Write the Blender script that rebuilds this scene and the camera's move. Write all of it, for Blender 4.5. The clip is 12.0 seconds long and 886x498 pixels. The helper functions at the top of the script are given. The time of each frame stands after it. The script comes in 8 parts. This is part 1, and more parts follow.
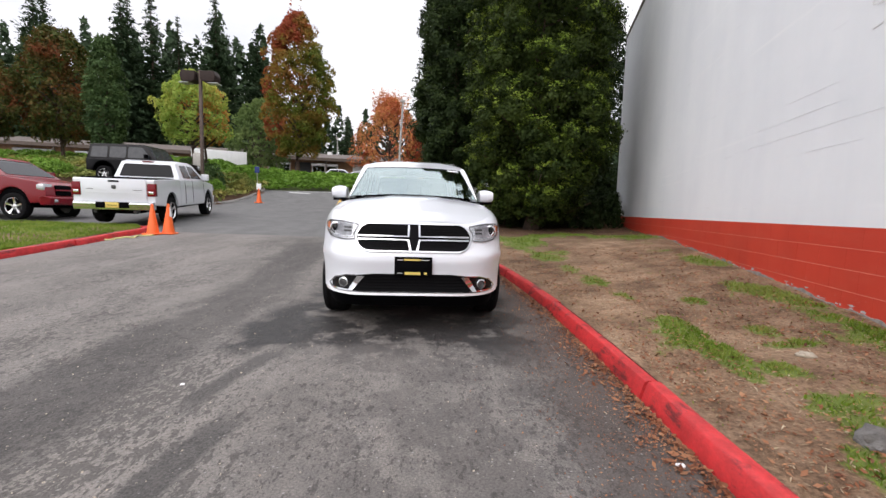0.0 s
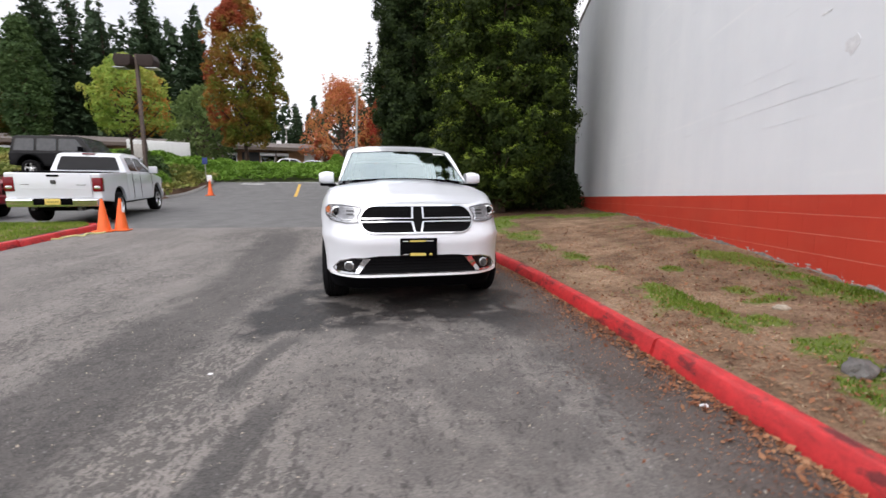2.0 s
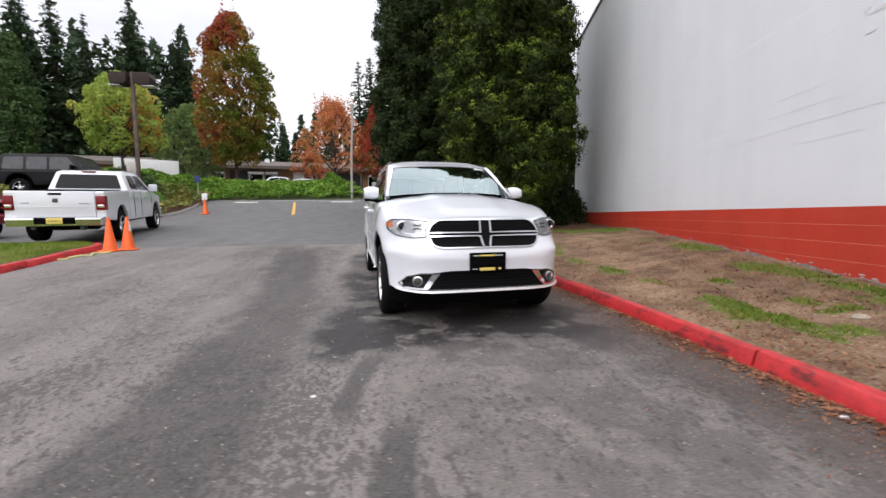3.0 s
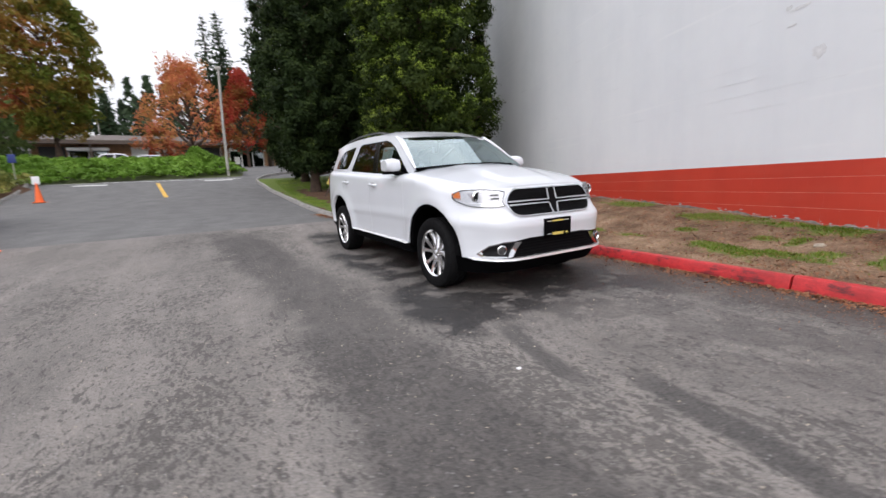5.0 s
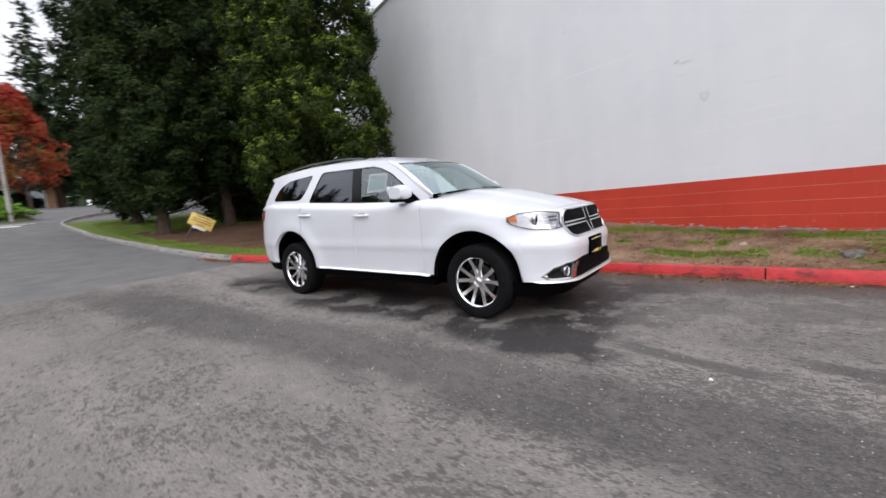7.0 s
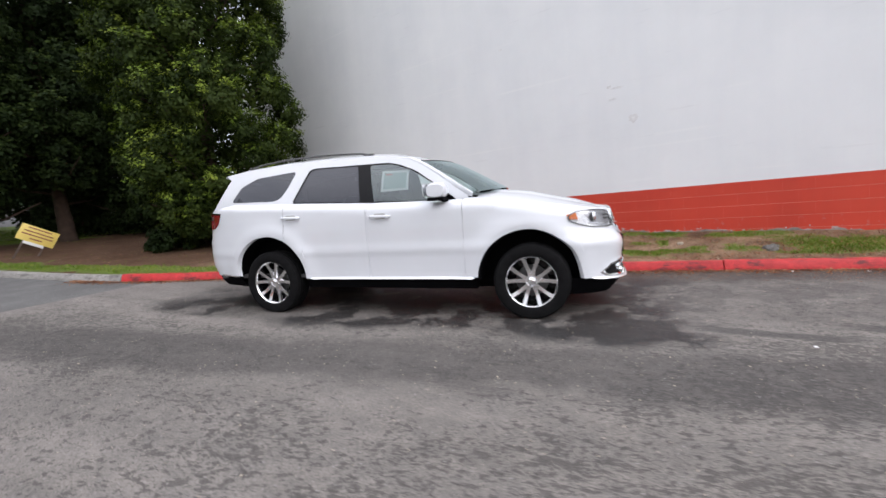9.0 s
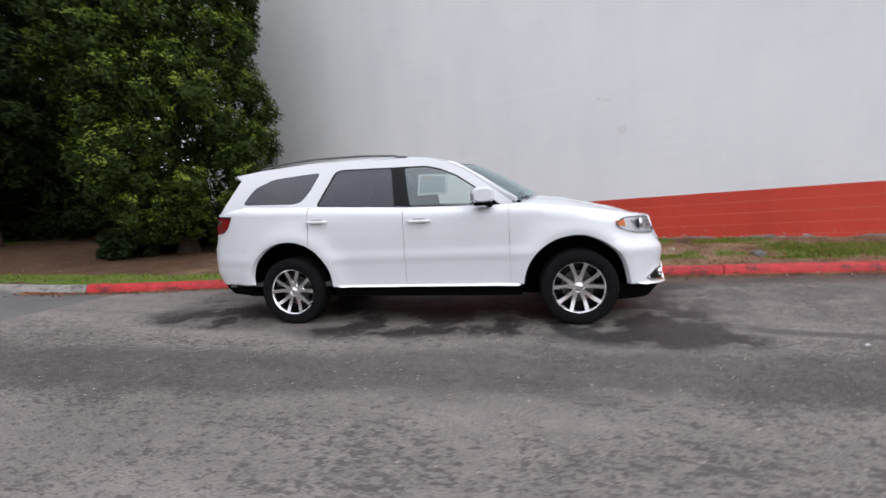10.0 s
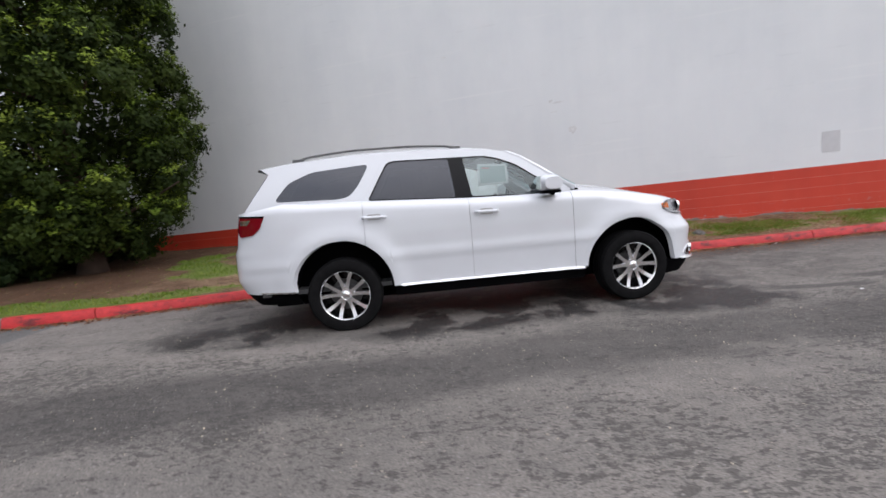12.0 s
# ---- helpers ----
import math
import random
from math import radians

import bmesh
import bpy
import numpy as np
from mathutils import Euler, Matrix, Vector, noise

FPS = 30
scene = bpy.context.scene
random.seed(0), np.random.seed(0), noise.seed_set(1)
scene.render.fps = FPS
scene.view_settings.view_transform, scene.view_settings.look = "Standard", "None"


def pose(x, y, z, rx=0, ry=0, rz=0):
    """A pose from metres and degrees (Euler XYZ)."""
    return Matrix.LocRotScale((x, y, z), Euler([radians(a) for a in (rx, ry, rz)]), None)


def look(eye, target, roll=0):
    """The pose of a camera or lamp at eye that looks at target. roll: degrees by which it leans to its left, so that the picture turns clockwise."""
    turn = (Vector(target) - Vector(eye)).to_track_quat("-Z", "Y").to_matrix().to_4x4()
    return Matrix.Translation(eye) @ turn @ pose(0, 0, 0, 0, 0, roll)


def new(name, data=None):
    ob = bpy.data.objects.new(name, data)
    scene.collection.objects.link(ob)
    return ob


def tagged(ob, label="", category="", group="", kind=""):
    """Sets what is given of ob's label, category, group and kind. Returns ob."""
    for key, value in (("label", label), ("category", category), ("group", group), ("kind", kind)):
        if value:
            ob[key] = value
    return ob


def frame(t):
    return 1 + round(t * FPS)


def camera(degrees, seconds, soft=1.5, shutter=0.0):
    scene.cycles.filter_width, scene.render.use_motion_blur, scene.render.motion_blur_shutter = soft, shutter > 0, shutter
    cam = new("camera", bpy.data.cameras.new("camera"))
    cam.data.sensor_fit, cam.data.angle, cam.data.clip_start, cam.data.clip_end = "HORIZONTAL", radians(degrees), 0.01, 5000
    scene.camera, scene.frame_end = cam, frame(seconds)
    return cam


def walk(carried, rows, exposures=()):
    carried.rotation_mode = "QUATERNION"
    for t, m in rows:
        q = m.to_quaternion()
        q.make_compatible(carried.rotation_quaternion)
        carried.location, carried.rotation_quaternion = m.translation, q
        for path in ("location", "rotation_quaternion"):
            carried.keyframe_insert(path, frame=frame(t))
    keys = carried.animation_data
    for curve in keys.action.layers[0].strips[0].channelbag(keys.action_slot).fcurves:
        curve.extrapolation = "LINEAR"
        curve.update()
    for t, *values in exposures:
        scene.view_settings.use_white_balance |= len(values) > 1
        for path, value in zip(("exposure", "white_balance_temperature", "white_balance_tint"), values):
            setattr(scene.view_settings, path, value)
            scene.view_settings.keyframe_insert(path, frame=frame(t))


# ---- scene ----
cam = camera(92.9, 12.0, shutter=0.65)
PATH = [
    (0, (-0.139, 0.04, 1.211), (-0.104, 2.031, 1.026), 1.7),
    (0.5, (-0.142, 0.037, 1.212), (-0.104, 2.028, 1.031), 1.8),
    (1, (-0.14, 0.033, 1.208), (-0.079, 2.025, 1.04), 2.0),
    (1.5, (-0.262, 0.019, 1.172), (-0.144, 2.006, 0.98), 3.1),
    (2, (-0.597, -0.029, 1.146), (-0.353, 1.941, 0.904), -0.2),
    (2.5, (-0.952, 0.034, 1.106), (-0.656, 2.005, 0.944), -0.4),
    (3, (-1.364, 0.149, 1.116), (-1.046, 2.117, 0.956), -0.6),
    (3.2, (-1.543, 0.176, 1.115), (-1.173, 2.135, 0.954), -1.4),
    (4.8, (-3.015, 0.631, 1.166), (-2.194, 2.43, 0.866), -3.2),
    (5, (-3.196, 0.749, 1.165), (-2.307, 2.514, 0.855), -3.3),
    (5.5, (-3.586, 1.091, 1.194), (-2.584, 2.79, 0.864), -1.6),
    (6, (-3.96, 1.428, 1.215), (-2.708, 2.962, 0.932), -2.3),
    (6.5, (-4.285, 1.834, 1.235), (-2.94, 3.28, 0.915), -4.8),
    (7, (-4.578, 2.243, 1.266), (-3.087, 3.557, 1.041), -5.8),
    (7.2, (-4.724, 2.399, 1.307), (-3.165, 3.627, 1.057), -5.3),
    (8.8, (-5.298, 3.757, 1.285), (-3.485, 4.569, 1.051), -5.4),
    (9, (-5.322, 3.974, 1.274), (-3.481, 4.725, 1.057), -5.3),
    (9.5, (-5.394, 4.442, 1.316), (-3.522, 5.122, 1.13), -3.9),
    (10, (-5.505, 4.94, 1.338), (-3.582, 5.45, 1.13), -4.6),
    (10.5, (-5.551, 5.445, 1.352), (-3.618, 5.86, 1.049), -6.3),
    (11, (-5.678, 5.914, 1.345), (-3.707, 6.099, 1.06), -7.0),
    (11.5, (-5.711, 6.388, 1.355), (-3.733, 6.484, 1.075), -7.3),
    (12, (-5.657, 6.838, 1.376), (-3.672, 6.79, 1.135), -6.4),
]
walk(cam, [(t, look(eye, target, roll)) for t, eye, target, roll in PATH], [(0.0, 0.30, 6560, 14.0), (3.0, 0.25, 6480, 14.0), (6.0, 0.18, 6400, 14.0), (7.2, 0.17, 6390, 14.0), (8.8, 0.22, 6380, 14.0), (9.2, 0.18, 6380, 14.0), (10.0, 0.03, 6350, 14.0), (12.0, -0.03, 6350, 14.0)])

# ---- world, sun, exposure ----
scene.view_settings.exposure = 0.0
world = bpy.data.worlds.new("overcast_sky")
scene.world = world
world.use_nodes = True
wn = world.node_tree
wn.nodes.clear()
w_out = wn.nodes.new("ShaderNodeOutputWorld")
w_bg = wn.nodes.new("ShaderNodeBackground")
w_sky = wn.nodes.new("ShaderNodeTexSky")
w_sky.sky_type, w_sky.sun_disc = "NISHITA", False
w_sky.sun_elevation, w_sky.sun_rotation = radians(39), radians(207)
w_co = wn.nodes.new("ShaderNodeTexCoord")
w_map = wn.nodes.new("ShaderNodeMapping")
w_map.inputs["Scale"].default_value = (1.0, 1.0, 2.6)
w_noise = wn.nodes.new("ShaderNodeTexNoise")
w_noise.inputs["Scale"].default_value = 2.2
w_noise.inputs["Detail"].default_value = 5.0
w_ramp = wn.nodes.new("ShaderNodeValToRGB")
w_ramp.color_ramp.elements[0].position, w_ramp.color_ramp.elements[0].color = 0.36, (7.4, 7.7, 8.3, 1)
w_ramp.color_ramp.elements[1].position, w_ramp.color_ramp.elements[1].color = 0.62, (9.6, 9.7, 9.9, 1)
w_mix = wn.nodes.new("ShaderNodeMixRGB")
w_mix.inputs["Fac"].default_value = 0.93
wn.links.new(w_co.outputs["Generated"], w_map.inputs["Vector"])
wn.links.new(w_map.outputs["Vector"], w_noise.inputs["Vector"])
wn.links.new(w_noise.outputs["Fac"], w_ramp.inputs["Fac"])
wn.links.new(w_sky.outputs["Color"], w_mix.inputs["Color1"])
wn.links.new(w_ramp.outputs["Color"], w_mix.inputs["Color2"])
w_sep = wn.nodes.new("ShaderNodeSeparateXYZ")
wn.links.new(w_co.outputs["Generated"], w_sep.inputs["Vector"])
w_rise = wn.nodes.new("ShaderNodeMapRange")
w_rise.interpolation_type = "SMOOTHSTEP"
for key, value in (("From Min", 0.30), ("From Max", 0.95), ("To Min", 0.90), ("To Max", 1.95)):
    w_rise.inputs[key].default_value = value
wn.links.new(w_sep.outputs["Z"], w_rise.inputs["Value"])
w_up = wn.nodes.new("ShaderNodeMixRGB")
w_up.blend_type = "MULTIPLY"
w_up.inputs["Fac"].default_value = 1.0
wn.links.new(w_mix.outputs["Color"], w_up.inputs["Color1"])
wn.links.new(w_rise.outputs["Result"], w_up.inputs["Color2"])
wn.links.new(w_up.outputs["Color"], w_bg.inputs["Color"])
w_bg.inputs["Strength"].default_value = 0.117
wn.links.new(w_bg.outputs["Background"], w_out.inputs["Surface"])

sun = new("sun", bpy.data.lights.new("sun", "SUN"))
sun.data.energy, sun.data.angle, sun.data.color = 1.2, radians(50), (1.0, 0.97, 0.93)
sun.matrix_world = look((-12, -24, 22), (0, 0, 0))


# ---- materials ----
def noded(name):
    m = bpy.data.materials.new(name)
    m.use_nodes = True
    t = m.node_tree
    return m, t, t.nodes["Principled BSDF"]


def node(t, kind, **inputs):
    n = t.nodes.new(kind)
    for k, v in inputs.items():
        n.inputs[k.replace("_", " ")].default_value = v
    return n


def rgb(c):
    return (c[0], c[1], c[2], 1.0)


WORLD_PAINT = []


def noise_of(t, scale, detail=4.0, rough=0.55, stretch=None, coords="Object"):
    co = t.nodes.new("ShaderNodeTexCoord")
    if t in WORLD_PAINT:
        co, coords = t.nodes.new("ShaderNodeNewGeometry"), "Position"
    n = node(t, "ShaderNodeTexNoise", Scale=scale, Detail=detail, Roughness=rough)
    if stretch:
        mp = node(t, "ShaderNodeMapping", Scale=stretch)
        t.links.new(co.outputs[coords], mp.inputs["Vector"])
        t.links.new(mp.outputs["Vector"], n.inputs["Vector"])
    else:
        t.links.new(co.outputs[coords], n.inputs["Vector"])
    return n.outputs["Fac"]


def ramp(t, fac, stops):
    n = t.nodes.new("ShaderNodeValToRGB")
    e = n.color_ramp.elements
    while len(e) < len(stops):
        e.new(0.5)
    for el, (p, c) in zip(e, stops):
        el.position, el.color = p, rgb(c) if len(c) == 3 else c
    t.links.new(fac, n.inputs["Fac"])
    return n.outputs["Color"]


def mixed(t, fac, a, b, mode="MIX"):
    n = t.nodes.new("ShaderNodeMixRGB")
    n.blend_type = mode
    for value, sock in ((fac, "Fac"), (a, "Color1"), (b, "Color2")):
        if isinstance(value, (int, float)):
            n.inputs[sock].default_value = value
        elif isinstance(value, tuple):
            n.inputs[sock].default_value = rgb(value)
        else:
            t.links.new(value, n.inputs[sock])
    return n.outputs["Color"]


def bumped(t, b, height, strength=0.3, distance=0.01):
    n = node(t, "ShaderNodeBump", Strength=strength, Distance=distance)
    t.links.new(height, n.inputs["Height"])
    t.links.new(n.outputs["Normal"], b.inputs["Normal"])


def plain(name, color, rough=0.5, metal=0.0, vary=0.12, scale=6.0, bump=0.0, coat=0.0, spec=0.5):
    m, t, b = noded(name)
    lo, hi = tuple(c * (1 - vary) for c in color), tuple(min(1, c * (1 + vary)) for c in color)
    f = noise_of(t, scale)
    t.links.new(ramp(t, f, [(0.3, lo), (0.7, hi)]), b.inputs["Base Color"])
    b.inputs["Roughness"].default_value = rough
    b.inputs["Metallic"].default_value = metal
    b.inputs["Coat Weight"].default_value = coat
    b.inputs["Coat Roughness"].default_value = 0.03
    b.inputs["Specular IOR Level"].default_value = spec
    if bump:
        bumped(t, b, noise_of(t, scale * 8), bump)
    return m


def leafy(name, colors, rough=0.65, sheen=0.25, patch_scale=0.45, patchy=0.62, turned=None):
    """Leaves: colour by leaf, by branch-sized patches, and a little light through them. turned: (sideways, up, green height) of an autumn crown that has turned first at one side, its top and its foot."""
    m, t, b = noded(name)
    geo = t.nodes.new("ShaderNodeNewGeometry")
    n = len(colors) - 1
    c1 = ramp(t, geo.outputs["Random Per Island"], [(i / n, c) for i, c in enumerate(colors)])
    patch_at = noise_of(t, patch_scale, 4.0)
    if turned:
        x, y, z = xyz(t)
        up = sums(t, "SUBTRACT", z, turned[2])
        patch_at = sums(t, "ADD", patch_at, sums(t, "ADD", sums(t, "MULTIPLY", x, turned[0]), sums(t, "SUBTRACT", sums(t, "MULTIPLY", sums(t, "MULTIPLY", up, up), turned[1]), 0.045)))
    c2 = ramp(t, patch_at, [(0.36 + 0.28 * i / n, c) for i, c in enumerate(colors)])
    col = mixed(t, patchy, c1, c2)
    t.links.new(col, b.inputs["Base Color"])
    b.inputs["Roughness"].default_value = rough
    b.inputs["Specular IOR Level"].default_value = 0.14
    tr = t.nodes.new("ShaderNodeBsdfTranslucent")
    t.links.new(col, tr.inputs["Color"])
    mx = node(t, "ShaderNodeMixShader", Fac=sheen)
    t.links.new(b.outputs["BSDF"], mx.inputs[1])
    t.links.new(tr.outputs["BSDF"], mx.inputs[2])
    t.links.new(mx.outputs["Shader"], t.nodes["Material Output"].inputs["Surface"])
    return m


def xyz(t):
    co = t.nodes.new("ShaderNodeTexCoord")
    s = t.nodes.new("ShaderNodeSeparateXYZ")
    t.links.new(co.outputs["Object"], s.inputs["Vector"])
    return s.outputs


def sums(t, op, a, b=0.0, c=0.0):
    n = t.nodes.new("ShaderNodeMath")
    n.operation = op
    for i, v in enumerate((a, b, c)):
        if isinstance(v, (int, float)):
            n.inputs[i].default_value = v
        else:
            t.links.new(v, n.inputs[i])
    return n.outputs[0]


def band(t, v, lo, hi, soft):
    """1 between lo and hi, falling off over soft on both sides."""
    up = node(t, "ShaderNodeMapRange", From_Min=lo - soft, From_Max=lo + soft)
    dn = node(t, "ShaderNodeMapRange", From_Min=hi - soft, From_Max=hi + soft, To_Min=1.0, To_Max=0.0)
    t.links.new(v, up.inputs["Value"])
    t.links.new(v, dn.inputs["Value"])
    return sums(t, "MULTIPLY", up.outputs[0], dn.outputs[0])


def asphalt_material():
    """Worn paving: a pale bound surface that flakes to dark stone, a sealed strip, oil stains, and newer paving past a seam."""
    m, t, b = noded("worn_asphalt")
    x, y, z = xyz(t)
    wob = sums(t, "SUBTRACT", noise_of(t, 0.9, 5.0, 0.6), 0.5)
    wx = sums(t, "ADD", x, sums(t, "MULTIPLY", wob, 1.2))
    wy = sums(t, "ADD", y, sums(t, "MULTIPLY", wob, 1.4))
    fine = noise_of(t, 85.0, 4.0, 0.75)
    speck = ramp(t, fine, [(0.32, (0.22, 0.22, 0.22)), (0.68, (0.76, 0.75, 0.74))])
    pale = ramp(t, noise_of(t, 1.1, 6.0, 0.6, (1, 0.5, 1)), [(0.3, (0.150, 0.140, 0.131)), (0.7, (0.211, 0.197, 0.186))])
    mottle = ramp(t, noise_of(t, 9.0, 5.0, 0.7, (1, 0.7, 1)), [(0.35, (0.44, 0.44, 0.44)), (0.65, (0.57, 0.56, 0.55))])
    pale = mixed(t, 0.75, mixed(t, 1.0, pale, mottle, "OVERLAY"), speck, "OVERLAY")
    stone = mixed(t, 0.8, (0.046, 0.043, 0.041), speck, "OVERLAY")
    pale = mixed(t, sums(t, "MULTIPLY", band(t, wx, -9.0, -2.5, 0.5), 0.18), pale, mixed(t, 0.8, (0.118, 0.110, 0.104), speck, "OVERLAY"))
    streaks = ramp(t, noise_of(t, 1.5, 4.0, 0.6, (1.0, 0.10, 1)), [(0.34, (0.40, 0.40, 0.40)), (0.66, (0.58, 0.575, 0.57))])
    pale = mixed(t, 0.8, pale, streaks, "OVERLAY")
    # flakes of two sizes, in drifts: thick beside the sealed strip and before the bay, few on the far half
    zone = noise_of(t, 0.42, 3.0, 0.55, (1, 0.6, 1))
    drift = noise_of(t, 2.4, 4.0, 0.6, (1, 0.55, 1))
    lane = sums(t, "ADD", sums(t, "MULTIPLY", band(t, wx, -4.9, -1.6, 0.5), 0.060), sums(t, "MULTIPLY", sums(t, "MULTIPLY", band(t, wx, -1.7, 0.9, 0.4), band(t, wy, -8.0, 3.4, 0.8)), 0.060))
    lift = sums(t, "ADD", sums(t, "MULTIPLY", sums(t, "SUBTRACT", zone, 0.5), 0.38), sums(t, "MULTIPLY", sums(t, "SUBTRACT", drift, 0.5), 0.36))
    lift = sums(t, "ADD", lift, sums(t, "SUBTRACT", lane, 0.088))
    f1 = ramp(t, sums(t, "ADD", noise_of(t, 27.0, 3.0, 0.6, (1.0, 0.48, 1)), lift), [(0.540, (0, 0, 0)), (0.575, (1, 1, 1))])
    f2 = ramp(t, sums(t, "ADD", noise_of(t, 60.0, 3.0, 0.65, (1.0, 0.6, 1)), lift), [(0.550, (0, 0, 0)), (0.590, (1, 1, 1))])
    near = band(t, y, -30.0, 11.3, 0.4)
    flake = sums(t, "MULTIPLY", sums(t, "MAXIMUM", f1, f2), near)
    col = mixed(t, sums(t, "MULTIPLY", flake, 0.64), pale, stone)
    # sealed strip along the lane, bending away from the kerb
    past = sums(t, "MAXIMUM", sums(t, "SUBTRACT", y, 2.5), 0.0)
    bend = sums(t, "MULTIPLY", sums(t, "MULTIPLY", past, past), 0.013)
    across = sums(t, "ADD", sums(t, "ADD", x, sums(t, "MULTIPLY", wob, 0.55)), sums(t, "ADD", bend, sums(t, "MULTIPLY", sums(t, "SUBTRACT", drift, 0.5), 0.5)))
    strip = sums(t, "MULTIPLY", band(t, across, -2.80, -1.98, 0.13), band(t, wy, -9.0, 10.6, 0.8))
    col = mixed(t, sums(t, "MULTIPLY", strip, 0.69), col, mixed(t, 0.9, mixed(t, 1.0, (0.056, 0.053, 0.052), mottle, "OVERLAY"), speck, "OVERLAY"))
    # oil and damp in the parking bay, plus even darkening that paints the car's shade
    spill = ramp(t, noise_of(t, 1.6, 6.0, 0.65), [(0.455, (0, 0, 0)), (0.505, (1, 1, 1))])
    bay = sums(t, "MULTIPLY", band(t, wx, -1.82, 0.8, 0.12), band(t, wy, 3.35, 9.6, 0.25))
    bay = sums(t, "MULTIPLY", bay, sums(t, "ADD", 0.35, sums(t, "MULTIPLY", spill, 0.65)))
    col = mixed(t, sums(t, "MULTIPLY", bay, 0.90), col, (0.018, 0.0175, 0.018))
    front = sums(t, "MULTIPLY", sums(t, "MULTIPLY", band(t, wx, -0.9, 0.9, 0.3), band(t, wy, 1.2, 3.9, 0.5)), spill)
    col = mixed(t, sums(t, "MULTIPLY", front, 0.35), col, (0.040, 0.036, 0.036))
    # traffic film over the parking side
    film = sums(t, "MULTIPLY", sums(t, "MULTIPLY", band(t, wx, -1.2, 2.0, 0.6), band(t, wy, -12.0, 3.6, 1.0)), sums(t, "ADD", 0.04, sums(t, "MULTIPLY", drift, 0.30)))
    col = mixed(t, film, col, mixed(t, 0.9, (0.075, 0.071, 0.069), speck, "OVERLAY"))
    # scrub marks from turning wheels
    for a, c0, c1, y0, y1 in SCRUBS:
        d = sums(t, "ADD", x, sums(t, "MULTIPLY", y, a))
        mark = sums(t, "MULTIPLY", band(t, sums(t, "ADD", d, sums(t, "MULTIPLY", wob, 0.25)), c0, c1, 0.025), band(t, y, y0, y1, 0.16))
        col = mixed(t, sums(t, "MULTIPLY", mark, 0.8), col, mixed(t, 0.9, (0.065, 0.062, 0.060), speck, "OVERLAY"))
    gutter = sums(t, "MULTIPLY", band(t, wx, 0.66, 1.8, 0.22), sums(t, "ADD", 0.55, sums(t, "MULTIPLY", drift, 0.8)))
    col = mixed(t, sums(t, "MULTIPLY", gutter, 0.75), col, mixed(t, 0.9, (0.055, 0.040, 0.034), speck, "OVERLAY"))
    # newer paving past the seam
    seam = node(t, "ShaderNodeMapRange", From_Min=11.30, From_Max=11.34)
    t.links.new(sums(t, "ADD", y, sums(t, "ADD", sums(t, "MULTIPLY", x, 0.03), sums(t, "MULTIPLY", wob, 0.12))), seam.inputs["Value"])
    newer = ramp(t, noise_of(t, 1.7, 6.0, 0.6), [(0.3, (0.100, 0.099, 0.098)), (0.7, (0.145, 0.143, 0.141))])
    newer = mixed(t, 0.5, newer, speck, "OVERLAY")
    col = mixed(t, seam.outputs[0], col, newer)
    # pale chips of aggregate
    vo = node(t, "ShaderNodeTexVoronoi", Scale=19.0)
    co = t.nodes.new("ShaderNodeTexCoord")
    t.links.new(co.outputs["Object"], vo.inputs["Vector"])
    chip = ramp(t, vo.outputs["Distance"], [(0.07, (1, 1, 1)), (0.13, (0, 0, 0))])
    col = mixed(t, sums(t, "MULTIPLY", chip, 0.6), col, (0.32, 0.31, 0.30))
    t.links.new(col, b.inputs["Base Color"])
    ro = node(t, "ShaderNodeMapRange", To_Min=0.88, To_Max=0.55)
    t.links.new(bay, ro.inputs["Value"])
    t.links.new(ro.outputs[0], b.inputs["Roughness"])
    b.inputs["Specular IOR Level"].default_value = 0.3
    deep = sums(t, "SUBTRACT", mixed(t, 0.5, fine, noise_of(t, 28.0, 4.0)), sums(t, "MULTIPLY", flake, 0.4))
    bumped(t, b, deep, 0.6, 0.012)
    return m


SCRUBS = ((-0.2, -2.13, -1.97, 2.35, 3.35), (-0.2, -1.78, -1.60, 1.0, 2.3))


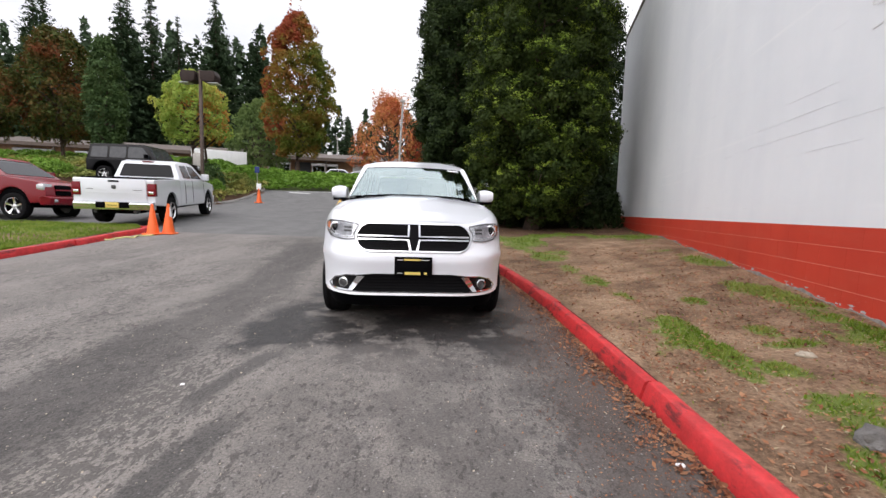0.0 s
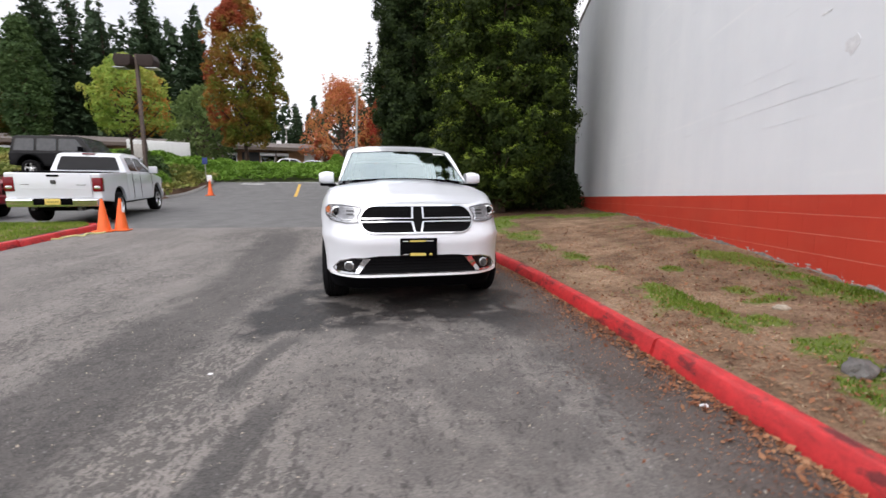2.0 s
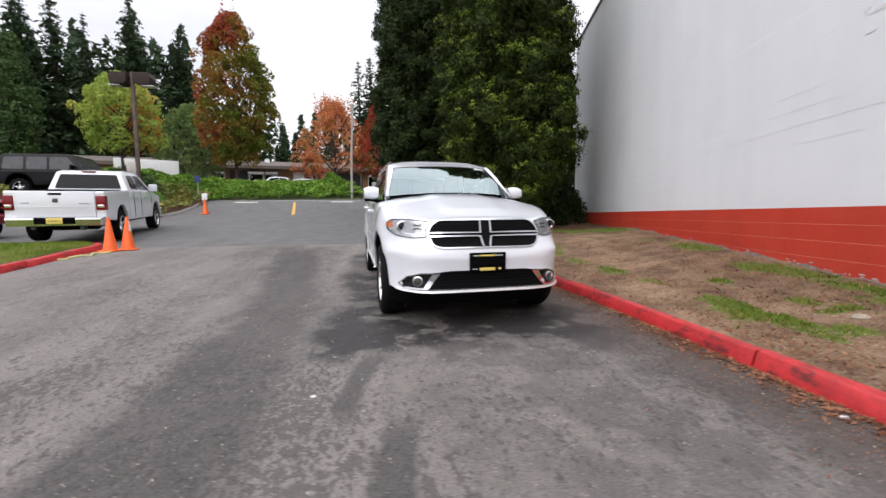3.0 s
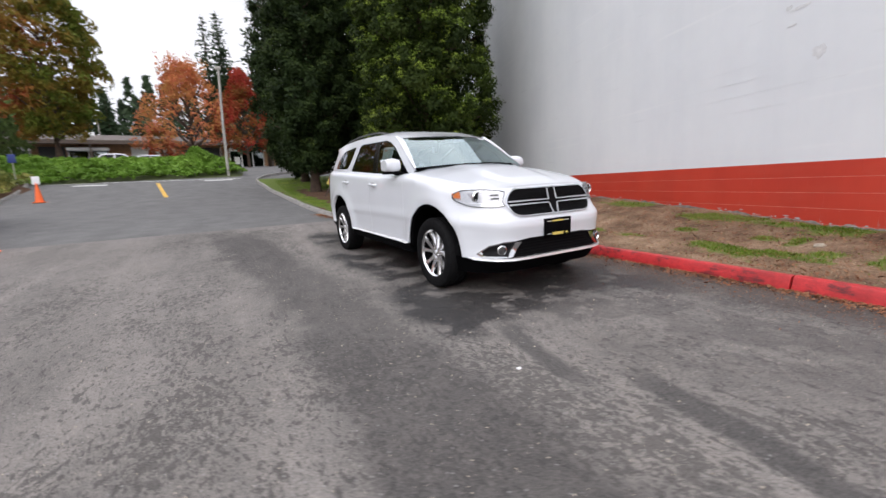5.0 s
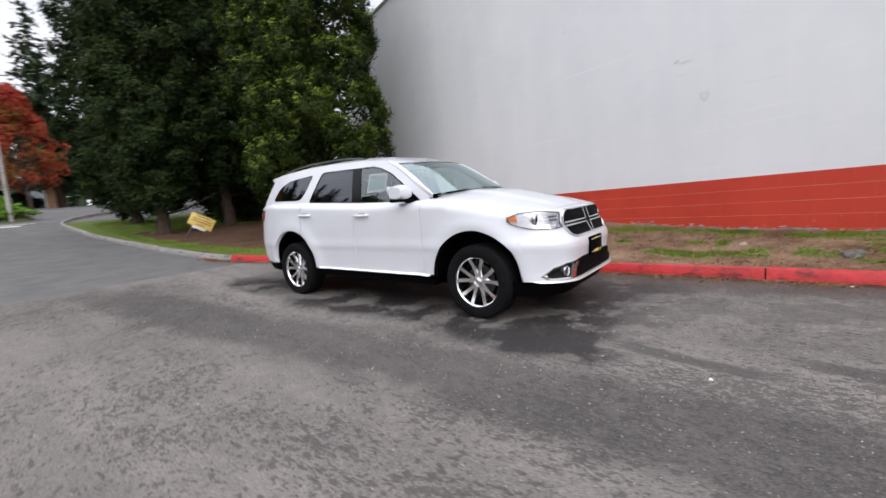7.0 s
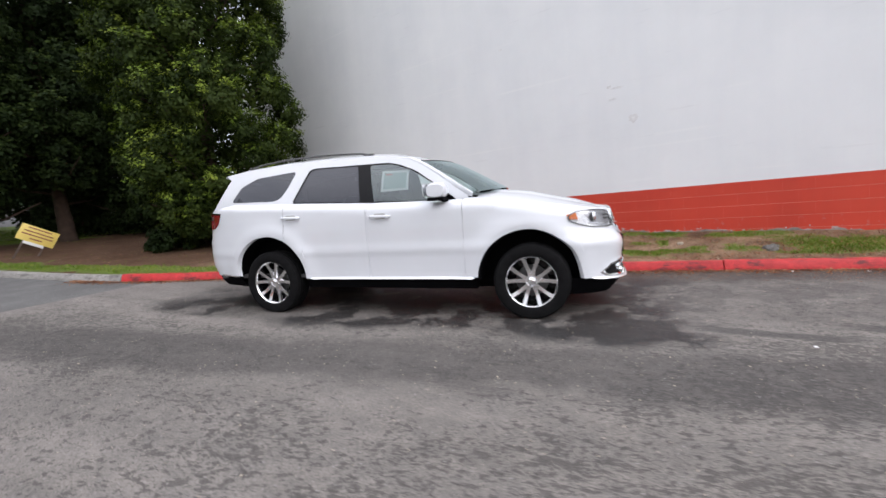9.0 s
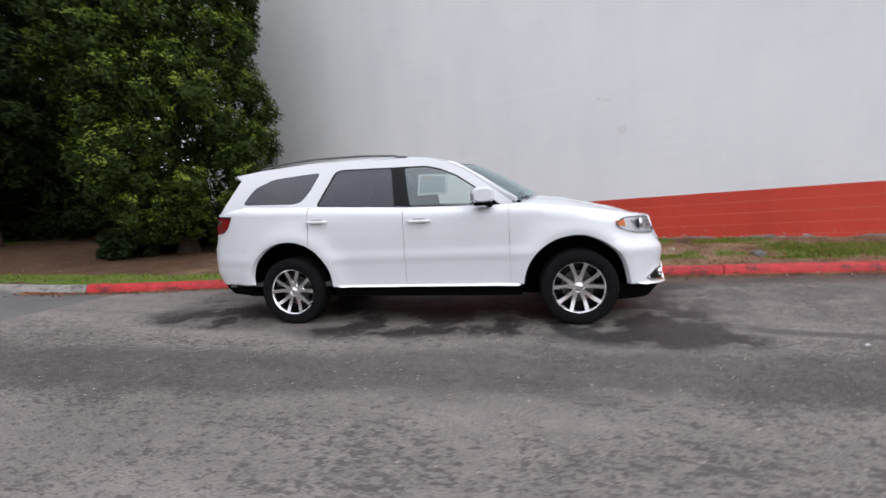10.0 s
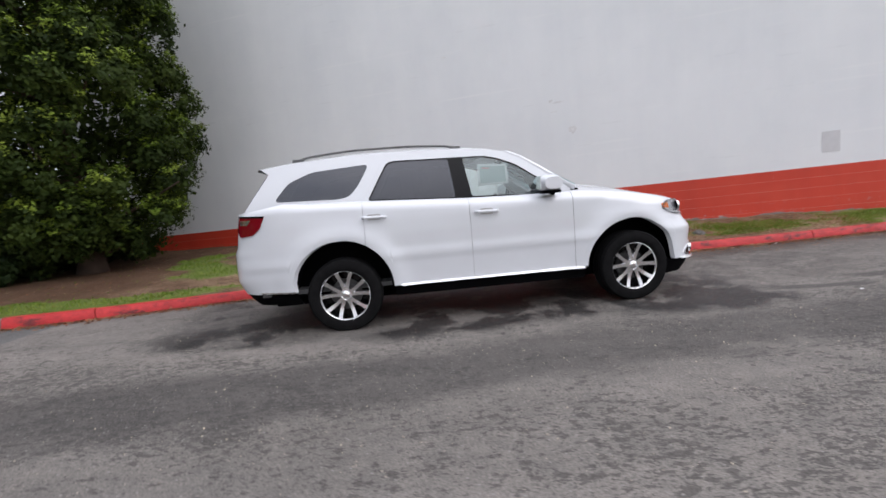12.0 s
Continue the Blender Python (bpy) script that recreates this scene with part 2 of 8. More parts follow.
def verge_material():
    """Trodden soil with dry needles; grass where the 'grass' attribute says."""
    m, t, b = noded("soil_and_grass")
    at = t.nodes.new("ShaderNodeAttribute")
    at.attribute_name = "grass"
    soil = ramp(t, noise_of(t, 2.2, 6.0, 0.65), [(0.32, (0.102, 0.067, 0.046)), (0.5, (0.205, 0.142, 0.098)), (0.70, (0.298, 0.222, 0.162))])
    soil = mixed(t, 0.9, soil, ramp(t, noise_of(t, 30.0, 6.0, 0.8), [(0.34, (0.2, 0.18, 0.17)), (0.66, (0.80, 0.78, 0.74))]), "OVERLAY")
    soil = mixed(t, 0.7, soil, ramp(t, noise_of(t, 0.8, 4.0, 0.6), [(0.35, (0.30, 0.27, 0.25)), (0.65, (0.64, 0.62, 0.58))]), "OVERLAY")
    # dark needle litter past the trees' edge, deepened to carry their shade
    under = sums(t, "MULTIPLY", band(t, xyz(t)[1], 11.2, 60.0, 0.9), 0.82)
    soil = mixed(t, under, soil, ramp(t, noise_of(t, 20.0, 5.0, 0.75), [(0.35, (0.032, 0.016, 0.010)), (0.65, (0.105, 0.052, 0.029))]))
    green = ramp(t, noise_of(t, 14.0, 5.0, 0.65), [(0.3, (0.065, 0.115, 0.015)), (0.7, (0.15, 0.21, 0.04))])
    f = sums(t, "ADD", at.outputs["Fac"], sums(t, "MULTIPLY", sums(t, "SUBTRACT", noise_of(t, 16.0, 4.0, 0.7), 0.5), 0.9))
    k = ramp(t, f, [(0.42, (0, 0, 0)), (0.62, (1, 1, 1))])
    t.links.new(mixed(t, sums(t, "MULTIPLY", k, 0.85), soil, green), b.inputs["Base Color"])
    b.inputs["Roughness"].default_value = 0.95
    b.inputs["Specular IOR Level"].default_value = 0.2
    bumped(t, b, mixed(t, 0.5, noise_of(t, 30.0, 5.0, 0.7), noise_of(t, 90.0, 3.0)), 0.8, 0.02)
    return m


def wall_paint(name, lo, hi, rough, worn):
    """Brushed paint over block courses: faint joints, roller patches, chips near the ground."""
    m, t, b = noded(name)
    x, y, z = xyz(t)
    if worn:
        WORLD_PAINT.append(t)
        sep = t.nodes.new("ShaderNodeSeparateXYZ")
        t.links.new(t.nodes.new("ShaderNodeNewGeometry").outputs["Position"], sep.inputs["Vector"])
        x, y, z = sep.outputs
    col = ramp(t, noise_of(t, 0.55, 5.0, 0.6), [(0.3, lo), (0.7, hi)])
    streak = noise_of(t, 1.2, 4.0, 0.6, (1.0, 1.6, 0.12))
    col = mixed(t, 0.35, col, ramp(t, streak, [(0.35, (0.42, 0.42, 0.43)), (0.65, (0.56, 0.56, 0.55))]), "OVERLAY")
    if worn:
        low = node(t, "ShaderNodeMapRange", From_Min=0.30, From_Max=0.62, To_Min=1.0, To_Max=0.0)
        t.links.new(z, low.inputs["Value"])
        chips = ramp(t, noise_of(t, 9.0, 6.0, 0.75), [(0.60, (0, 0, 0)), (0.66, (1, 1, 1))])
        col = mixed(t, sums(t, "MULTIPLY", chips, sums(t, "MULTIPLY", low.outputs[0], 0.9)), col, (0.36, 0.34, 0.33))
        old = ramp(t, noise_of(t, 1.4, 3.0, 0.6, (0.6, 0.6, 2.5)), [(0.5, (0, 0, 0)), (0.75, (1, 1, 1))])
        col = mixed(t, sums(t, "MULTIPLY", old, 0.18), col, (0.58, 0.12, 0.07))
    else:
        joint = sums(t, "PINGPONG", sums(t, "ADD", z, 0.035), 0.1)
        line = ramp(t, joint, [(0.0, (1, 1, 1)), (0.05, (0, 0, 0))])
        line.node.color_ramp.elements[1].position = 0.035
        gate = ramp(t, noise_of(t, 0.8, 3.0, 0.6, (0.5, 0.35, 3.0)), [(0.56, (0, 0, 0)), (0.68, (1, 1, 1))])
        dark = ramp(t, noise_of(t, 1.7, 3.0, 0.6, (0.5, 0.5, 5.0)), [(0.62, (0, 0, 0)), (0.70, (1, 1, 1))])
        col = mixed(t, sums(t, "MULTIPLY", sums(t, "MULTIPLY", line, gate), 0.35), col, (0.9, 0.9, 0.9))
        col = mixed(t, sums(t, "MULTIPLY", sums(t, "MULTIPLY", line, dark), 0.15), col, (0.42, 0.42, 0.44))
    t.links.new(col, b.inputs["Base Color"])
    b.inputs["Roughness"].default_value = rough
    bumped(t, b, mixed(t, 0.4, noise_of(t, 60.0, 4.0, 0.7), noise_of(t, 5.0, 4.0)), 0.25, 0.006)
    return m


def kerb_paint(name, lo, hi, bare):
    m, t, b = noded(name)
    col = ramp(t, noise_of(t, 3.0, 6.0, 0.65), [(0.3, lo), (0.7, hi)])
    scuff = ramp(t, noise_of(t, 5.5, 6.0, 0.75, (1, 0.5, 1.6)), [(0.53, (0, 0, 0)), (0.62, (1, 1, 1))])
    col = mixed(t, sums(t, "MULTIPLY", scuff, 0.8), col, bare)
    grime = ramp(t, noise_of(t, 16.0, 5.0, 0.75, (1, 0.6, 1)), [(0.38, (0.34, 0.32, 0.32)), (0.62, (0.56, 0.55, 0.55))])
    col = mixed(t, 0.8, col, grime, "OVERLAY")
    t.links.new(col, b.inputs["Base Color"])
    b.inputs["Roughness"].default_value = 0.55
    bumped(t, b, mixed(t, 0.5, noise_of(t, 40.0, 5.0, 0.7), noise_of(t, 8.0, 3.0)), 0.5, 0.01)
    return m


def glass_material(name, color, rough=0.0, alpha_mix=0.5, sheen=(0.88, 0.96, 0.96), gain=1.5):
    """Tinted automotive glass: a clear dark film that mirrors at grazing angles."""
    m, t, b = noded(name)
    t.nodes.remove(b)
    tr = t.nodes.new("ShaderNodeBsdfTransparent")
    tr.inputs["Color"].default_value = rgb(color)
    gl = t.nodes.new("ShaderNodeBsdfGlossy")
    gl.inputs["Roughness"].default_value = rough
    gl.inputs["Color"].default_value = rgb(sheen)
    fr = node(t, "ShaderNodeFresnel", IOR=1.52)
    mx = t.nodes.new("ShaderNodeMixShader")
    t.links.new(sums(t, "ADD", sums(t, "MULTIPLY", fr.outputs["Fac"], gain), alpha_mix), mx.inputs["Fac"])
    t.links.new(tr.outputs["BSDF"], mx.inputs[1])
    t.links.new(gl.outputs["BSDF"], mx.inputs[2])
    t.links.new(mx.outputs["Shader"], t.nodes["Material Output"].inputs["Surface"])
    return m


def car_paint(name, color, flake=0.0, coat=1.0):
    m, t, b = noded(name)
    f = noise_of(t, 3.0, 3.0)
    t.links.new(ramp(t, f, [(0.3, tuple(c * 0.97 for c in color)), (0.7, color)]), b.inputs["Base Color"])
    b.inputs["Roughness"].default_value = 0.32
    b.inputs["Metallic"].default_value = flake
    b.inputs["Coat Weight"].default_value = coat
    b.inputs["Coat Roughness"].default_value = 0.025
    return m


def roof_material():
    m, t, b = noded("brown_shingle_roof")
    col = ramp(t, noise_of(t, 1.5, 6.0, 0.65, (1, 1, 3)), [(0.3, (0.075, 0.062, 0.055)), (0.7, (0.15, 0.125, 0.11))])
    t.links.new(col, b.inputs["Base Color"])
    b.inputs["Roughness"].default_value = 0.9
    bumped(t, b, noise_of(t, 12.0, 4.0), 0.5, 0.03)
    return m


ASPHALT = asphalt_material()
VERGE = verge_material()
WHITE_WALL = wall_paint("white_block_paint", (0.748, 0.766, 0.795), (0.818, 0.831, 0.852), 0.75, False)
RED_WALL = wall_paint("red_block_paint", (0.50, 0.038, 0.018), (0.62, 0.055, 0.026), 0.6, True)
MORTAR = plain("painted_mortar", (0.60, 0.21, 0.155), 0.9, vary=0.25, bump=0.3)
FOOTING = plain("bare_concrete", (0.24, 0.225, 0.21), 0.95, vary=0.35, scale=11, bump=0.5)
PLASTER = plain("chipped_plaster", (0.42, 0.41, 0.41), 0.9, vary=0.18, scale=9, bump=0.4)
RED_KERB = kerb_paint("red_kerb_paint", (0.42, 0.017, 0.019), (0.56, 0.030, 0.032), (0.055, 0.014, 0.015))
GREY_KERB = kerb_paint("grey_kerb_concrete", (0.22, 0.215, 0.20), (0.36, 0.35, 0.33), (0.09, 0.085, 0.08))
GRASS = leafy("grass_blades", [(0.075, 0.140, 0.012), (0.150, 0.235, 0.025), (0.28, 0.31, 0.08)], sheen=0.25, patch_scale=1.5, patchy=0.5)
IVY = leafy("ivy_leaves", [(0.085, 0.165, 0.020), (0.145, 0.265, 0.036), (0.22, 0.36, 0.06)], sheen=0.3)
SHRUB = leafy("shrub_leaves", [(0.085, 0.13, 0.03), (0.18, 0.22, 0.055), (0.36, 0.31, 0.09)], sheen=0.2)
DRY = leafy("dry_leaves", [(0.06, 0.024, 0.016), (0.24, 0.090, 0.045), (0.42, 0.235, 0.13)], sheen=0.1, patch_scale=3.0, patchy=0.35)
# evergreen leaves in shaded and top-lit copies; the tips' pale colour imitates sky light
SHADED_GREEN = leafy("shaded_evergreen_leaves", [(0.010, 0.020, 0.003), (0.022, 0.038, 0.005), (0.045, 0.066, 0.010)], sheen=0.08, patch_scale=1.2)
LIT_TIP_GREEN = leafy("lit_evergreen_tips", [(0.062, 0.110, 0.012), (0.125, 0.185, 0.020), (0.225, 0.285, 0.040)], sheen=0.12, patch_scale=1.0)
LIT_TIP_DARK = leafy("lit_dark_evergreen_tips", [(0.022, 0.040, 0.009), (0.040, 0.064, 0.013), (0.066, 0.096, 0.020)], sheen=0.1, patch_scale=1.0)
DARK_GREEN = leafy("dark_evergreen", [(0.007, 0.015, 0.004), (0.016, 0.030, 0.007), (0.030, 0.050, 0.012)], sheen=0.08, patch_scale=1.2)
FIR = leafy("fir_needles", [(0.022, 0.040, 0.020), (0.040, 0.068, 0.033), (0.065, 0.098, 0.046)], sheen=0.1)
FAR_GREEN = leafy("far_green_leaves", [(0.03, 0.06, 0.02), (0.06, 0.105, 0.035), (0.10, 0.15, 0.05)], sheen=0.15)
PALE_GREEN = leafy("pale_green_leaves", [(0.08, 0.13, 0.04), (0.13, 0.19, 0.06), (0.19, 0.25, 0.08)], sheen=0.25)
ORANGE = leafy("orange_leaves", [(0.100, 0.150, 0.022), (0.24, 0.165, 0.032), (0.33, 0.058, 0.034)], sheen=0.35, patch_scale=0.4, patchy=0.8, turned=(-0.030, 0.0022, 7.0))
RUSSET = leafy("russet_leaves", [(0.035, 0.060, 0.014), (0.075, 0.090, 0.022), (0.19, 0.040, 0.018)], sheen=0.25)
YELLOW = leafy("yellow_green_leaves", [(0.19, 0.33, 0.06), (0.32, 0.41, 0.08), (0.50, 0.45, 0.11)], sheen=0.35)
AMBER_LEAF = leafy("amber_leaves", [(0.42, 0.30, 0.05), (0.62, 0.30, 0.08), (0.66, 0.22, 0.07)], sheen=0.35)
SALMON = leafy("salmon_leaves", [(0.40, 0.25, 0.065), (0.58, 0.235, 0.09), (0.60, 0.135, 0.10)], sheen=0.4, patchy=0.5)
SCARLET = leafy("scarlet_leaves", [(0.12, 0.11, 0.02), (0.32, 0.06, 0.03), (0.40, 0.03, 0.03)], sheen=0.3)
BARK = plain("bark", (0.062, 0.040, 0.029), 0.95, vary=0.35, scale=5, bump=0.8)
ROCK = plain("grey_rock", (0.14, 0.132, 0.125), 0.95, vary=0.45, scale=14, bump=1.0)
PALE_ROCK = plain("pale_rock", (0.38, 0.33, 0.26), 0.9, vary=0.2, scale=9, bump=0.5)
WHITE_PAPER = plain("white_paper", (0.75, 0.75, 0.76), 0.7, vary=0.05)
YELLOW_LINE = plain("yellow_road_paint", (0.55, 0.33, 0.05), 0.8, vary=0.25, scale=12, bump=0.2)
WHITE_LINE = plain("white_road_paint", (0.60, 0.60, 0.58), 0.8, vary=0.2, scale=12, bump=0.2)
CONE = plain("orange_cone_plastic", (0.85, 0.14, 0.025), 0.5, vary=0.08)
ROPE = plain("yellow_tape", (0.55, 0.50, 0.22), 0.7, vary=0.2)
WOOD_POST = plain("weathered_wood", (0.095, 0.068, 0.055), 0.85, vary=0.3, scale=4, bump=0.4)
METAL_POST = plain("galvanised_pole", (0.40, 0.38, 0.35), 0.55, metal=0.3, vary=0.12)
LAMP_HOUSING = plain("brown_lamp_housing", (0.030, 0.019, 0.016), 0.6, vary=0.1, spec=0.2)
SIGN_YELLOW = plain("yellow_sign_board", (0.72, 0.56, 0.14), 0.5, vary=0.05)
SIGN_INK = plain("dark_sign_print", (0.22, 0.05, 0.04), 0.6, vary=0.05)
BLACK_INK = plain("black_print", (0.02, 0.02, 0.02), 0.6, vary=0.05)
ROOFING = roof_material()
FASCIA = plain("brown_fascia", (0.10, 0.075, 0.06), 0.8, vary=0.2)
BRICK = plain("tan_brick", (0.34, 0.19, 0.11), 0.9, vary=0.2, scale=3, bump=0.3)
SHOP_WHITE = plain("white_shop_trim", (0.72, 0.72, 0.72), 0.6, vary=0.05)
SHOP_BLUE = plain("blue_shop_panel", (0.03, 0.05, 0.22), 0.6, vary=0.1)
SHOP_RED = plain("red_shop_panel", (0.40, 0.05, 0.04), 0.6, vary=0.1)
SHOP_DARK = plain("dark_shop_front", (0.035, 0.035, 0.04), 0.4, vary=0.2)
SHOP_GLASS = glass_material("shop_glass", (0.25, 0.28, 0.30), 0.02, 0.12)
WHITE_PAINT = car_paint("white_car_paint", (0.695, 0.715, 0.755))
RED_PAINT = car_paint("dark_red_car_paint", (0.185, 0.003, 0.011), 0.0, 0.30)
BLACK_PAINT = plain("black_car_paint", (0.007, 0.007, 0.008), 0.24, vary=0.1, spec=0.16)
SILVER_PAINT = car_paint("silver_car_paint", (0.42, 0.43, 0.45), 0.6)
RUBBER = plain("tyre_rubber", (0.009, 0.009, 0.0095), 0.7, vary=0.25, scale=20, bump=0.1, spec=0.05)
TRIM = plain("black_plastic_trim", (0.0025, 0.0025, 0.003), 0.7, vary=0.2, spec=0.03)
MESH_BLACK = plain("black_grille_mesh", (0.003, 0.003, 0.0035), 0.7, vary=0.2, scale=40, spec=0.1)
GLOSS_BLACK = plain("gloss_black", (0.005, 0.005, 0.006), 0.2, vary=0.1, spec=0.25)
CHROME = plain("chrome", (0.82, 0.83, 0.84), 0.08, metal=1.0, vary=0.03)
ALLOY = plain("bright_alloy", (0.85, 0.85, 0.86), 0.21, metal=1.0, vary=0.06)
DARK_STEEL = plain("brake_steel", (0.10, 0.10, 0.10), 0.5, metal=0.7, vary=0.2)
TINTED = glass_material("dark_tinted_glass", (0.03, 0.032, 0.037), 0.0, 0.05, (0.90, 0.92, 1.0))
CLEAR = glass_material("green_tinted_glass", (0.86, 0.94, 0.92), 0.0, 0.12)
SCREEN = glass_material("windscreen_glass", (0.64, 0.76, 0.74), 0.0, 0.16, (0.74, 0.88, 0.89))
SATIN_TRIM = plain("satin_bright_trim", (0.84, 0.84, 0.85), 0.25, metal=0.45, vary=0.05)
LENS = glass_material("lamp_lens", (0.98, 0.985, 0.99), 0.0, 0.0, (0.95, 0.95, 0.95), 0.6)
RED_LENS = plain("red_lamp_lens", (0.17, 0.003, 0.008), 0.12, vary=0.1)
AMBER = plain("amber_lamp_lens", (0.80, 0.22, 0.05), 0.15, vary=0.1)
CABIN = plain("grey_cabin_trim", (0.06, 0.06, 0.062), 0.8, vary=0.2)
SEAT = plain("black_seat_cloth", (0.03, 0.03, 0.032), 0.85, vary=0.2)


# ---- building helpers ----
def mesh_of(name, verts, faces, material, smooth=False):
    me = bpy.data.meshes.new(name)
    me.from_pydata([tuple(map(float, v)) for v in verts], [], faces)
    me.update()
    if material:
        me.materials.append(material)
    if smooth:
        me.polygons.foreach_set("use_smooth", [True] * len(me.polygons))
    return me


def quads_mesh(name, pts, material):
    """One mesh from an (n, 4, 3) array of free quads."""
    n = len(pts)
    me = bpy.data.meshes.new(name)
    me.vertices.add(4 * n)
    me.vertices.foreach_set("co", np.asarray(pts, dtype=np.float32).ravel())
    me.loops.add(4 * n)
    me.loops.foreach_set("vertex_index", np.arange(4 * n, dtype=np.int32))
    me.polygons.add(n)
    me.polygons.foreach_set("loop_start", np.arange(0, 4 * n, 4, dtype=np.int32))
    me.update(calc_edges=True)
    me.materials.append(material)
    return me


def bm_mesh(name, bm, material, smooth=True, sharp=35):
    me = bpy.data.meshes.new(name)
    bmesh.ops.recalc_face_normals(bm, faces=bm.faces)
    if smooth:
        for f in bm.faces:
            f.smooth = True
        for e in bm.edges:
            if len(e.link_faces) == 2 and e.calc_face_angle(0) > radians(sharp):
                e.smooth = False
    bm.to_mesh(me)
    bm.free()
    me.materials.append(material)
    return me


def part(name, data, material, parent, label="", smooth=True):
    """Links a mesh (or a bmesh) as one mesh object under a thing or a part."""
    if isinstance(data, bmesh.types.BMesh):
        data = bm_mesh(name, data, material, smooth)
    ob = new(name, data)
    ob.parent = parent
    if label:
        tagged(ob, label)
    return ob


def thing(name, m, label, category, group=""):
    ob = new(name)
    ob.empty_display_size = 0.2
    ob.matrix_world = m
    return tagged(ob, label, category, group)


def box(bm, x0, x1, y0, y1, z0, z1, bevel=0.0, m=None):
    vs = [bm.verts.new((x, y, z)) for x in (x0, x1) for y in (y0, y1) for z in (z0, z1)]
    idx = ((0, 1, 3, 2), (4, 6, 7, 5), (0, 4, 5, 1), (2, 3, 7, 6), (0, 2, 6, 4), (1, 5, 7, 3))
    fs = [bm.faces.new([vs[i] for i in f]) for f in idx]
    if bevel:
        es = list({e for f in fs for e in f.edges})
        bmesh.ops.bevel(bm, geom=es, offset=bevel, segments=2, affect="EDGES", profile=0.5)
    if m is not None:
        bmesh.ops.transform(bm, matrix=m, verts=[v for v in bm.verts if v.is_valid and v.tag is False])
    return bm


def boxed(x0, x1, y0, y1, z0, z1, bevel=0.0):
    return box(bmesh.new(), x0, x1, y0, y1, z0, z1, bevel)


def lathe(bm, profile, n=32, axis="z", cap=False):
    """Turns (radius, along) pairs round an axis."""
    rings = []
    for r, h in profile:
        ring = []
        for i in range(n):
            a = 2 * math.pi * i / n
            c, s = r * math.cos(a), r * math.sin(a)
            ring.append(bm.verts.new({"z": (c, s, h), "y": (c, h, s), "x": (h, c, s)}[axis]))
        rings.append(ring)
    for a, b in zip(rings, rings[1:]):
        for i in range(n):
            bm.faces.new((a[i], a[(i + 1) % n], b[(i + 1) % n], b[i]))
    if cap:
        bm.faces.new(rings[0])
        bm.faces.new(rings[-1])
    return bm


def tube(bm, pts, radius, n=8, taper=None):
    """A round bar along points; taper gives the radius at its end."""
    pts = [Vector(p) for p in pts]
    rings = []
    for i, p in enumerate(pts):
        d = (pts[min(i + 1, len(pts) - 1)] - pts[max(i - 1, 0)]).normalized()
        side = d.cross(Vector((0, 0, 1)) if abs(d.z) < 0.95 else Vector((1, 0, 0))).normalized()
        up = side.cross(d)
        k = i / (len(pts) - 1)
        r = radius if taper is None else radius * (1 - k) + taper * k
        rings.append([bm.verts.new(p + (side * math.cos(a) + up * math.sin(a)) * r) for a in (2 * math.pi * j / n for j in range(n))])
    for a, b in zip(rings, rings[1:]):
        for j in range(n):
            bm.faces.new((a[j], a[(j + 1) % n], b[(j + 1) % n], b[j]))
    bm.faces.new(rings[0][::-1])
    bm.faces.new(rings[-1])
    return bm


# ---- lie of the land ----
ROAD_Y = (-40, -10, 0, 4.77, 7.81, 11, 15, 19, 23, 27, 31, 35, 60, 120, 800)
ROAD_Z = (-0.6, -0.15, 0, 0.064, 0.142, 0.37, 0.60, 0.85, 1.25, 1.85, 2.5, 3.0, 4.6, 7.0, 20.0)


def road_z(x, y):
    """Smoothed height of the paving."""
    s = 0.0
    for d in (-1.2, -0.6, 0.0, 0.6, 1.2):
        s += float(np.interp(y + d, ROAD_Y, ROAD_Z))
    s /= 5.0
    left = max(0.0, -x - 11.5)
    s += 0.11 * min(left, 9.0) * min(max((y - 14.0) / 8.0, 0.0), 1.0) * min(max((42.0 - y) / 8.0, 0.0), 1.0)
    return s


def wall_x(y):
    return 3.93 + math.tan(radians(14.5)) * (y - 4.7)


KERB_LINE = ((1.20, -12), (1.18, -4), (1.17, 0), (1.17, 1.5), (1.20, 2.8), (1.21, 3.8), (1.18, 5.0), (1.07, 6.4), (0.90, 7.6), (0.50, 8.9), (-0.12, 10.3), (-0.62, 11.6), (-0.84, 13.0),
             (-0.95, 16), (-1.05, 20), (-1.35, 24), (-1.55, 26.3), (-1.4, 27.8), (-0.6, 29.1), (1.2, 30.2), (6, 31.5), (16, 33))


def smooth_line(points, step=0.1):
    """Points evenly along a soft curve through the given ones."""
    p = np.array(points, float)
    out = []
    for i in range(len(p) - 1):
        a, b, c, d = p[max(i - 1, 0)], p[i], p[i + 1], p[min(i + 2, len(p) - 1)]
        n = max(2, int(np.linalg.norm(c - b) / 0.05))
        for k in range(n):
            u = k / n
            m0, m1 = (c - a) * 0.5, (d - b) * 0.5
            out.append((2 * u**3 - 3 * u**2 + 1) * b + (u**3 - 2 * u**2 + u) * m0 + (-2 * u**3 + 3 * u**2) * c + (u**3 - u**2) * m1)
    out.append(p[-1])
    out = np.array(out)
    s = np.r_[0, np.cumsum(np.linalg.norm(np.diff(out, axis=0), axis=1))]
    even = np.arange(0, s[-1], step)
    return np.stack([np.interp(even, s, out[:, k]) for k in range(2)], 1)


KERB = smooth_line(KERB_LINE)


def kerb_x(y):
    """Where the kerb's road face lies at this y (up to its far bend)."""
    k = KERB[KERB[:, 1] <= 27.0]
    return float(np.interp(y, k[:, 1], k[:, 0]))


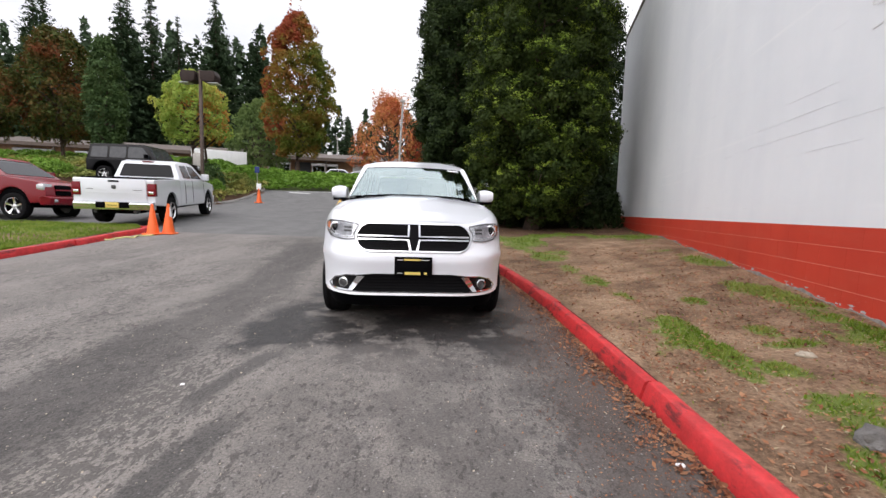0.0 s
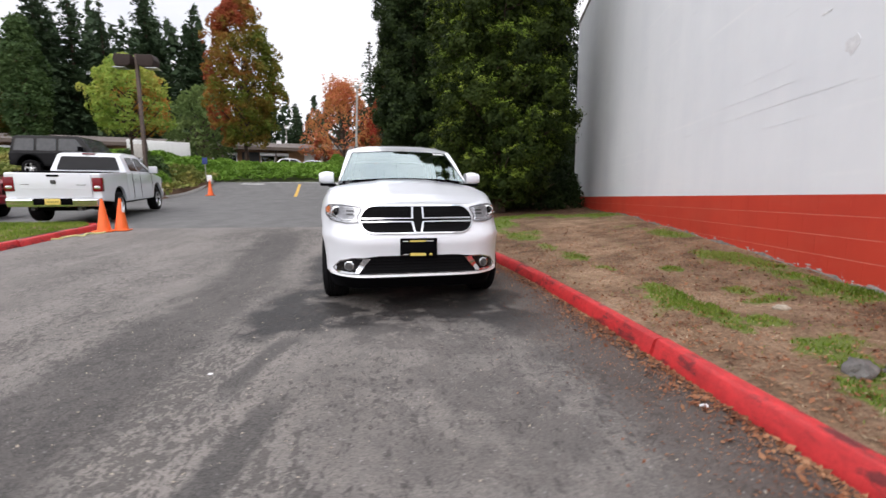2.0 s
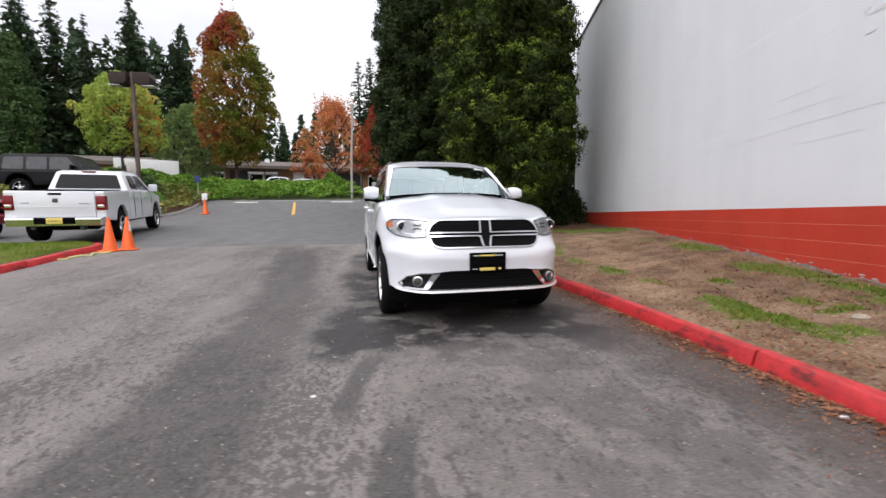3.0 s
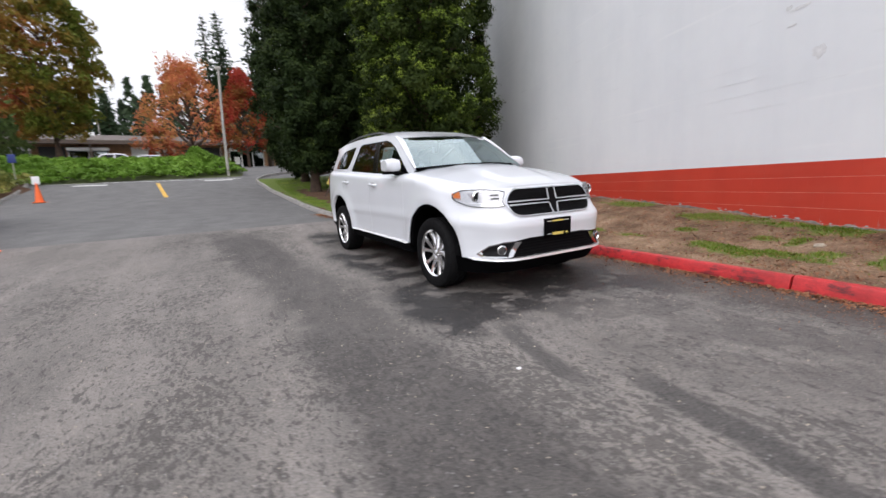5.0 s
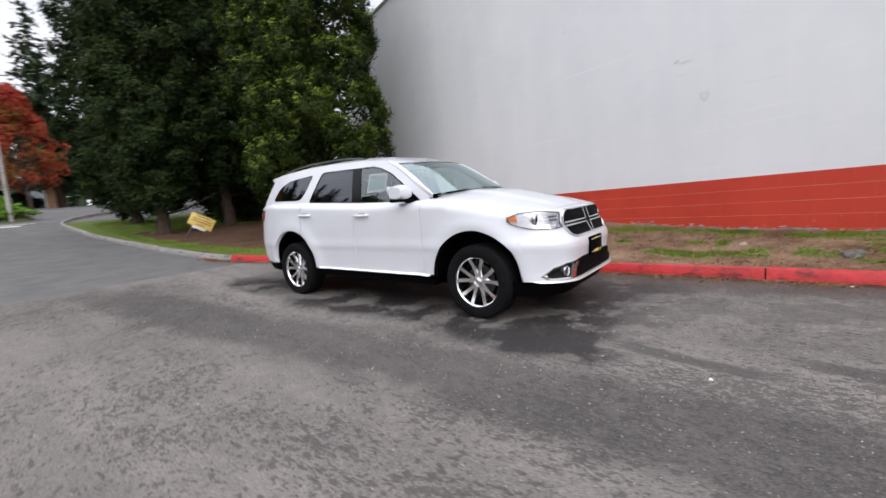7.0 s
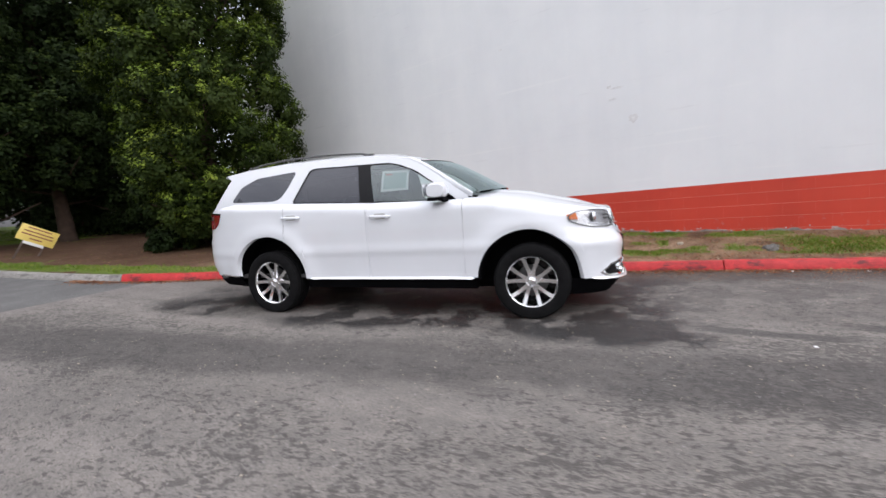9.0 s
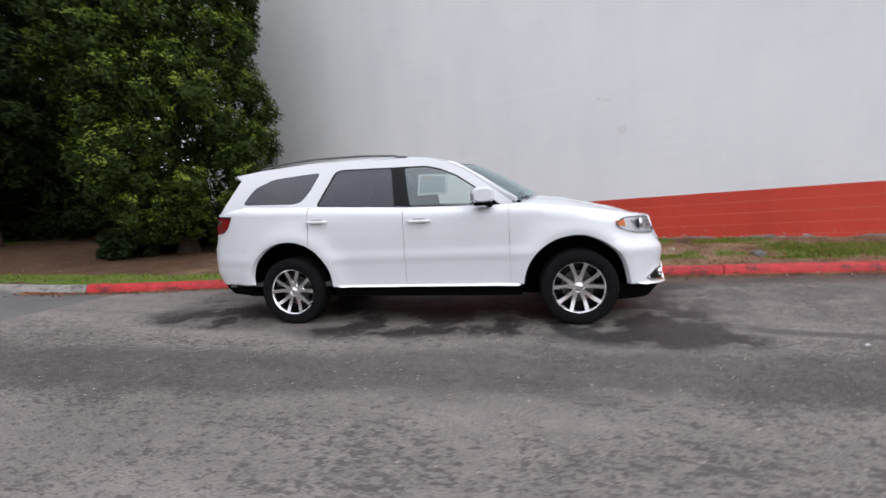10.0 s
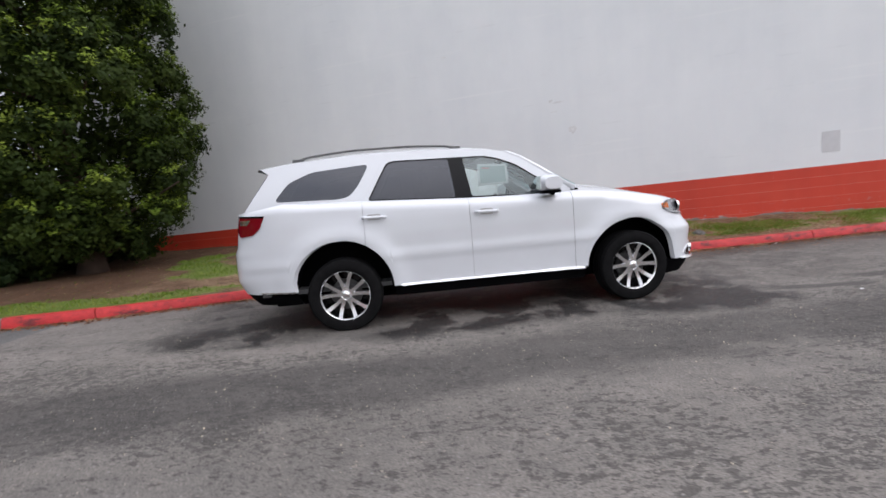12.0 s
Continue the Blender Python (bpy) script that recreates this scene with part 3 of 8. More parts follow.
BASE_Y = (-12, -2, 1, 3.3, 4.3, 5.6, 7.5, 9.5, 14, 18, 24)
BASE_Z = (0.10, 0.25, 0.31, 0.355, 0.42, 0.50, 0.58, 0.68, 0.74, 1.0, 1.5)


def verge_z(x, y):
    """Height of the soil between kerb and wall, and of the lawn behind."""
    k = kerb_x(min(y, 27.0))
    edge = road_z(x, y) + 0.112
    wall = max(float(np.interp(y, BASE_Y, BASE_Z)), edge - 0.05)
    u = min(max((x - k - 0.15) / max(wall_x(y) - k - 0.15, 0.5), 0.0), 1.3)
    n = noise.noise((x * 1.3, y * 1.3, 0.0)) * 0.03 + noise.noise((x * 4.1, y * 4.1, 3.0)) * 0.012
    return edge * (1 - u**1.5) + wall * u**1.5 + n * min(1.0, 6 * u)


TUFTS = ((2.14, 3.75, 0.10, 0.28), (2.06, 3.20, 0.11, 0.34), (1.97, 2.75, 0.07, 0.16), (2.10, 2.26, 0.20, 0.15), (2.02, 1.96, 0.15, 0.20), (1.80, 1.62, 0.13, 0.26), (2.15, 0.60, 0.45, 0.75), (2.0, -1.2, 0.4, 0.9),
         (2.62, 3.18, 0.18, 0.08), (2.68, 3.58, 0.10, 0.12), (3.42, 3.30, 0.12, 0.60), (3.05, 2.1, 0.18, 0.6), (3.6, 4.3, 0.14, 0.6), (2.20, 2.75, 0.10, 0.12),
         (2.14, 7.0, 0.16, 0.40), (2.17, 6.0, 0.16, 0.36), (2.19, 5.1, 0.11, 0.26), (2.06, 8.2, 0.24, 0.5), (1.95, 10.3, 0.42, 0.9), (4.9, 10.9, 0.9, 0.7), (4.2, 6.9, 0.16, 0.7), (3.3, 11.6, 0.9, 0.5), (2.75, 4.6, 0.10, 0.16))


def grass_mask(x, y):
    """1 where turf covers the verge, 0 on bare soil."""
    k = kerb_x(min(y, 27.0))
    a = noise.noise((x * 1.6 + 5.3, y * 1.3, 1.7)) + 0.6 * noise.noise((x * 4.2, y * 3.6, 8.1))
    g = 0.0
    for cx, cy, rx, ry in TUFTS:
        d = ((x - cx) / rx) ** 2 + ((y - cy) / ry) ** 2
        if d < 6:
            g = max(g, math.exp(-0.5 * d))
    if y > 9:
        u = (x - k - 0.50) / 0.40
        g = max(g, 1.2 * math.exp(-u * u) * min(1.0, (y - 9) / 1.5))
    if y > 20:
        g = max(g, min(1.0, (y - 20) / 2) * 0.85)
    return min(max(g * 0.98 + 0.58 * a + 0.01 + 0.25 * noise.noise((x * 9.0, y * 9.0, 4.0)), 0.0), 1.0)


def sheet(name, xs, ys, height, material, mask=None, keep=None):
    """A surface over a grid of x and y."""
    verts = [(x, y, height(x, y)) for y in ys for x in xs]
    nx = len(xs)
    faces = []
    for j in range(len(ys) - 1):
        for i in range(nx - 1):
            if keep is None or keep(0.5 * (xs[i] + xs[i + 1]), 0.5 * (ys[j] + ys[j + 1])):
                faces.append((j * nx + i, j * nx + i + 1, (j + 1) * nx + i + 1, (j + 1) * nx + i))
    me = mesh_of(name, verts, faces, material, True)
    if mask:
        at = me.attributes.new("grass", "FLOAT", "POINT")
        at.data.foreach_set("value", [mask(v[0], v[1]) for v in verts])
    return new(name, me)


def steps(*stretches):
    """Coordinates from (from, to, step) stretches."""
    out = []
    for a, b, s in stretches:
        out += list(np.arange(a, b - 1e-6, s))
    return out + [stretches[-1][1]]


STRAW = leafy("pale_straw", [(0.20, 0.14, 0.08), (0.36, 0.28, 0.18), (0.50, 0.42, 0.30)], sheen=0.1, patch_scale=3.0, patchy=0.3)
FIELD = plain("far_ground", (0.10, 0.12, 0.05), 0.95, vary=0.3, scale=0.3, bump=0.4)
ground = sheet("ground", steps((-700, -60, 40), (-60, 60, 3), (60, 700, 40)), steps((-500, -40, 40), (-40, 80, 2), (80, 900, 40)),
               lambda x, y: road_z(x, y) - 0.12, FIELD)
tagged(ground, "earth and rough grass reaching the horizon", "ground", kind="structure")
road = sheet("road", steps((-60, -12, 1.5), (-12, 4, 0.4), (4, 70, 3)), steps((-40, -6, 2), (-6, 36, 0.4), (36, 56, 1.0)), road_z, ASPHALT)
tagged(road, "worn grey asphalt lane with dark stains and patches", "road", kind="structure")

# verge between kerb and wall: one strip in kerb-to-wall coordinates
rows_y = steps((-11.5, -3, 0.25), (-3, 8, 0.07), (8, 19, 0.14), (19, 27, 0.3))
cols = 56
vv, ff, gm = [], [], []
for y in rows_y:
    x0, x1 = kerb_x(y) + 0.13, max(wall_x(y) + 0.05, 1.9) if y < 17.4 else wall_x(17.4) + (y - 17.4) * 3.0
    for i in range(cols + 1):
        x = x0 + (x1 - x0) * i / cols
        vv.append((x, y, verge_z(x, y)))
        gm.append(grass_mask(x, y))
for j in range(len(rows_y) - 1):
    for i in range(cols):
        a = j * (cols + 1) + i
        ff.append((a, a + 1, a + cols + 2, a + cols + 1))
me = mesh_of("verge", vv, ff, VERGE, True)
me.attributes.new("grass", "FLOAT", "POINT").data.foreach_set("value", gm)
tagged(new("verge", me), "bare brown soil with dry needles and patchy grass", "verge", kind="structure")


# ---- kerbs ----
def kerb_run(line, lo, hi, z_of, material, parent, length, flip=1.0, seed=0, first=None):
    """Cast kerb lengths along a line, each a piece with bevelled, slightly uneven top edges and open joints."""
    rng = random.Random(seed)
    s = np.r_[0, np.cumsum(np.linalg.norm(np.diff(line, axis=0), axis=1))]
    at = lo
    while at < hi - 0.05:
        end = min(hi, at + length * rng.uniform(0.9, 1.1)) if first is None else min(hi, first if at == lo else at + length)
        k = max(3, int((end - at) / 0.22))
        prof = ((-0.004, -0.12), (0.0, 0.0), (0.030, 0.100), (0.042, 0.117), (0.064, 0.123), (0.112, 0.123), (0.130, 0.11), (0.135, -0.12))
        lift, push = rng.uniform(-0.010, 0.010), rng.uniform(-0.018, 0.018)
        verts, faces = [], []
        for i in range(k + 1):
            d = at + 0.008 + (end - at - 0.016) * i / k
            x, y = (float(np.interp(d, s, line[:, c])) for c in (0, 1))
            x2, y2 = (float(np.interp(d + 0.05, s, line[:, c])) for c in (0, 1))
            tx, ty = x2 - x, y2 - y
            ln = math.hypot(tx, ty) or 1.0
            nx, ny = ty / ln * flip, -tx / ln * flip
            z = z_of(x, y)
            wob = noise.noise((x * 2.0, y * 2.0, 5.0)) * 0.008
            chip = max(0.0, noise.noise((x * 5.0, y * 5.0, 9.0)) - 0.25) * 0.05
            for q, (o, h) in enumerate(prof):
                c = chip if q in (3, 4) else 0.0
                verts.append((x + nx * (o + wob + push + c * 0.6), y + ny * (o + wob + push + c * 0.6), z + h + (lift - c if h > 0 else 0)))
        m = len(prof)
        for i in range(k):
            for j in range(m - 1):
                a = i * m + j
                faces.append((a, a + 1, a + m + 1, a + m))
        faces += [tuple(range(m)), tuple(range(k * m + m - 1, k * m - 1, -1))]
        bm = bmesh.new()
        bm.from_mesh(mesh_of("kerb_stone", verts, faces, None))
        part("kerb_stone", bm, material, parent)
        at = end


cut = float(np.interp(11.95, KERB[:, 1], np.r_[0, np.cumsum(np.linalg.norm(np.diff(KERB, axis=0), axis=1))]))
full = float(np.linalg.norm(np.diff(KERB, axis=0), axis=1).sum())
red_kerb = tagged(new("red_kerb"), "red-painted concrete kerb, scuffed, along the lane", "kerb", kind="structure")
kerb_run(KERB, 0.0, cut, road_z, RED_KERB, red_kerb, 2.18, 1.0, 3, 1.54)
grey_kerb = tagged(new("grey_kerb"), "bare weathered grey concrete kerb", "kerb", kind="structure")
kerb_run(KERB, cut, full, road_z, GREY_KERB, grey_kerb, 2.4, 1.0, 4)

LEFT_LINE = smooth_line(((-6.9, -12), (-7.05, -4), (-7.2, 2), (-7.5, 6), (-7.70, 8.6), (-7.74, 10.5), (-7.78, 11.25), (-8.25, 11.85), (-10, 12.05), (-14, 12.0), (-24, 11.8)))
LEFT_S = np.r_[0, np.cumsum(np.linalg.norm(np.diff(LEFT_LINE, axis=0), axis=1))]
left_kerb = tagged(new("left_kerb"), "red-painted kerb edging the small lawn", "kerb", kind="structure")
kerb_run(LEFT_LINE, 0.0, float(LEFT_S[-1]), road_z, RED_KERB, left_kerb, 3.0, -1.0, 5)


def left_edge(y):
    k = LEFT_LINE[LEFT_LINE[:, 0] > -8.05]
    return float(np.interp(y, k[:, 1], k[:, 0]))


def lawn_z(x, y):
    return road_z(x, y) + 0.125 + 0.03 * noise.noise((x * 0.8, y * 0.8, 2.0)) + 0.08 * min(1.0, max(0.0, (left_edge(min(y, 11)) - x) / 3.0)) * min(1, max(0, (11.8 - y) / 1.5))


rows_y = steps((-11.5, 4, 0.5), (4, 11.92, 0.12))
vv, ff, gm = [], [], []
for y in rows_y:
    x1 = left_edge(min(y, 11.3)) - 0.13 - (0.0 if y < 11.3 else 0.9 * (y - 11.3))
    for i in range(61):
        x = x1 - 16.0 * (i / 60) ** 1.4
        vv.append((x, y, lawn_z(x, y)))
        gm.append(min(1.0, 0.62 + 0.5 * noise.noise((x * 0.8, y * 1.1, 4.4))))
for j in range(len(rows_y) - 1):
    for i in range(60):
        a = j * 61 + i
        ff.append((a, a + 61, a + 62, a + 1))
me = mesh_of("lawn", vv, ff, VERGE, True)
me.attributes.new("grass", "FLOAT", "POINT").data.foreach_set("value", gm)
tagged(new("lawn", me), "short lawn with bare patches behind the red kerb", "lawn", kind="structure")


# ---- the big painted wall ----
WALL_A, WALL_B, WALL_TOP, BAND_Z = -8.2, 13.0, 8.15, 1.165
wall_m = Matrix.Translation((3.93, 4.7, 0)) @ Matrix.Rotation(radians(-14.5), 4, "Z")
# local: y along the wall, -x out of its face
wall = tagged(new("wall_east"), "tall windowless block wall, white above a red band", "wall", kind="structure")
wall.matrix_world = wall_m
bm = bmesh.new()
box(bm, -0.0032, 9.0, WALL_A, WALL_B, -0.4, BAND_Z - 0.002)
part("wall_core", bm, MORTAR, wall, smooth=False)
bm = bmesh.new()
ny, nz = 120, 36
grid = [[bm.verts.new((0.004 * noise.noise((0, j * 0.35, i * 0.4)), WALL_A + (WALL_B - WALL_A) * j / ny, BAND_Z + (WALL_TOP - BAND_Z) * i / nz)) for j in range(ny + 1)] for i in range(nz + 1)]
for i in range(nz):
    for j in range(ny):
        bm.faces.new((grid[i][j], grid[i][j + 1], grid[i + 1][j + 1], grid[i + 1][j]))
back = [bm.verts.new((9.0, y, z)) for y, z in ((WALL_A, BAND_Z), (WALL_B, BAND_Z), (WALL_B, WALL_TOP), (WALL_A, WALL_TOP))]
bm.faces.new(back)
bm.faces.new([grid[i][ny] for i in range(nz + 1)] + [back[2], back[1]])
bm.faces.new([grid[i][0] for i in range(nz + 1)][::-1] + [back[0], back[3]])
bm.faces.new([grid[nz][j] for j in range(ny + 1)] + [back[2], back[3]])
part("painted_face", bm, WHITE_WALL, wall, "off-white painted block face, faint courses", smooth=False)
part("coping", boxed(-0.04, 0.35, WALL_A, WALL_B + 0.04, WALL_TOP, WALL_TOP + 0.09, 0.01), METAL_POST, wall, "thin metal coping")


# ---- plants ----
def leaf_quads(centres, normals, size, rng, spread=0.9, slim=0.55):
    """A leaf at each centre, tilted at random about its outward normal."""
    n = len(centres)
    d = normals + rng.normal(0, spread, (n, 3))
    d /= np.linalg.norm(d, axis=1, keepdims=True) + 1e-9
    a = np.cross(d, rng.normal(0, 1, (n, 3)))
    a /= np.linalg.norm(a, axis=1, keepdims=True) + 1e-9
    b = np.cross(d, a)
    s = size * rng.uniform(0.6, 1.3, (n, 1))
    a, b = a * s * 0.5, b * s * 0.5 * slim
    return np.stack([centres - a, centres - b * 0.9 - a * 0.1, centres + a, centres + b * 0.9 - a * 0.1], 1)


def clumps(points, outward, leaves, clump, size, rng, slim=0.55, spread=0.9):
    """Many tufts of leaves, each a small dome that looks outward and up."""
    n = len(points)
    out = outward + np.array((0, 0, 0.45))
    out /= np.linalg.norm(out, axis=1, keepdims=True)
    v = rng.normal(0, 1, (n, leaves, 3))
    v /= np.linalg.norm(v, axis=2, keepdims=True)
    flip = np.sign((v * out[:, None]).sum(2, keepdims=True) + 0.35)
    v *= flip
    r = clump * rng.uniform(0.65, 1.3, (n, 1, 1)) * rng.uniform(0.55, 1.0, (n, leaves, 1)) ** 0.5
    c = points[:, None] + v * r
    return leaf_quads(c.reshape(-1, 3), v.reshape(-1, 3), size, rng, spread, slim)


def columnar_evergreen(base, height, radius, foot, material, seed, label, boughs=420, tufts=9, leaves=30, tips=14, size=0.055, tip_leaf=None, lean=(0.0, 0.0)):
    """A dense upright evergreen: trunk, limbs, and boughs that bulge out of a dark inside, each set with leaf sprays
    and paler tips that paint top light.
    """
    rng = np.random.default_rng(seed)
    tree = thing("evergreen_tree", Matrix.Translation(base), label, "tree")
    bm = bmesh.new()
    tube(bm, [(0, 0, -0.2), (0.03, 0, 0.25), (lean[0] * 0.2, 0.03, foot), (lean[0] * 0.6, lean[1] * 0.6, height * 0.5), (lean[0], lean[1], height * 0.93)], 0.30, 12, 0.04)
    part("trunk", bm, BARK, tree)
    bm = bmesh.new()
    for i in range(26):
        h = foot * 0.7 + (height * 0.8 - foot) * i / 26
        a = i * 2.4 + rng.uniform(-0.3, 0.3)
        ln = radius * rng.uniform(0.6, 0.95)
        tube(bm, [(0, 0, h), (ln * 0.5 * math.cos(a), ln * 0.5 * math.sin(a), h + 0.15), (ln * math.cos(a), ln * math.sin(a), h + 0.6)], 0.05, 5, 0.015)
    part("branchwork", bm, BARK, tree)
    zs, ws = (0, 0.06, 0.18, 0.45, 0.7, 0.88, 1.0), (0.50, 0.80, 1.0, 0.98, 0.90, 0.62, 0.10)

    def shift(z):
        k = np.clip(z, 0, 1)[..., None]
        return np.concatenate([k * lean[0], k * lean[1], k * 0], -1)

    z = (np.arange(boughs) + rng.uniform(0, 1, boughs)) / boughs
    a = np.arange(boughs) * 2.399963 + rng.normal(0, 0.5, boughs)
    lump = np.array([noise.noise((math.cos(q) * 1.7 + seed, math.sin(q) * 1.7, w * height * 0.5)) for q, w in zip(a, z)])
    big = rng.uniform(0.30, 0.62, boughs) * radius / 2.2
    r = np.maximum(0.05, radius * np.interp(z, zs, ws) * (1 + 0.26 * lump) * rng.uniform(0.84, 1.04, boughs) - big)
    mid = np.stack([r * np.cos(a), r * np.sin(a), foot + (height - foot) * z], 1) + shift(z)
    out = np.stack([np.cos(a), np.sin(a), 0.45 + 0.8 * (z > 0.85)], 1)
    out /= np.linalg.norm(out, axis=1, keepdims=True)
    v = rng.normal(0, 1, (boughs, tufts, 3))
    v /= np.linalg.norm(v, axis=2, keepdims=True)
    v += out[:, None] * 0.9
    v /= np.linalg.norm(v, axis=2, keepdims=True)
    p = (mid[:, None] + v * np.array((1, 1, 0.8)) * (big[:, None, None] * rng.uniform(0.8, 1.1, (boughs, tufts, 1)))).reshape(-1, 3)
    v = v.reshape(-1, 3)
    up = v + np.array((0, 0, 0.55))
    up /= np.linalg.norm(up, axis=1, keepdims=True)
    spray = 0.72 * size
    c = p[:, None] + up[:, None] * rng.uniform(-0.15, 0.05, (len(p), leaves, 1)) + rng.normal(0, spray, (len(p), leaves, 3))
    old = leaf_quads(c.reshape(-1, 3), np.repeat(v * 0.6 + up * 0.4, leaves, 0), size, rng, 0.36, 0.6)
    # paler quads on upward tufts only: light from above put into leaf colour
    if tip_leaf:
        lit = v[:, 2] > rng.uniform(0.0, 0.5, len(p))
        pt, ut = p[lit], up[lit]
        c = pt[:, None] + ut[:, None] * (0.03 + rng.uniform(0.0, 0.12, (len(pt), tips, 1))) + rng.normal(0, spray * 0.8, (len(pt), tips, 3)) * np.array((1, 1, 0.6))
        part("lit_tips", quads_mesh("lit_tips", leaf_quads(c.reshape(-1, 3), np.repeat(ut, tips, 0), size * 0.85, rng, 0.34, 0.5), tip_leaf), tip_leaf, tree, "lighter green tips on upward tufts, coloured as if lit from above")
    m = boughs * 55
    z = rng.uniform(0.0, 0.97, m)
    a = rng.uniform(0, 2 * math.pi, m)
    r = radius * np.interp(z, zs, ws) * rng.uniform(0.15, 0.72, m)
    q = np.stack([r * np.cos(a), r * np.sin(a), foot + (height - foot) * z], 1) + shift(z)
    inner = leaf_quads(q, np.stack([np.cos(a), np.sin(a), a * 0], 1), 0.17, rng, 0.8, 0.5)
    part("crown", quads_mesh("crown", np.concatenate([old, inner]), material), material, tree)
    return tree


def broadleaf(base, height, radius, foot, material, seed, label, shape="oval", count=220, leaves=45, size=0.22, clump=0.5, wisps=0):
    """A garden tree: tapered trunk, spreading limbs, and a crown of leaf clumps with gaps."""
    rng = np.random.default_rng(seed)
    tree = thing("broadleaf_tree", Matrix.Translation(base), label, "tree")
    bm = bmesh.new()
    tube(bm, [(0, 0, -0.3), (0.02, 0.03, foot * 0.6), (-0.03, 0, foot), (0.04, 0.02, height * 0.8)], 0.02 * height * 0.9, 9, 0.02)
    part("trunk", bm, BARK, tree)
    bm = bmesh.new()
    for i in range(22):
        k = i / 22
        h = foot * 0.85 + (height - foot) * 0.62 * k
        a = i * 2.4
        ln = radius * (0.85 - 0.5 * k) * rng.uniform(0.8, 1.1)
        tube(bm, [(0, 0, h), (ln * 0.5 * math.cos(a), ln * 0.5 * math.sin(a), h + ln * 0.45), (ln * math.cos(a), ln * math.sin(a), h + ln * 1.0)], 0.05 + 0.02 * radius * (1 - k), 5, 0.015)
    part("branchwork", bm, BARK, tree)
    z = rng.uniform(0, 1, count)
    profs = {"oval": (0.40, 0.85, 1.0, 0.98, 0.84, 0.58, 0.14), "cone": (0.9, 1.0, 0.92, 0.72, 0.48, 0.26, 0.05), "round": (0.55, 0.85, 1.0, 0.98, 0.8, 0.52, 0.12)}[shape]
    a = rng.uniform(0, 2 * math.pi, count)
    lump = np.array([noise.noise((math.cos(q) * 1.5 + seed, math.sin(q) * 1.5, w * 3.0)) for q, w in zip(a, z)])
    r = radius * np.interp(z, np.linspace(0, 1, 7), profs) * (1 + 0.4 * lump) * rng.uniform(0.25, 1.0, count) ** 0.45
    p = np.stack([r * np.cos(a), r * np.sin(a), foot + (height - foot) * z], 1)
    o = np.stack([np.cos(a), np.sin(a), 0.3 + 0 * a], 1)
    q = [clumps(p, o, leaves, clump, size, rng)]
    for i in range(wisps):
        a0, k = rng.uniform(0, 2 * math.pi), rng.uniform(0.2, 0.8)
        s = np.linspace(0, 1, 40)[:, None]
        tip = np.array((radius * 0.55 * math.cos(a0) * k, radius * 0.55 * math.sin(a0) * k, height * rng.uniform(0.95, 1.12)))
        low = np.array((tip[0] * 0.7, tip[1] * 0.7, height * 0.7))
        c = low + (tip - low) * s + rng.normal(0, 0.10, (40, 3))
        q.append(leaf_quads(c, rng.normal(0, 1, (40, 3)), size, rng))
    part("crown", quads_mesh("crown", np.concatenate(q), material), material, tree)
    return tree


def fir(base, height, radius, seed, label, thin=1.0, foot=0.12):
    """A tall conifer: bare straight trunk and whorls of drooping, ragged boughs."""
    rng = np.random.default_rng(seed)
    tree = thing("fir_tree", Matrix.Translation(base), label, "tree", "far conifers")
    part("trunk", tube(bmesh.new(), [(0, 0, -0.5), (0.1, 0, height * 0.5), (0, 0, height)], 0.014 * height, 8, 0.02), BARK, tree)
    q = []
    levels = int(height * 2.0)
    for i in range(levels):
        k = i / levels
        h = height * (foot + (1 - foot) * k)
        reach = radius * (1 - k) ** 0.8 * rng.uniform(0.65, 1.12) + 0.15
        for b in range(int(7 * thin) + 2):
            a = rng.uniform(0, 2 * math.pi)
            ln = reach * rng.uniform(0.55, 1.1)
            n = max(4, int(ln * 6.5))
            s = np.linspace(0.12, 1, n)
            droop = -0.30 * ln * s**1.5 + 0.12 * ln * s
            c = np.stack([ln * s * math.cos(a), ln * s * math.sin(a), h + droop], 1) + rng.normal(0, 0.09 + 0.05 * ln, (n, 3)) * np.array((1, 1, 0.5))
            q.append(leaf_quads(c, np.tile((0, 0, 1.0), (n, 1)), 0.30 + 0.28 * ln, rng, 0.55, 0.45))
    part("crown", quads_mesh("crown", np.concatenate(q), FIR), FIR, tree)
    return tree


def low_planting(name, xs, ys, z_of, height, material, seed, label, category, inside, count, size=0.16, kind="stuff"):
    """A carpet of leaves over a patch of ground."""
    rng = np.random.default_rng(seed)
    pts = []
    while len(pts) < count:
        x, y = rng.uniform(*xs), rng.uniform(*ys)
        if inside(x, y):
            top = height * (0.6 + 0.6 * noise.noise((x * 0.9, y * 0.9, seed)))
            pts.append((x, y, z_of(x, y) + max(0.05, top) * rng.uniform(0.25, 1.0) ** 0.6))
    p = np.array(pts)
    o = np.tile((0, 0, 1.0), (count, 1))
    return tagged(new(name, quads_mesh(name, leaf_quads(p, o, size, rng, 0.6, 0.75), material)), label, category, kind=kind)


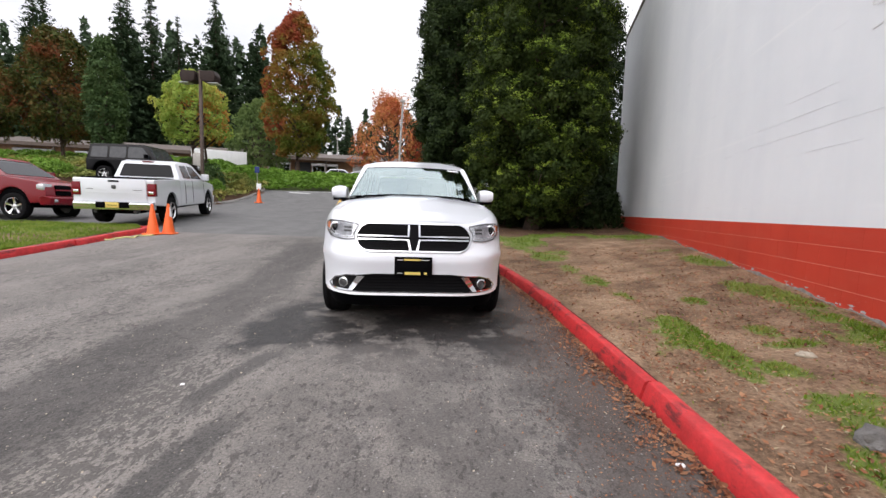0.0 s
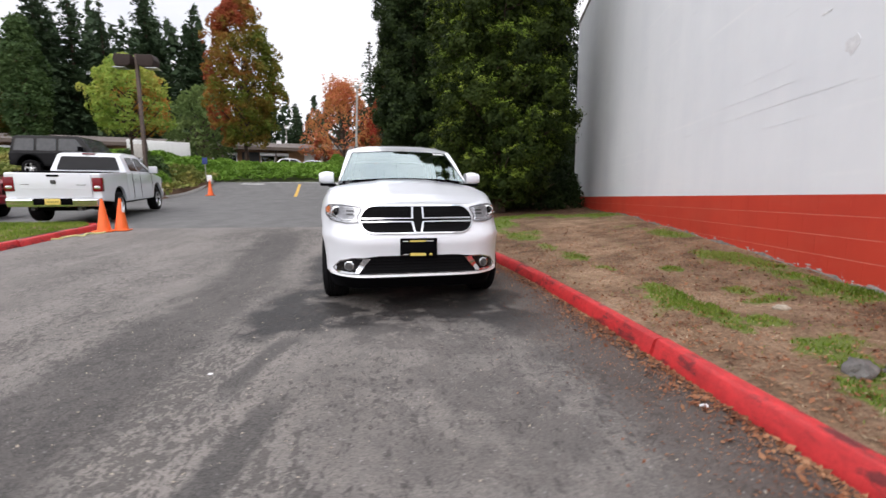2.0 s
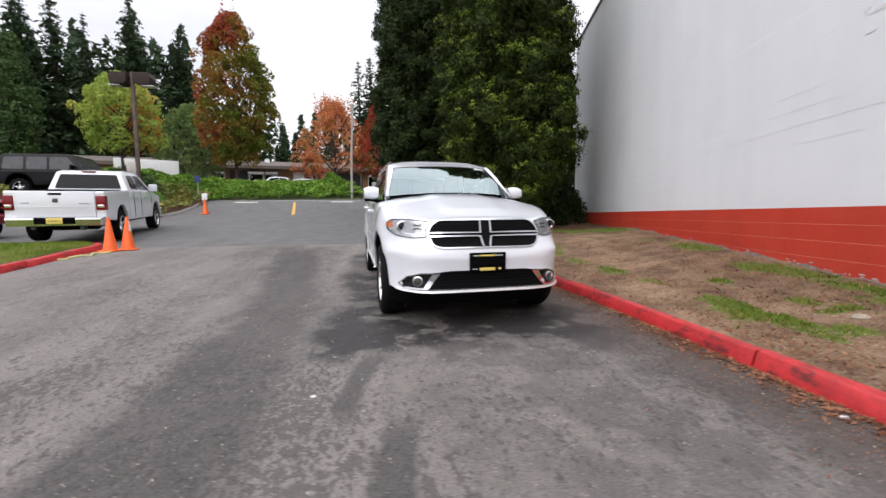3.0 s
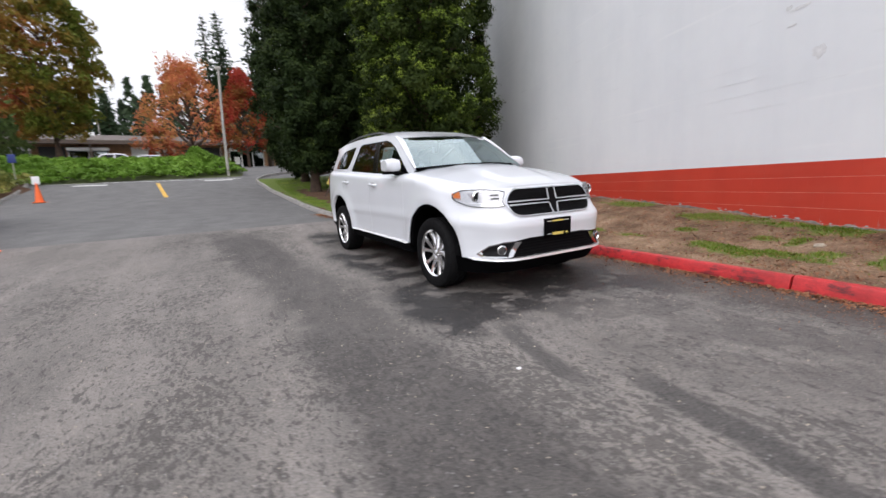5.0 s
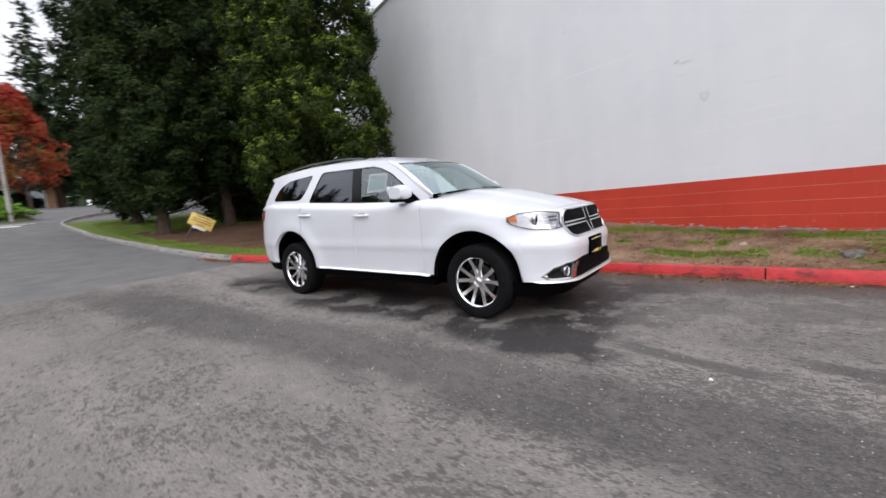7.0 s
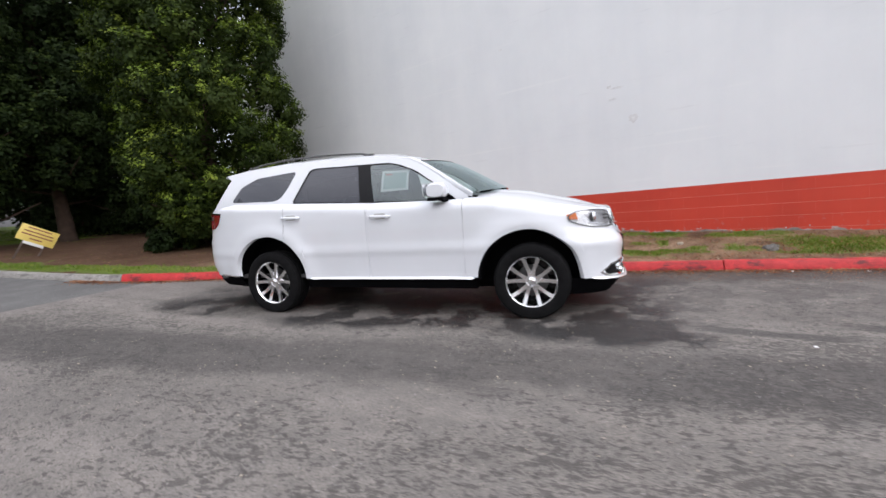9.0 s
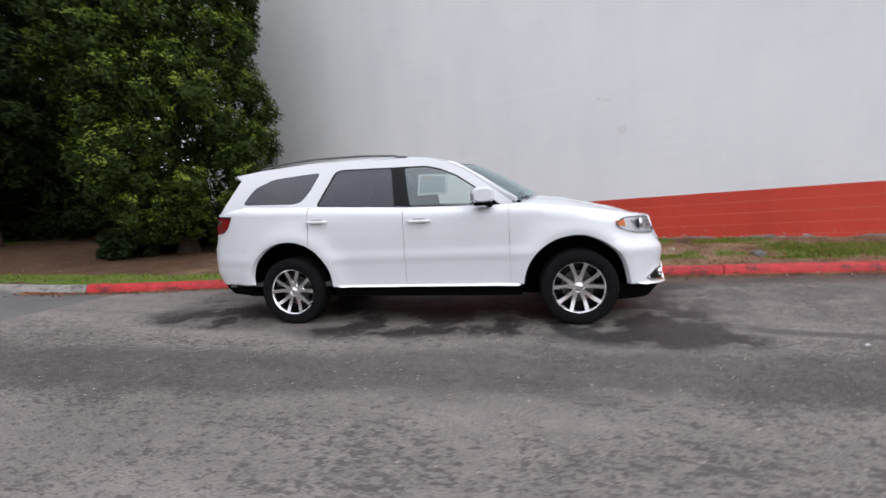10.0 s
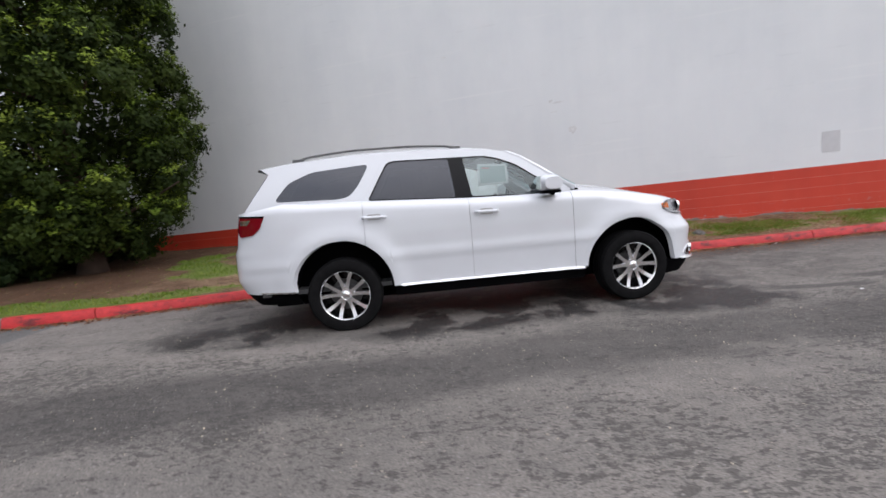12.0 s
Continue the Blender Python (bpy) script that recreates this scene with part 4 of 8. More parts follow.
def bush(base, radius, height, material, seed, label, count=60, leaves=40, size=0.12):
    rng = np.random.default_rng(seed)
    v = rng.normal(0, 1, (count, 3))
    v[:, 2] = abs(v[:, 2])
    v /= np.linalg.norm(v, axis=1, keepdims=True)
    p = v * np.array((radius, radius, height)) * rng.uniform(0.6, 1.0, (count, 1))
    sh = thing("shrub", Matrix.Translation(base), label, "shrub")
    part("stem", tube(bmesh.new(), [(0, 0, -0.1), (0.02, 0, height * 0.6)], 0.05, 6, 0.02), BARK, sh)
    part("foliage", quads_mesh("foliage", clumps(p, v, leaves, 0.22 * max(radius, height), size, rng), material), material, sh)
    return sh


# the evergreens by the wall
columnar_evergreen((2.92, 13.65, verge_z(2.92, 13.65)), 11.2, 2.34, 0.45, SHADED_GREEN, 11, "bright green columnar evergreen with tufted foliage by the wall", 330, 18, 26, 20, 0.092, LIT_TIP_GREEN)
columnar_evergreen((0.42, 20.2, verge_z(0.42, 20.2)), 13.5, 1.85, 1.0, DARK_GREEN, 12, "dark green columnar evergreen on the lawn beyond the kerb", 300, 13, 20, 12, 0.125, LIT_TIP_DARK, (0.35, 0.3))
columnar_evergreen((3.05, 20.8, verge_z(3.05, 20.8)), 13.5, 2.3, 1.7, DARK_GREEN, 13, "dark shaded evergreen between two others", 300, 13, 20, 12, 0.125, LIT_TIP_DARK)
columnar_evergreen((0.85, 25.2, verge_z(0.85, 25.2)), 14.0, 2.1, 0.5, DARK_GREEN, 17, "dark evergreen at the lawn's far end", 300, 11, 20, 12, 0.14, LIT_TIP_DARK)
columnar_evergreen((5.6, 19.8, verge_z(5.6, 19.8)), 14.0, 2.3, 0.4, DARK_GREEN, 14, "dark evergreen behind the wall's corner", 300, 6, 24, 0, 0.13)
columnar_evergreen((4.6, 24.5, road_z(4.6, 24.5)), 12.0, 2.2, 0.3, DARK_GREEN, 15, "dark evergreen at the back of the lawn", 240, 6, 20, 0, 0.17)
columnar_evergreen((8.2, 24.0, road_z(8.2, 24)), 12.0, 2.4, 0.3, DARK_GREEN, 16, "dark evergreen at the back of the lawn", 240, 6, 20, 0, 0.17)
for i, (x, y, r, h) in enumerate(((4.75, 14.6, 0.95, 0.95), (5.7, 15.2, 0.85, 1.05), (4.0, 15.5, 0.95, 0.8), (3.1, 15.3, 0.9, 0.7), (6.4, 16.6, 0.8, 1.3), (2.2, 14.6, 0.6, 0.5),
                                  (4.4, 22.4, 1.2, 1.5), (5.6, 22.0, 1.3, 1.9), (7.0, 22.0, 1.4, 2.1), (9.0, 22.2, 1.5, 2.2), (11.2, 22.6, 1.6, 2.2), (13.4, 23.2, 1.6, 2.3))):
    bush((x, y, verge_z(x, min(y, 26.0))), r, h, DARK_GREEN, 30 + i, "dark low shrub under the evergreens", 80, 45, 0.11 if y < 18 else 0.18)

# ivy bank along the far side of the road
def bank_z(x, y):
    k = min(max((y - 29.0) / 4.5, 0.0), 1.0)
    return road_z(x, y) + 0.62 * math.sin(k * math.pi * 0.5) * (1 if y < 35 else max(0.0, 1 - (y - 35) / 3.0))


def on_bank(x, y):
    edge = 29.3 + 0.06 * (x + 6) if x > -11 else 29.0
    end = -1.6 - 0.35 * (y - 29)
    return edge < y < 37.5 and -34 < x < end


bank = sheet("ivy_bank", steps((-36, -1, 0.7)), steps((28.6, 38, 0.5)), lambda x, y: bank_z(x, y) - 0.03 if on_bank(x, y) else road_z(x, y) - 0.2, FIELD)
tagged(bank, "earth bank under ivy beside the road", "bank", kind="structure")
low_planting("ivy", (-34, -1.5), (29.0, 37.5), bank_z, 0.5, IVY, 41, "bright green ivy covering the roadside bank", "ivy", on_bank, 42000, 0.26)
bush((-4.4, 33.2, bank_z(-4.4, 33.2)), 0.85, 0.95, IVY, 42, "round clipped green bush on the ivy bank", 90, 50, 0.16)


# planted island by the side entrance
def on_island(x, y):
    edge = -11.2 - 0.08 * max(0.0, y - 24)
    return 20.6 + 0.45 * max(0.0, x + 13.5) < y < 29.5 and -33 < x < edge


def island_z(x, y):
    k = min(max((-11.3 - x) / 3.0, 0.0), 1.0)
    return road_z(x, y) + 0.12 + 0.35 * k


isl = sheet("island", steps((-34, -10.8, 0.5)), steps((20, 30, 0.5)), lambda x, y: island_z(x, y) if on_island(x, y) else road_z(x, y) - 0.2, VERGE, lambda x, y: 0.25)
tagged(isl, "planted bed of soil and low shrubs", "flower bed", kind="structure")
ISL_LINE = smooth_line(((-15.5, 20.6), (-13.2, 20.75), (-11.9, 21.3), (-11.2, 22.6), (-11.15, 24.5), (-11.5, 27.5), (-12.0, 30)))
island_kerb = tagged(new("island_kerb"), "low grey concrete kerb round the planted bed", "kerb", kind="structure")
kerb_run(ISL_LINE, 0.0, float(np.linalg.norm(np.diff(ISL_LINE, axis=0), axis=1).sum()), road_z, GREY_KERB, island_kerb, 2.0, -1.0, 6)
low_planting("ground_cover", (-33, -11.2), (20.6, 29.5), island_z, 0.55, SHRUB, 43, "mixed green and yellowed ground cover", "planting", on_island, 16000, 0.2)
for i, (x, y, r, h, m) in enumerate(((-12.6, 23.6, 0.7, 0.8, IVY), (-13.6, 25.4, 0.9, 1.1, FAR_GREEN), (-12.4, 26.8, 0.7, 0.9, SHRUB), (-14.6, 22.6, 0.9, 0.9, FAR_GREEN), (-12.1, 22.0, 0.45, 0.45, SHRUB),
                                     (-15.5, 27.5, 1.2, 1.3, FAR_GREEN), (-19.5, 21.4, 1.2, 0.8, IVY), (-22.5, 21.6, 1.3, 0.8, IVY), (-25.5, 22.2, 1.4, 0.9, IVY))):
    bush((x, y, island_z(x, y)), r, h, m, 50 + i, "rounded garden shrub in the planted bed", 60, 36, 0.15)

# garden trees beyond
broadleaf((-13.2, 40.0, road_z(-13, 40)), 14.7, 3.1, 2.6, ORANGE, 61, "tall maple turning from green to orange-red", "oval", 480, 62, 0.29, 0.52, 5)
broadleaf((-15.0, 26.2, island_z(-15, 26.2)), 6.2, 2.05, 2.2, YELLOW, 62, "small maple with yellow-green leaves", "round", 230, 50, 0.17, 0.36)
broadleaf((-15.0, 27.6, island_z(-15.0, 27.6)), 6.1, 1.30, 2.2, AMBER_LEAF, 60, "slim maple with amber and orange leaves", "oval", 130, 50, 0.17, 0.34)
broadleaf((-5.2, 44.8, road_z(-5, 45)), 8.7, 4.7, 2.0, SALMON, 63, "spreading maple with salmon and orange leaves", "cone", 230, 30, 0.24, 0.6, 70)
broadleaf((-0.9, 43.2, road_z(0, 43)), 8.3, 2.4, 1.8, SCARLET, 64, "conical maple with scarlet and orange leaves", "cone", 220, 45, 0.24, 0.45, 6)
broadleaf((-19.6, 25.6, island_z(-19.6, 25.6)), 7.4, 0.90, 1.0, FAR_GREEN, 65, "dark green columnar tree in the planted bed", "oval", 300, 50, 0.18, 0.34)
broadleaf((-26.6, 30.6, road_z(-26, 30)), 9.2, 2.6, 2.0, RUSSET, 66, "maple turning green to russet red", "oval", 320, 50, 0.26, 0.5)
broadleaf((-31.5, 29.5, road_z(-31, 29)), 8.0, 2.6, 2.0, RUSSET, 67, "orange and brown maple at the car park's edge", "oval", 260, 45, 0.26, 0.5)
broadleaf((-19.5, 47.0, road_z(-20, 47)), 8.3, 3.4, 1.6, PALE_GREEN, 68, "green rounded tree beside the shops", "round", 260, 45, 0.3, 0.55)
broadleaf((-8.3, 52.5, road_z(-8, 52)), 4.2, 1.2, 0.8, SCARLET, 69, "small dark red tree before the shops", "oval", 90, 40, 0.2, 0.35)
for i, (x, y, h, r) in enumerate(((-47, 65, 27, 3.6), (-44, 67, 28.5, 3.2), (-41.8, 70, 25.5, 2.6), (-32.8, 64, 26.0, 4.3), (-29.8, 71, 24.5, 4.0), (-55, 60, 25, 4.0), (-63, 56, 24, 4.2), (-59, 66, 27, 3.8), (-51, 72, 30, 3.6), (-37, 76, 25, 3.8),
                                  (-3.2, 63, 18.5, 2.9), (4.5, 70, 17.5, 3.0), (9.5, 64, 19, 3.2), (-72, 62, 26, 4.2), (-25, 80, 20, 3.6), (-17.5, 82, 13, 3.0), (-67, 50, 22, 3.8), (14, 58, 18, 3.2), (-80, 55, 25, 4), (1.6, 50.5, 17, 3.4), (6.0, 47.5, 18, 3.6), (-1.5, 66, 20, 3.4))):
    fir((x, y, road_z(x, y)), h, r * (1.25 if x < -20 else 1.0), 80 + i, "tall dark fir behind the shops", 0.8 if i in (2, 10) else 1.0)


# far wood closing the view
def far_wood():
    rng = np.random.default_rng(7)
    q = []
    stands = [(-130 + 190 * i / 150, 92, 12, 17) for i in range(150)] + [(-120 + 92 * i / 100, 74, 18, 27) for i in range(100)]
    for x, y, lo, hi in stands:
        x += rng.uniform(-1, 1)
        y += 0.05 * abs(x) + rng.uniform(-4, 4)
        h = rng.uniform(lo, hi)
        n = 330
        k = rng.uniform(0, 1, n)
        a = rng.uniform(0, 2 * math.pi, n)
        r = 0.17 * h * (1 - k) ** 0.8 * rng.uniform(0.4, 1, n) + 0.15
        c = np.stack([x + r * np.cos(a), y + r * np.sin(a), road_z(x, y) + h * k], 1)
        q.append(leaf_quads(c, np.stack([np.cos(a), np.sin(a), 0.5 + 0 * a], 1), 1.2, rng, 0.5, 0.55))
    return tagged(new("far_wood", quads_mesh("far_wood", np.concatenate(q), FIR)), "dark line of conifer wood on the skyline", "wood", kind="stuff")


far_wood()


# ---- the white sport utility vehicle ----
from mathutils.geometry import delaunay_2d_cdt

CAR = Matrix.Translation((-0.488, 6.292, 0.105)) @ Matrix.Rotation(radians(-86.44), 4, "Z") @ Matrix.Rotation(radians(1.47), 4, "Y")
# local axes: x to the nose, y to the driver's left, z up; the origin lies on the ground between the axles
AXLE_F, AXLE_R, WHEEL_R, X0F, X0R = 1.503, -1.534, 0.372, 1.45, -1.50
NOSE, TAIL, HALF = 2.40, -2.66, 0.955


def curve_of(pairs):
    xs, ys = zip(*sorted(pairs))
    return lambda v: float(np.interp(v, xs, ys))


half_at = curve_of(((0.20, 0.885), (0.40, 0.912), (0.55, 0.917), (0.67, 0.924), (0.71, 0.934), (0.75, 0.933), (0.81, 0.928), (0.95, 0.932), (1.10, 0.930), (1.20, 0.925), (1.40, 0.918)))
nose_at = curve_of(((0.20, 2.25), (0.36, 2.36), (0.40, 2.375), (0.47, 2.355), (0.58, 2.360), (0.68, 2.375), (0.74, 2.362), (0.81, 2.318), (0.88, 2.292), (0.95, 2.272), (1.02, 2.250), (1.05, 2.230)))
tail_at = curve_of(((0.30, -2.48), (0.44, -2.60), (0.58, -2.67), (0.86, -2.66), (0.93, -2.63), (1.05, -2.61), (1.25, -2.585), (1.40, -2.55)))
top_at = curve_of(((2.45, 1.030), (2.30, 1.035), (2.0, 1.085), (1.5, 1.160), (1.1, 1.208), (0.9, 1.218), (0.68, 1.212), (-0.2, 1.238), (-1.2, 1.288), (-1.5, 1.303), (-2.1, 1.325), (-2.45, 1.275), (-2.7, 1.262)))
ARCHES = ((1.495, 0.512, 0.490, 0.400), (-1.540, 0.503, 0.500, 0.425))


def low_at(x, front=0.395, side=0.425, rear=0.45):
    base = front if x > 1.9 else rear if x < -2.0 else side
    for c, a, h, z0 in ARCHES:
        if abs(x - c) < a:
            base = max(base, z0 + h * math.sqrt(1 - ((x - c) / a) ** 2))
    return base


square_at = curve_of(((0.30, 0.66), (0.74, 0.70), (0.90, 0.92), (1.05, 1.0)))


def plan_y(x):
    """Half width over half its greatest value at x, on the reference outline."""
    if x > X0F:
        return max(0.0, 1 - min(1, (x - X0F) / (NOSE - X0F)) ** 2) ** (1 / 4.0)
    if x < X0R:
        return max(0.0, 1 - min(1, (X0R - x) / (X0R - TAIL)) ** 3) ** (1 / 7)
    return 1.0


def skin(x, py, z, off=0.0):
    """From a point of the reference outline (x and its share py of the half width) to the body at height z."""
    zt = top_at(x)
    w = half_at(z)
    for c, a, h, z0 in ARCHES:
        d = math.hypot((x - c) / (a + 0.03), (z - z0) / (h + 0.03)) - 1
        if z > z0 - 0.02:
            w += 0.027 * math.exp(-((d / 0.22) ** 2))
    d = zt - z
    r, a = (0.13, 0.105) if x > 1.2 else (0.10, 0.105)
    if x < -1.9:
        a *= max(0.25, 1 - (-1.9 - x) / 0.5)
    if d < r:
        w -= a * (1 - math.sqrt(max(0.0, 1 - (1 - max(d, 0) / r) ** 2)))
    nx = x
    if x > X0F:
        py = py ** square_at(z)
        nx = X0F + (x - X0F) * (nose_at(z) - X0F) / (NOSE - X0F)
    elif x < X0R:
        nx = X0R + (x - X0R) * (tail_at(z) - X0R) / (TAIL - X0R)
    if off:
        k = 1.0 if X0R < x < X0F else py**4
        nx += off * (1 - k) * (1 if x > 0 else -1)
        w += off * (0.3 + 0.7 * k)
    return Vector((nx, w * py, z))


def front_skin(y, z, off=0.0):
    """The nose at half-width |y| and height z."""
    w = half_at(z)
    k = min(abs(y) / w, 0.9999)
    e = 4.0 / square_at(z)
    x = X0F + (nose_at(z) - X0F) * math.sqrt(1 - k**e)
    g = k ** (e - 1) * e / 2 / max(0.2, math.sqrt(1 - k**e))
    n = Vector((1.0, math.copysign(g * 0.9, y), 0)).normalized()
    return Vector((x, y, z)) + n * off


def outline():
    """Columns round one side: (x, share of half width) from the nose's middle to the tail's middle."""
    cols = []
    ends = [c + s * a for c, a, h, z0 in ARCHES for s in (-1, 1)]
    th = list(np.linspace(0, math.pi / 2, 72))
    th.append(math.acos((ends[1] - X0F) / (NOSE - X0F)))
    for q in sorted(th):
        cols.append((X0F + (NOSE - X0F) * math.cos(q), max(math.sin(q), 0) ** (2 / 4.0)))
    xs = list(np.linspace(X0F - 0.03, X0R + 0.03, 100)) + [ends[0], ends[3], *SEAMS]
    for c, a, h, z0 in ARCHES:
        xs += [c + a * math.cos(q) for q in np.linspace(0.05, math.pi - 0.05, 30)]
    for x in sorted((x for x in xs if X0R < x < X0F), reverse=True):
        if not cols or abs(cols[-1][0] - x) > 0.002:
            cols.append((x, 1.0))
    th = list(np.linspace(0, math.pi / 2, 46))
    for q in sorted(th + [math.asin(((X0R - ends[2]) / (X0R - TAIL)) ** 1.5)]):
        cols.append((X0R + (TAIL - X0R) * math.sin(q) ** (2 / 3), max(math.cos(q), 0) ** (2 / 7)))
    return cols


SEAMS = (0.857, 0.853, -0.218, -0.222, -1.278, -1.282)
OUTLINE = outline()


def shell(parent, name, x_hi, x_lo, side, material, label="", rows=30):
    """One painted panel of the lower body between two stations."""
    cols = [c for c in OUTLINE if x_lo - 1e-6 <= c[0] <= x_hi + 1e-6]
    bm = bmesh.new()
    grid = []
    for x, py in cols:
        lo, hi = low_at(x), top_at(x)
        grid.append([bm.verts.new(skin(x, py, lo + (hi - lo) * v / rows) * Vector((1, side, 1))) for v in range(rows + 1)])
    # folded edges give the panel its thickness
    for line in (grid[0], grid[-1]):
        fold = [bm.verts.new(v.co - Vector((0, side * 0.02, 0))) for v in line]
        for v in range(rows):
            bm.faces.new((line[v], line[v + 1], fold[v + 1], fold[v]))
    for a, b in zip(grid, grid[1:]):
        for v in range(rows):
            bm.faces.new((a[v], b[v], b[v + 1], a[v + 1]))
    lips = [bm.verts.new(g[0].co - Vector((0, side * 0.035, 0))) for g in grid]
    for i in range(len(grid) - 1):
        bm.faces.new((grid[i][0], grid[i + 1][0], lips[i + 1], lips[i]))
    bmesh.ops.remove_doubles(bm, verts=bm.verts, dist=0.0004)
    return part(name, bm, material, parent, label)


def whole_shell(parent, name, x_hi, x_lo, material, label=""):
    """A panel that runs round the nose or the tail from side to side."""
    cols = [c for c in OUTLINE if x_lo - 1e-6 <= c[0] <= x_hi + 1e-6]
    if x_lo > 0:
        ring = [(c, -1) for c in cols[::-1]] + [(c, 1) for c in cols[1:]]
    else:
        ring = [(c, -1) for c in cols] + [(c, 1) for c in cols[-2::-1]]
    rows = 30
    bm = bmesh.new()
    grid = []
    for (x, py), side in ring:
        lo, hi = low_at(x), top_at(x)
        grid.append([bm.verts.new(skin(x, py, lo + (hi - lo) * v / rows) * Vector((1, side, 1))) for v in range(rows + 1)])
    for a, b in zip(grid, grid[1:]):
        for v in range(rows):
            bm.faces.new((a[v], b[v], b[v + 1], a[v + 1]))
    lips = [bm.verts.new(g[0].co * Vector((0.985, 0.965, 1))) for g in grid]
    for i in range(len(grid) - 1):
        bm.faces.new((grid[i][0], grid[i + 1][0], lips[i + 1], lips[i]))
    bmesh.ops.remove_doubles(bm, verts=bm.verts, dist=0.0004)
    return part(name, bm, material, parent, label)


def patch(poly, place, top, base, step=0.05, holes=()):
    """A panel cut to a flat outline, laid on a curved surface place(u, v, off), with edges down to base."""
    def dense(p):
        out = []
        for a, b in zip(p, p[1:] + p[:1]):
            n = max(1, int(math.hypot(b[0] - a[0], b[1] - a[1]) / step))
            out += [(a[0] + (b[0] - a[0]) * i / n, a[1] + (b[1] - a[1]) * i / n) for i in range(n)]
        return out

    def inside(p, u, v):
        hit = False
        for (x1, y1), (x2, y2) in zip(p, p[1:] + p[:1]):
            if (y1 > v) != (y2 > v) and u < (x2 - x1) * (v - y1) / (y2 - y1) + x1:
                hit = not hit
        return hit

    loops = [dense(list(poly))] + [dense(list(h)) for h in holes]
    pts, edges = [], []
    for lp in loops:
        k = len(pts)
        pts += lp
        edges += [(k + i, k + (i + 1) % len(lp)) for i in range(len(lp))]
    us, vs = [p[0] for p in loops[0]], [p[1] for p in loops[0]]
    for u in np.arange(min(us) + step * 0.5, max(us), step):
        for v in np.arange(min(vs) + step * 0.5, max(vs), step):
            if inside(loops[0], u, v) and not any(inside(h, u, v) for h in loops[1:]):
                if min(math.hypot(u - p[0], v - p[1]) for p in pts[: sum(map(len, loops))]) > step * 0.45:
                    pts.append((float(u), float(v)))
    vo, eo, fo, *rest = delaunay_2d_cdt([Vector(p) for p in pts], edges, [], 1, 1e-5)
    bm = bmesh.new()
    tv = [bm.verts.new(place(p[0], p[1], top)) for p in vo]
    for f in fo:
        c = sum((Vector(vo[i]) for i in f), Vector((0, 0))) / len(f)
        if inside(loops[0], c[0], c[1]) and not any(inside(h, c[0], c[1]) for h in loops[1:]):
            bm.faces.new([tv[i] for i in f])
    rim = [e for e in bm.edges if len(e.link_faces) == 1]
    low = {}
    for e in rim:
        for v in e.verts:
            if v not in low:
                i = tv.index(v)
                low[v] = bm.verts.new(place(vo[i][0], vo[i][1], base))
    for e in rim:
        a, b = e.verts
        bm.faces.new((a, b, low[b], low[a]))
    loose = [v for v in bm.verts if not v.link_faces]
    bmesh.ops.delete(bm, geom=loose, context="VERTS")
    return bm


def rounded(poly, r, n=5):
    """The outline with its corners rounded."""
    out = []
    k = len(poly)
    for i in range(k):
        p, a, b = Vector(poly[i]), Vector(poly[i - 1]), Vector(poly[(i + 1) % k])
        u, v = (a - p), (b - p)
        d = min(r, u.length * 0.45, v.length * 0.45)
        s, e = p + u.normalized() * d, p + v.normalized() * d
        for j in range(n + 1):
            t = j / n
            q = s * (1 - t) ** 2 + p * 2 * t * (1 - t) + e * t * t
            out.append((q.x, q.y))
    return out


def cabin_y(x, z):
    """Half width of the glasshouse."""
    k = min(max((z - 1.22) / 0.50, -0.1), 1.1)
    w = 0.822 - 0.140 * math.copysign(abs(k) ** 1.2, k)
    if x < -1.4:
        w *= 1 - 0.055 * ((-1.4 - x) / 0.9) ** 2
    if x > 0.1:
        w *= 1 - 0.05 * ((x - 0.1) / 0.8) ** 2
    return w


def on_side(side):
    return lambda u, v, off: Vector((u, side * (cabin_y(u, v) + off), v))


def on_door(side):
    return lambda u, v, off: skin(u, plan_y(u), v, off) * Vector((1, side, 1))


RAIL = ((-2.27, 1.690), (-1.95, 1.728), (-1.35, 1.762), (-0.75, 1.762), (-0.22, 1.744), (0.04, 1.722), (0.20, 1.690))
rail_at = curve_of(RAIL)
PILLAR = ((0.20, 1.690), (0.37, 1.612), (0.56, 1.487), (0.76, 1.338), (0.93, 1.222))
SCREEN_EDGE = ((0.335, 0.634, 1.654), (0.43, 0.652, 1.605), (0.60, 0.690, 1.498), (0.78, 0.735, 1.374), (0.935, 0.775, 1.270))


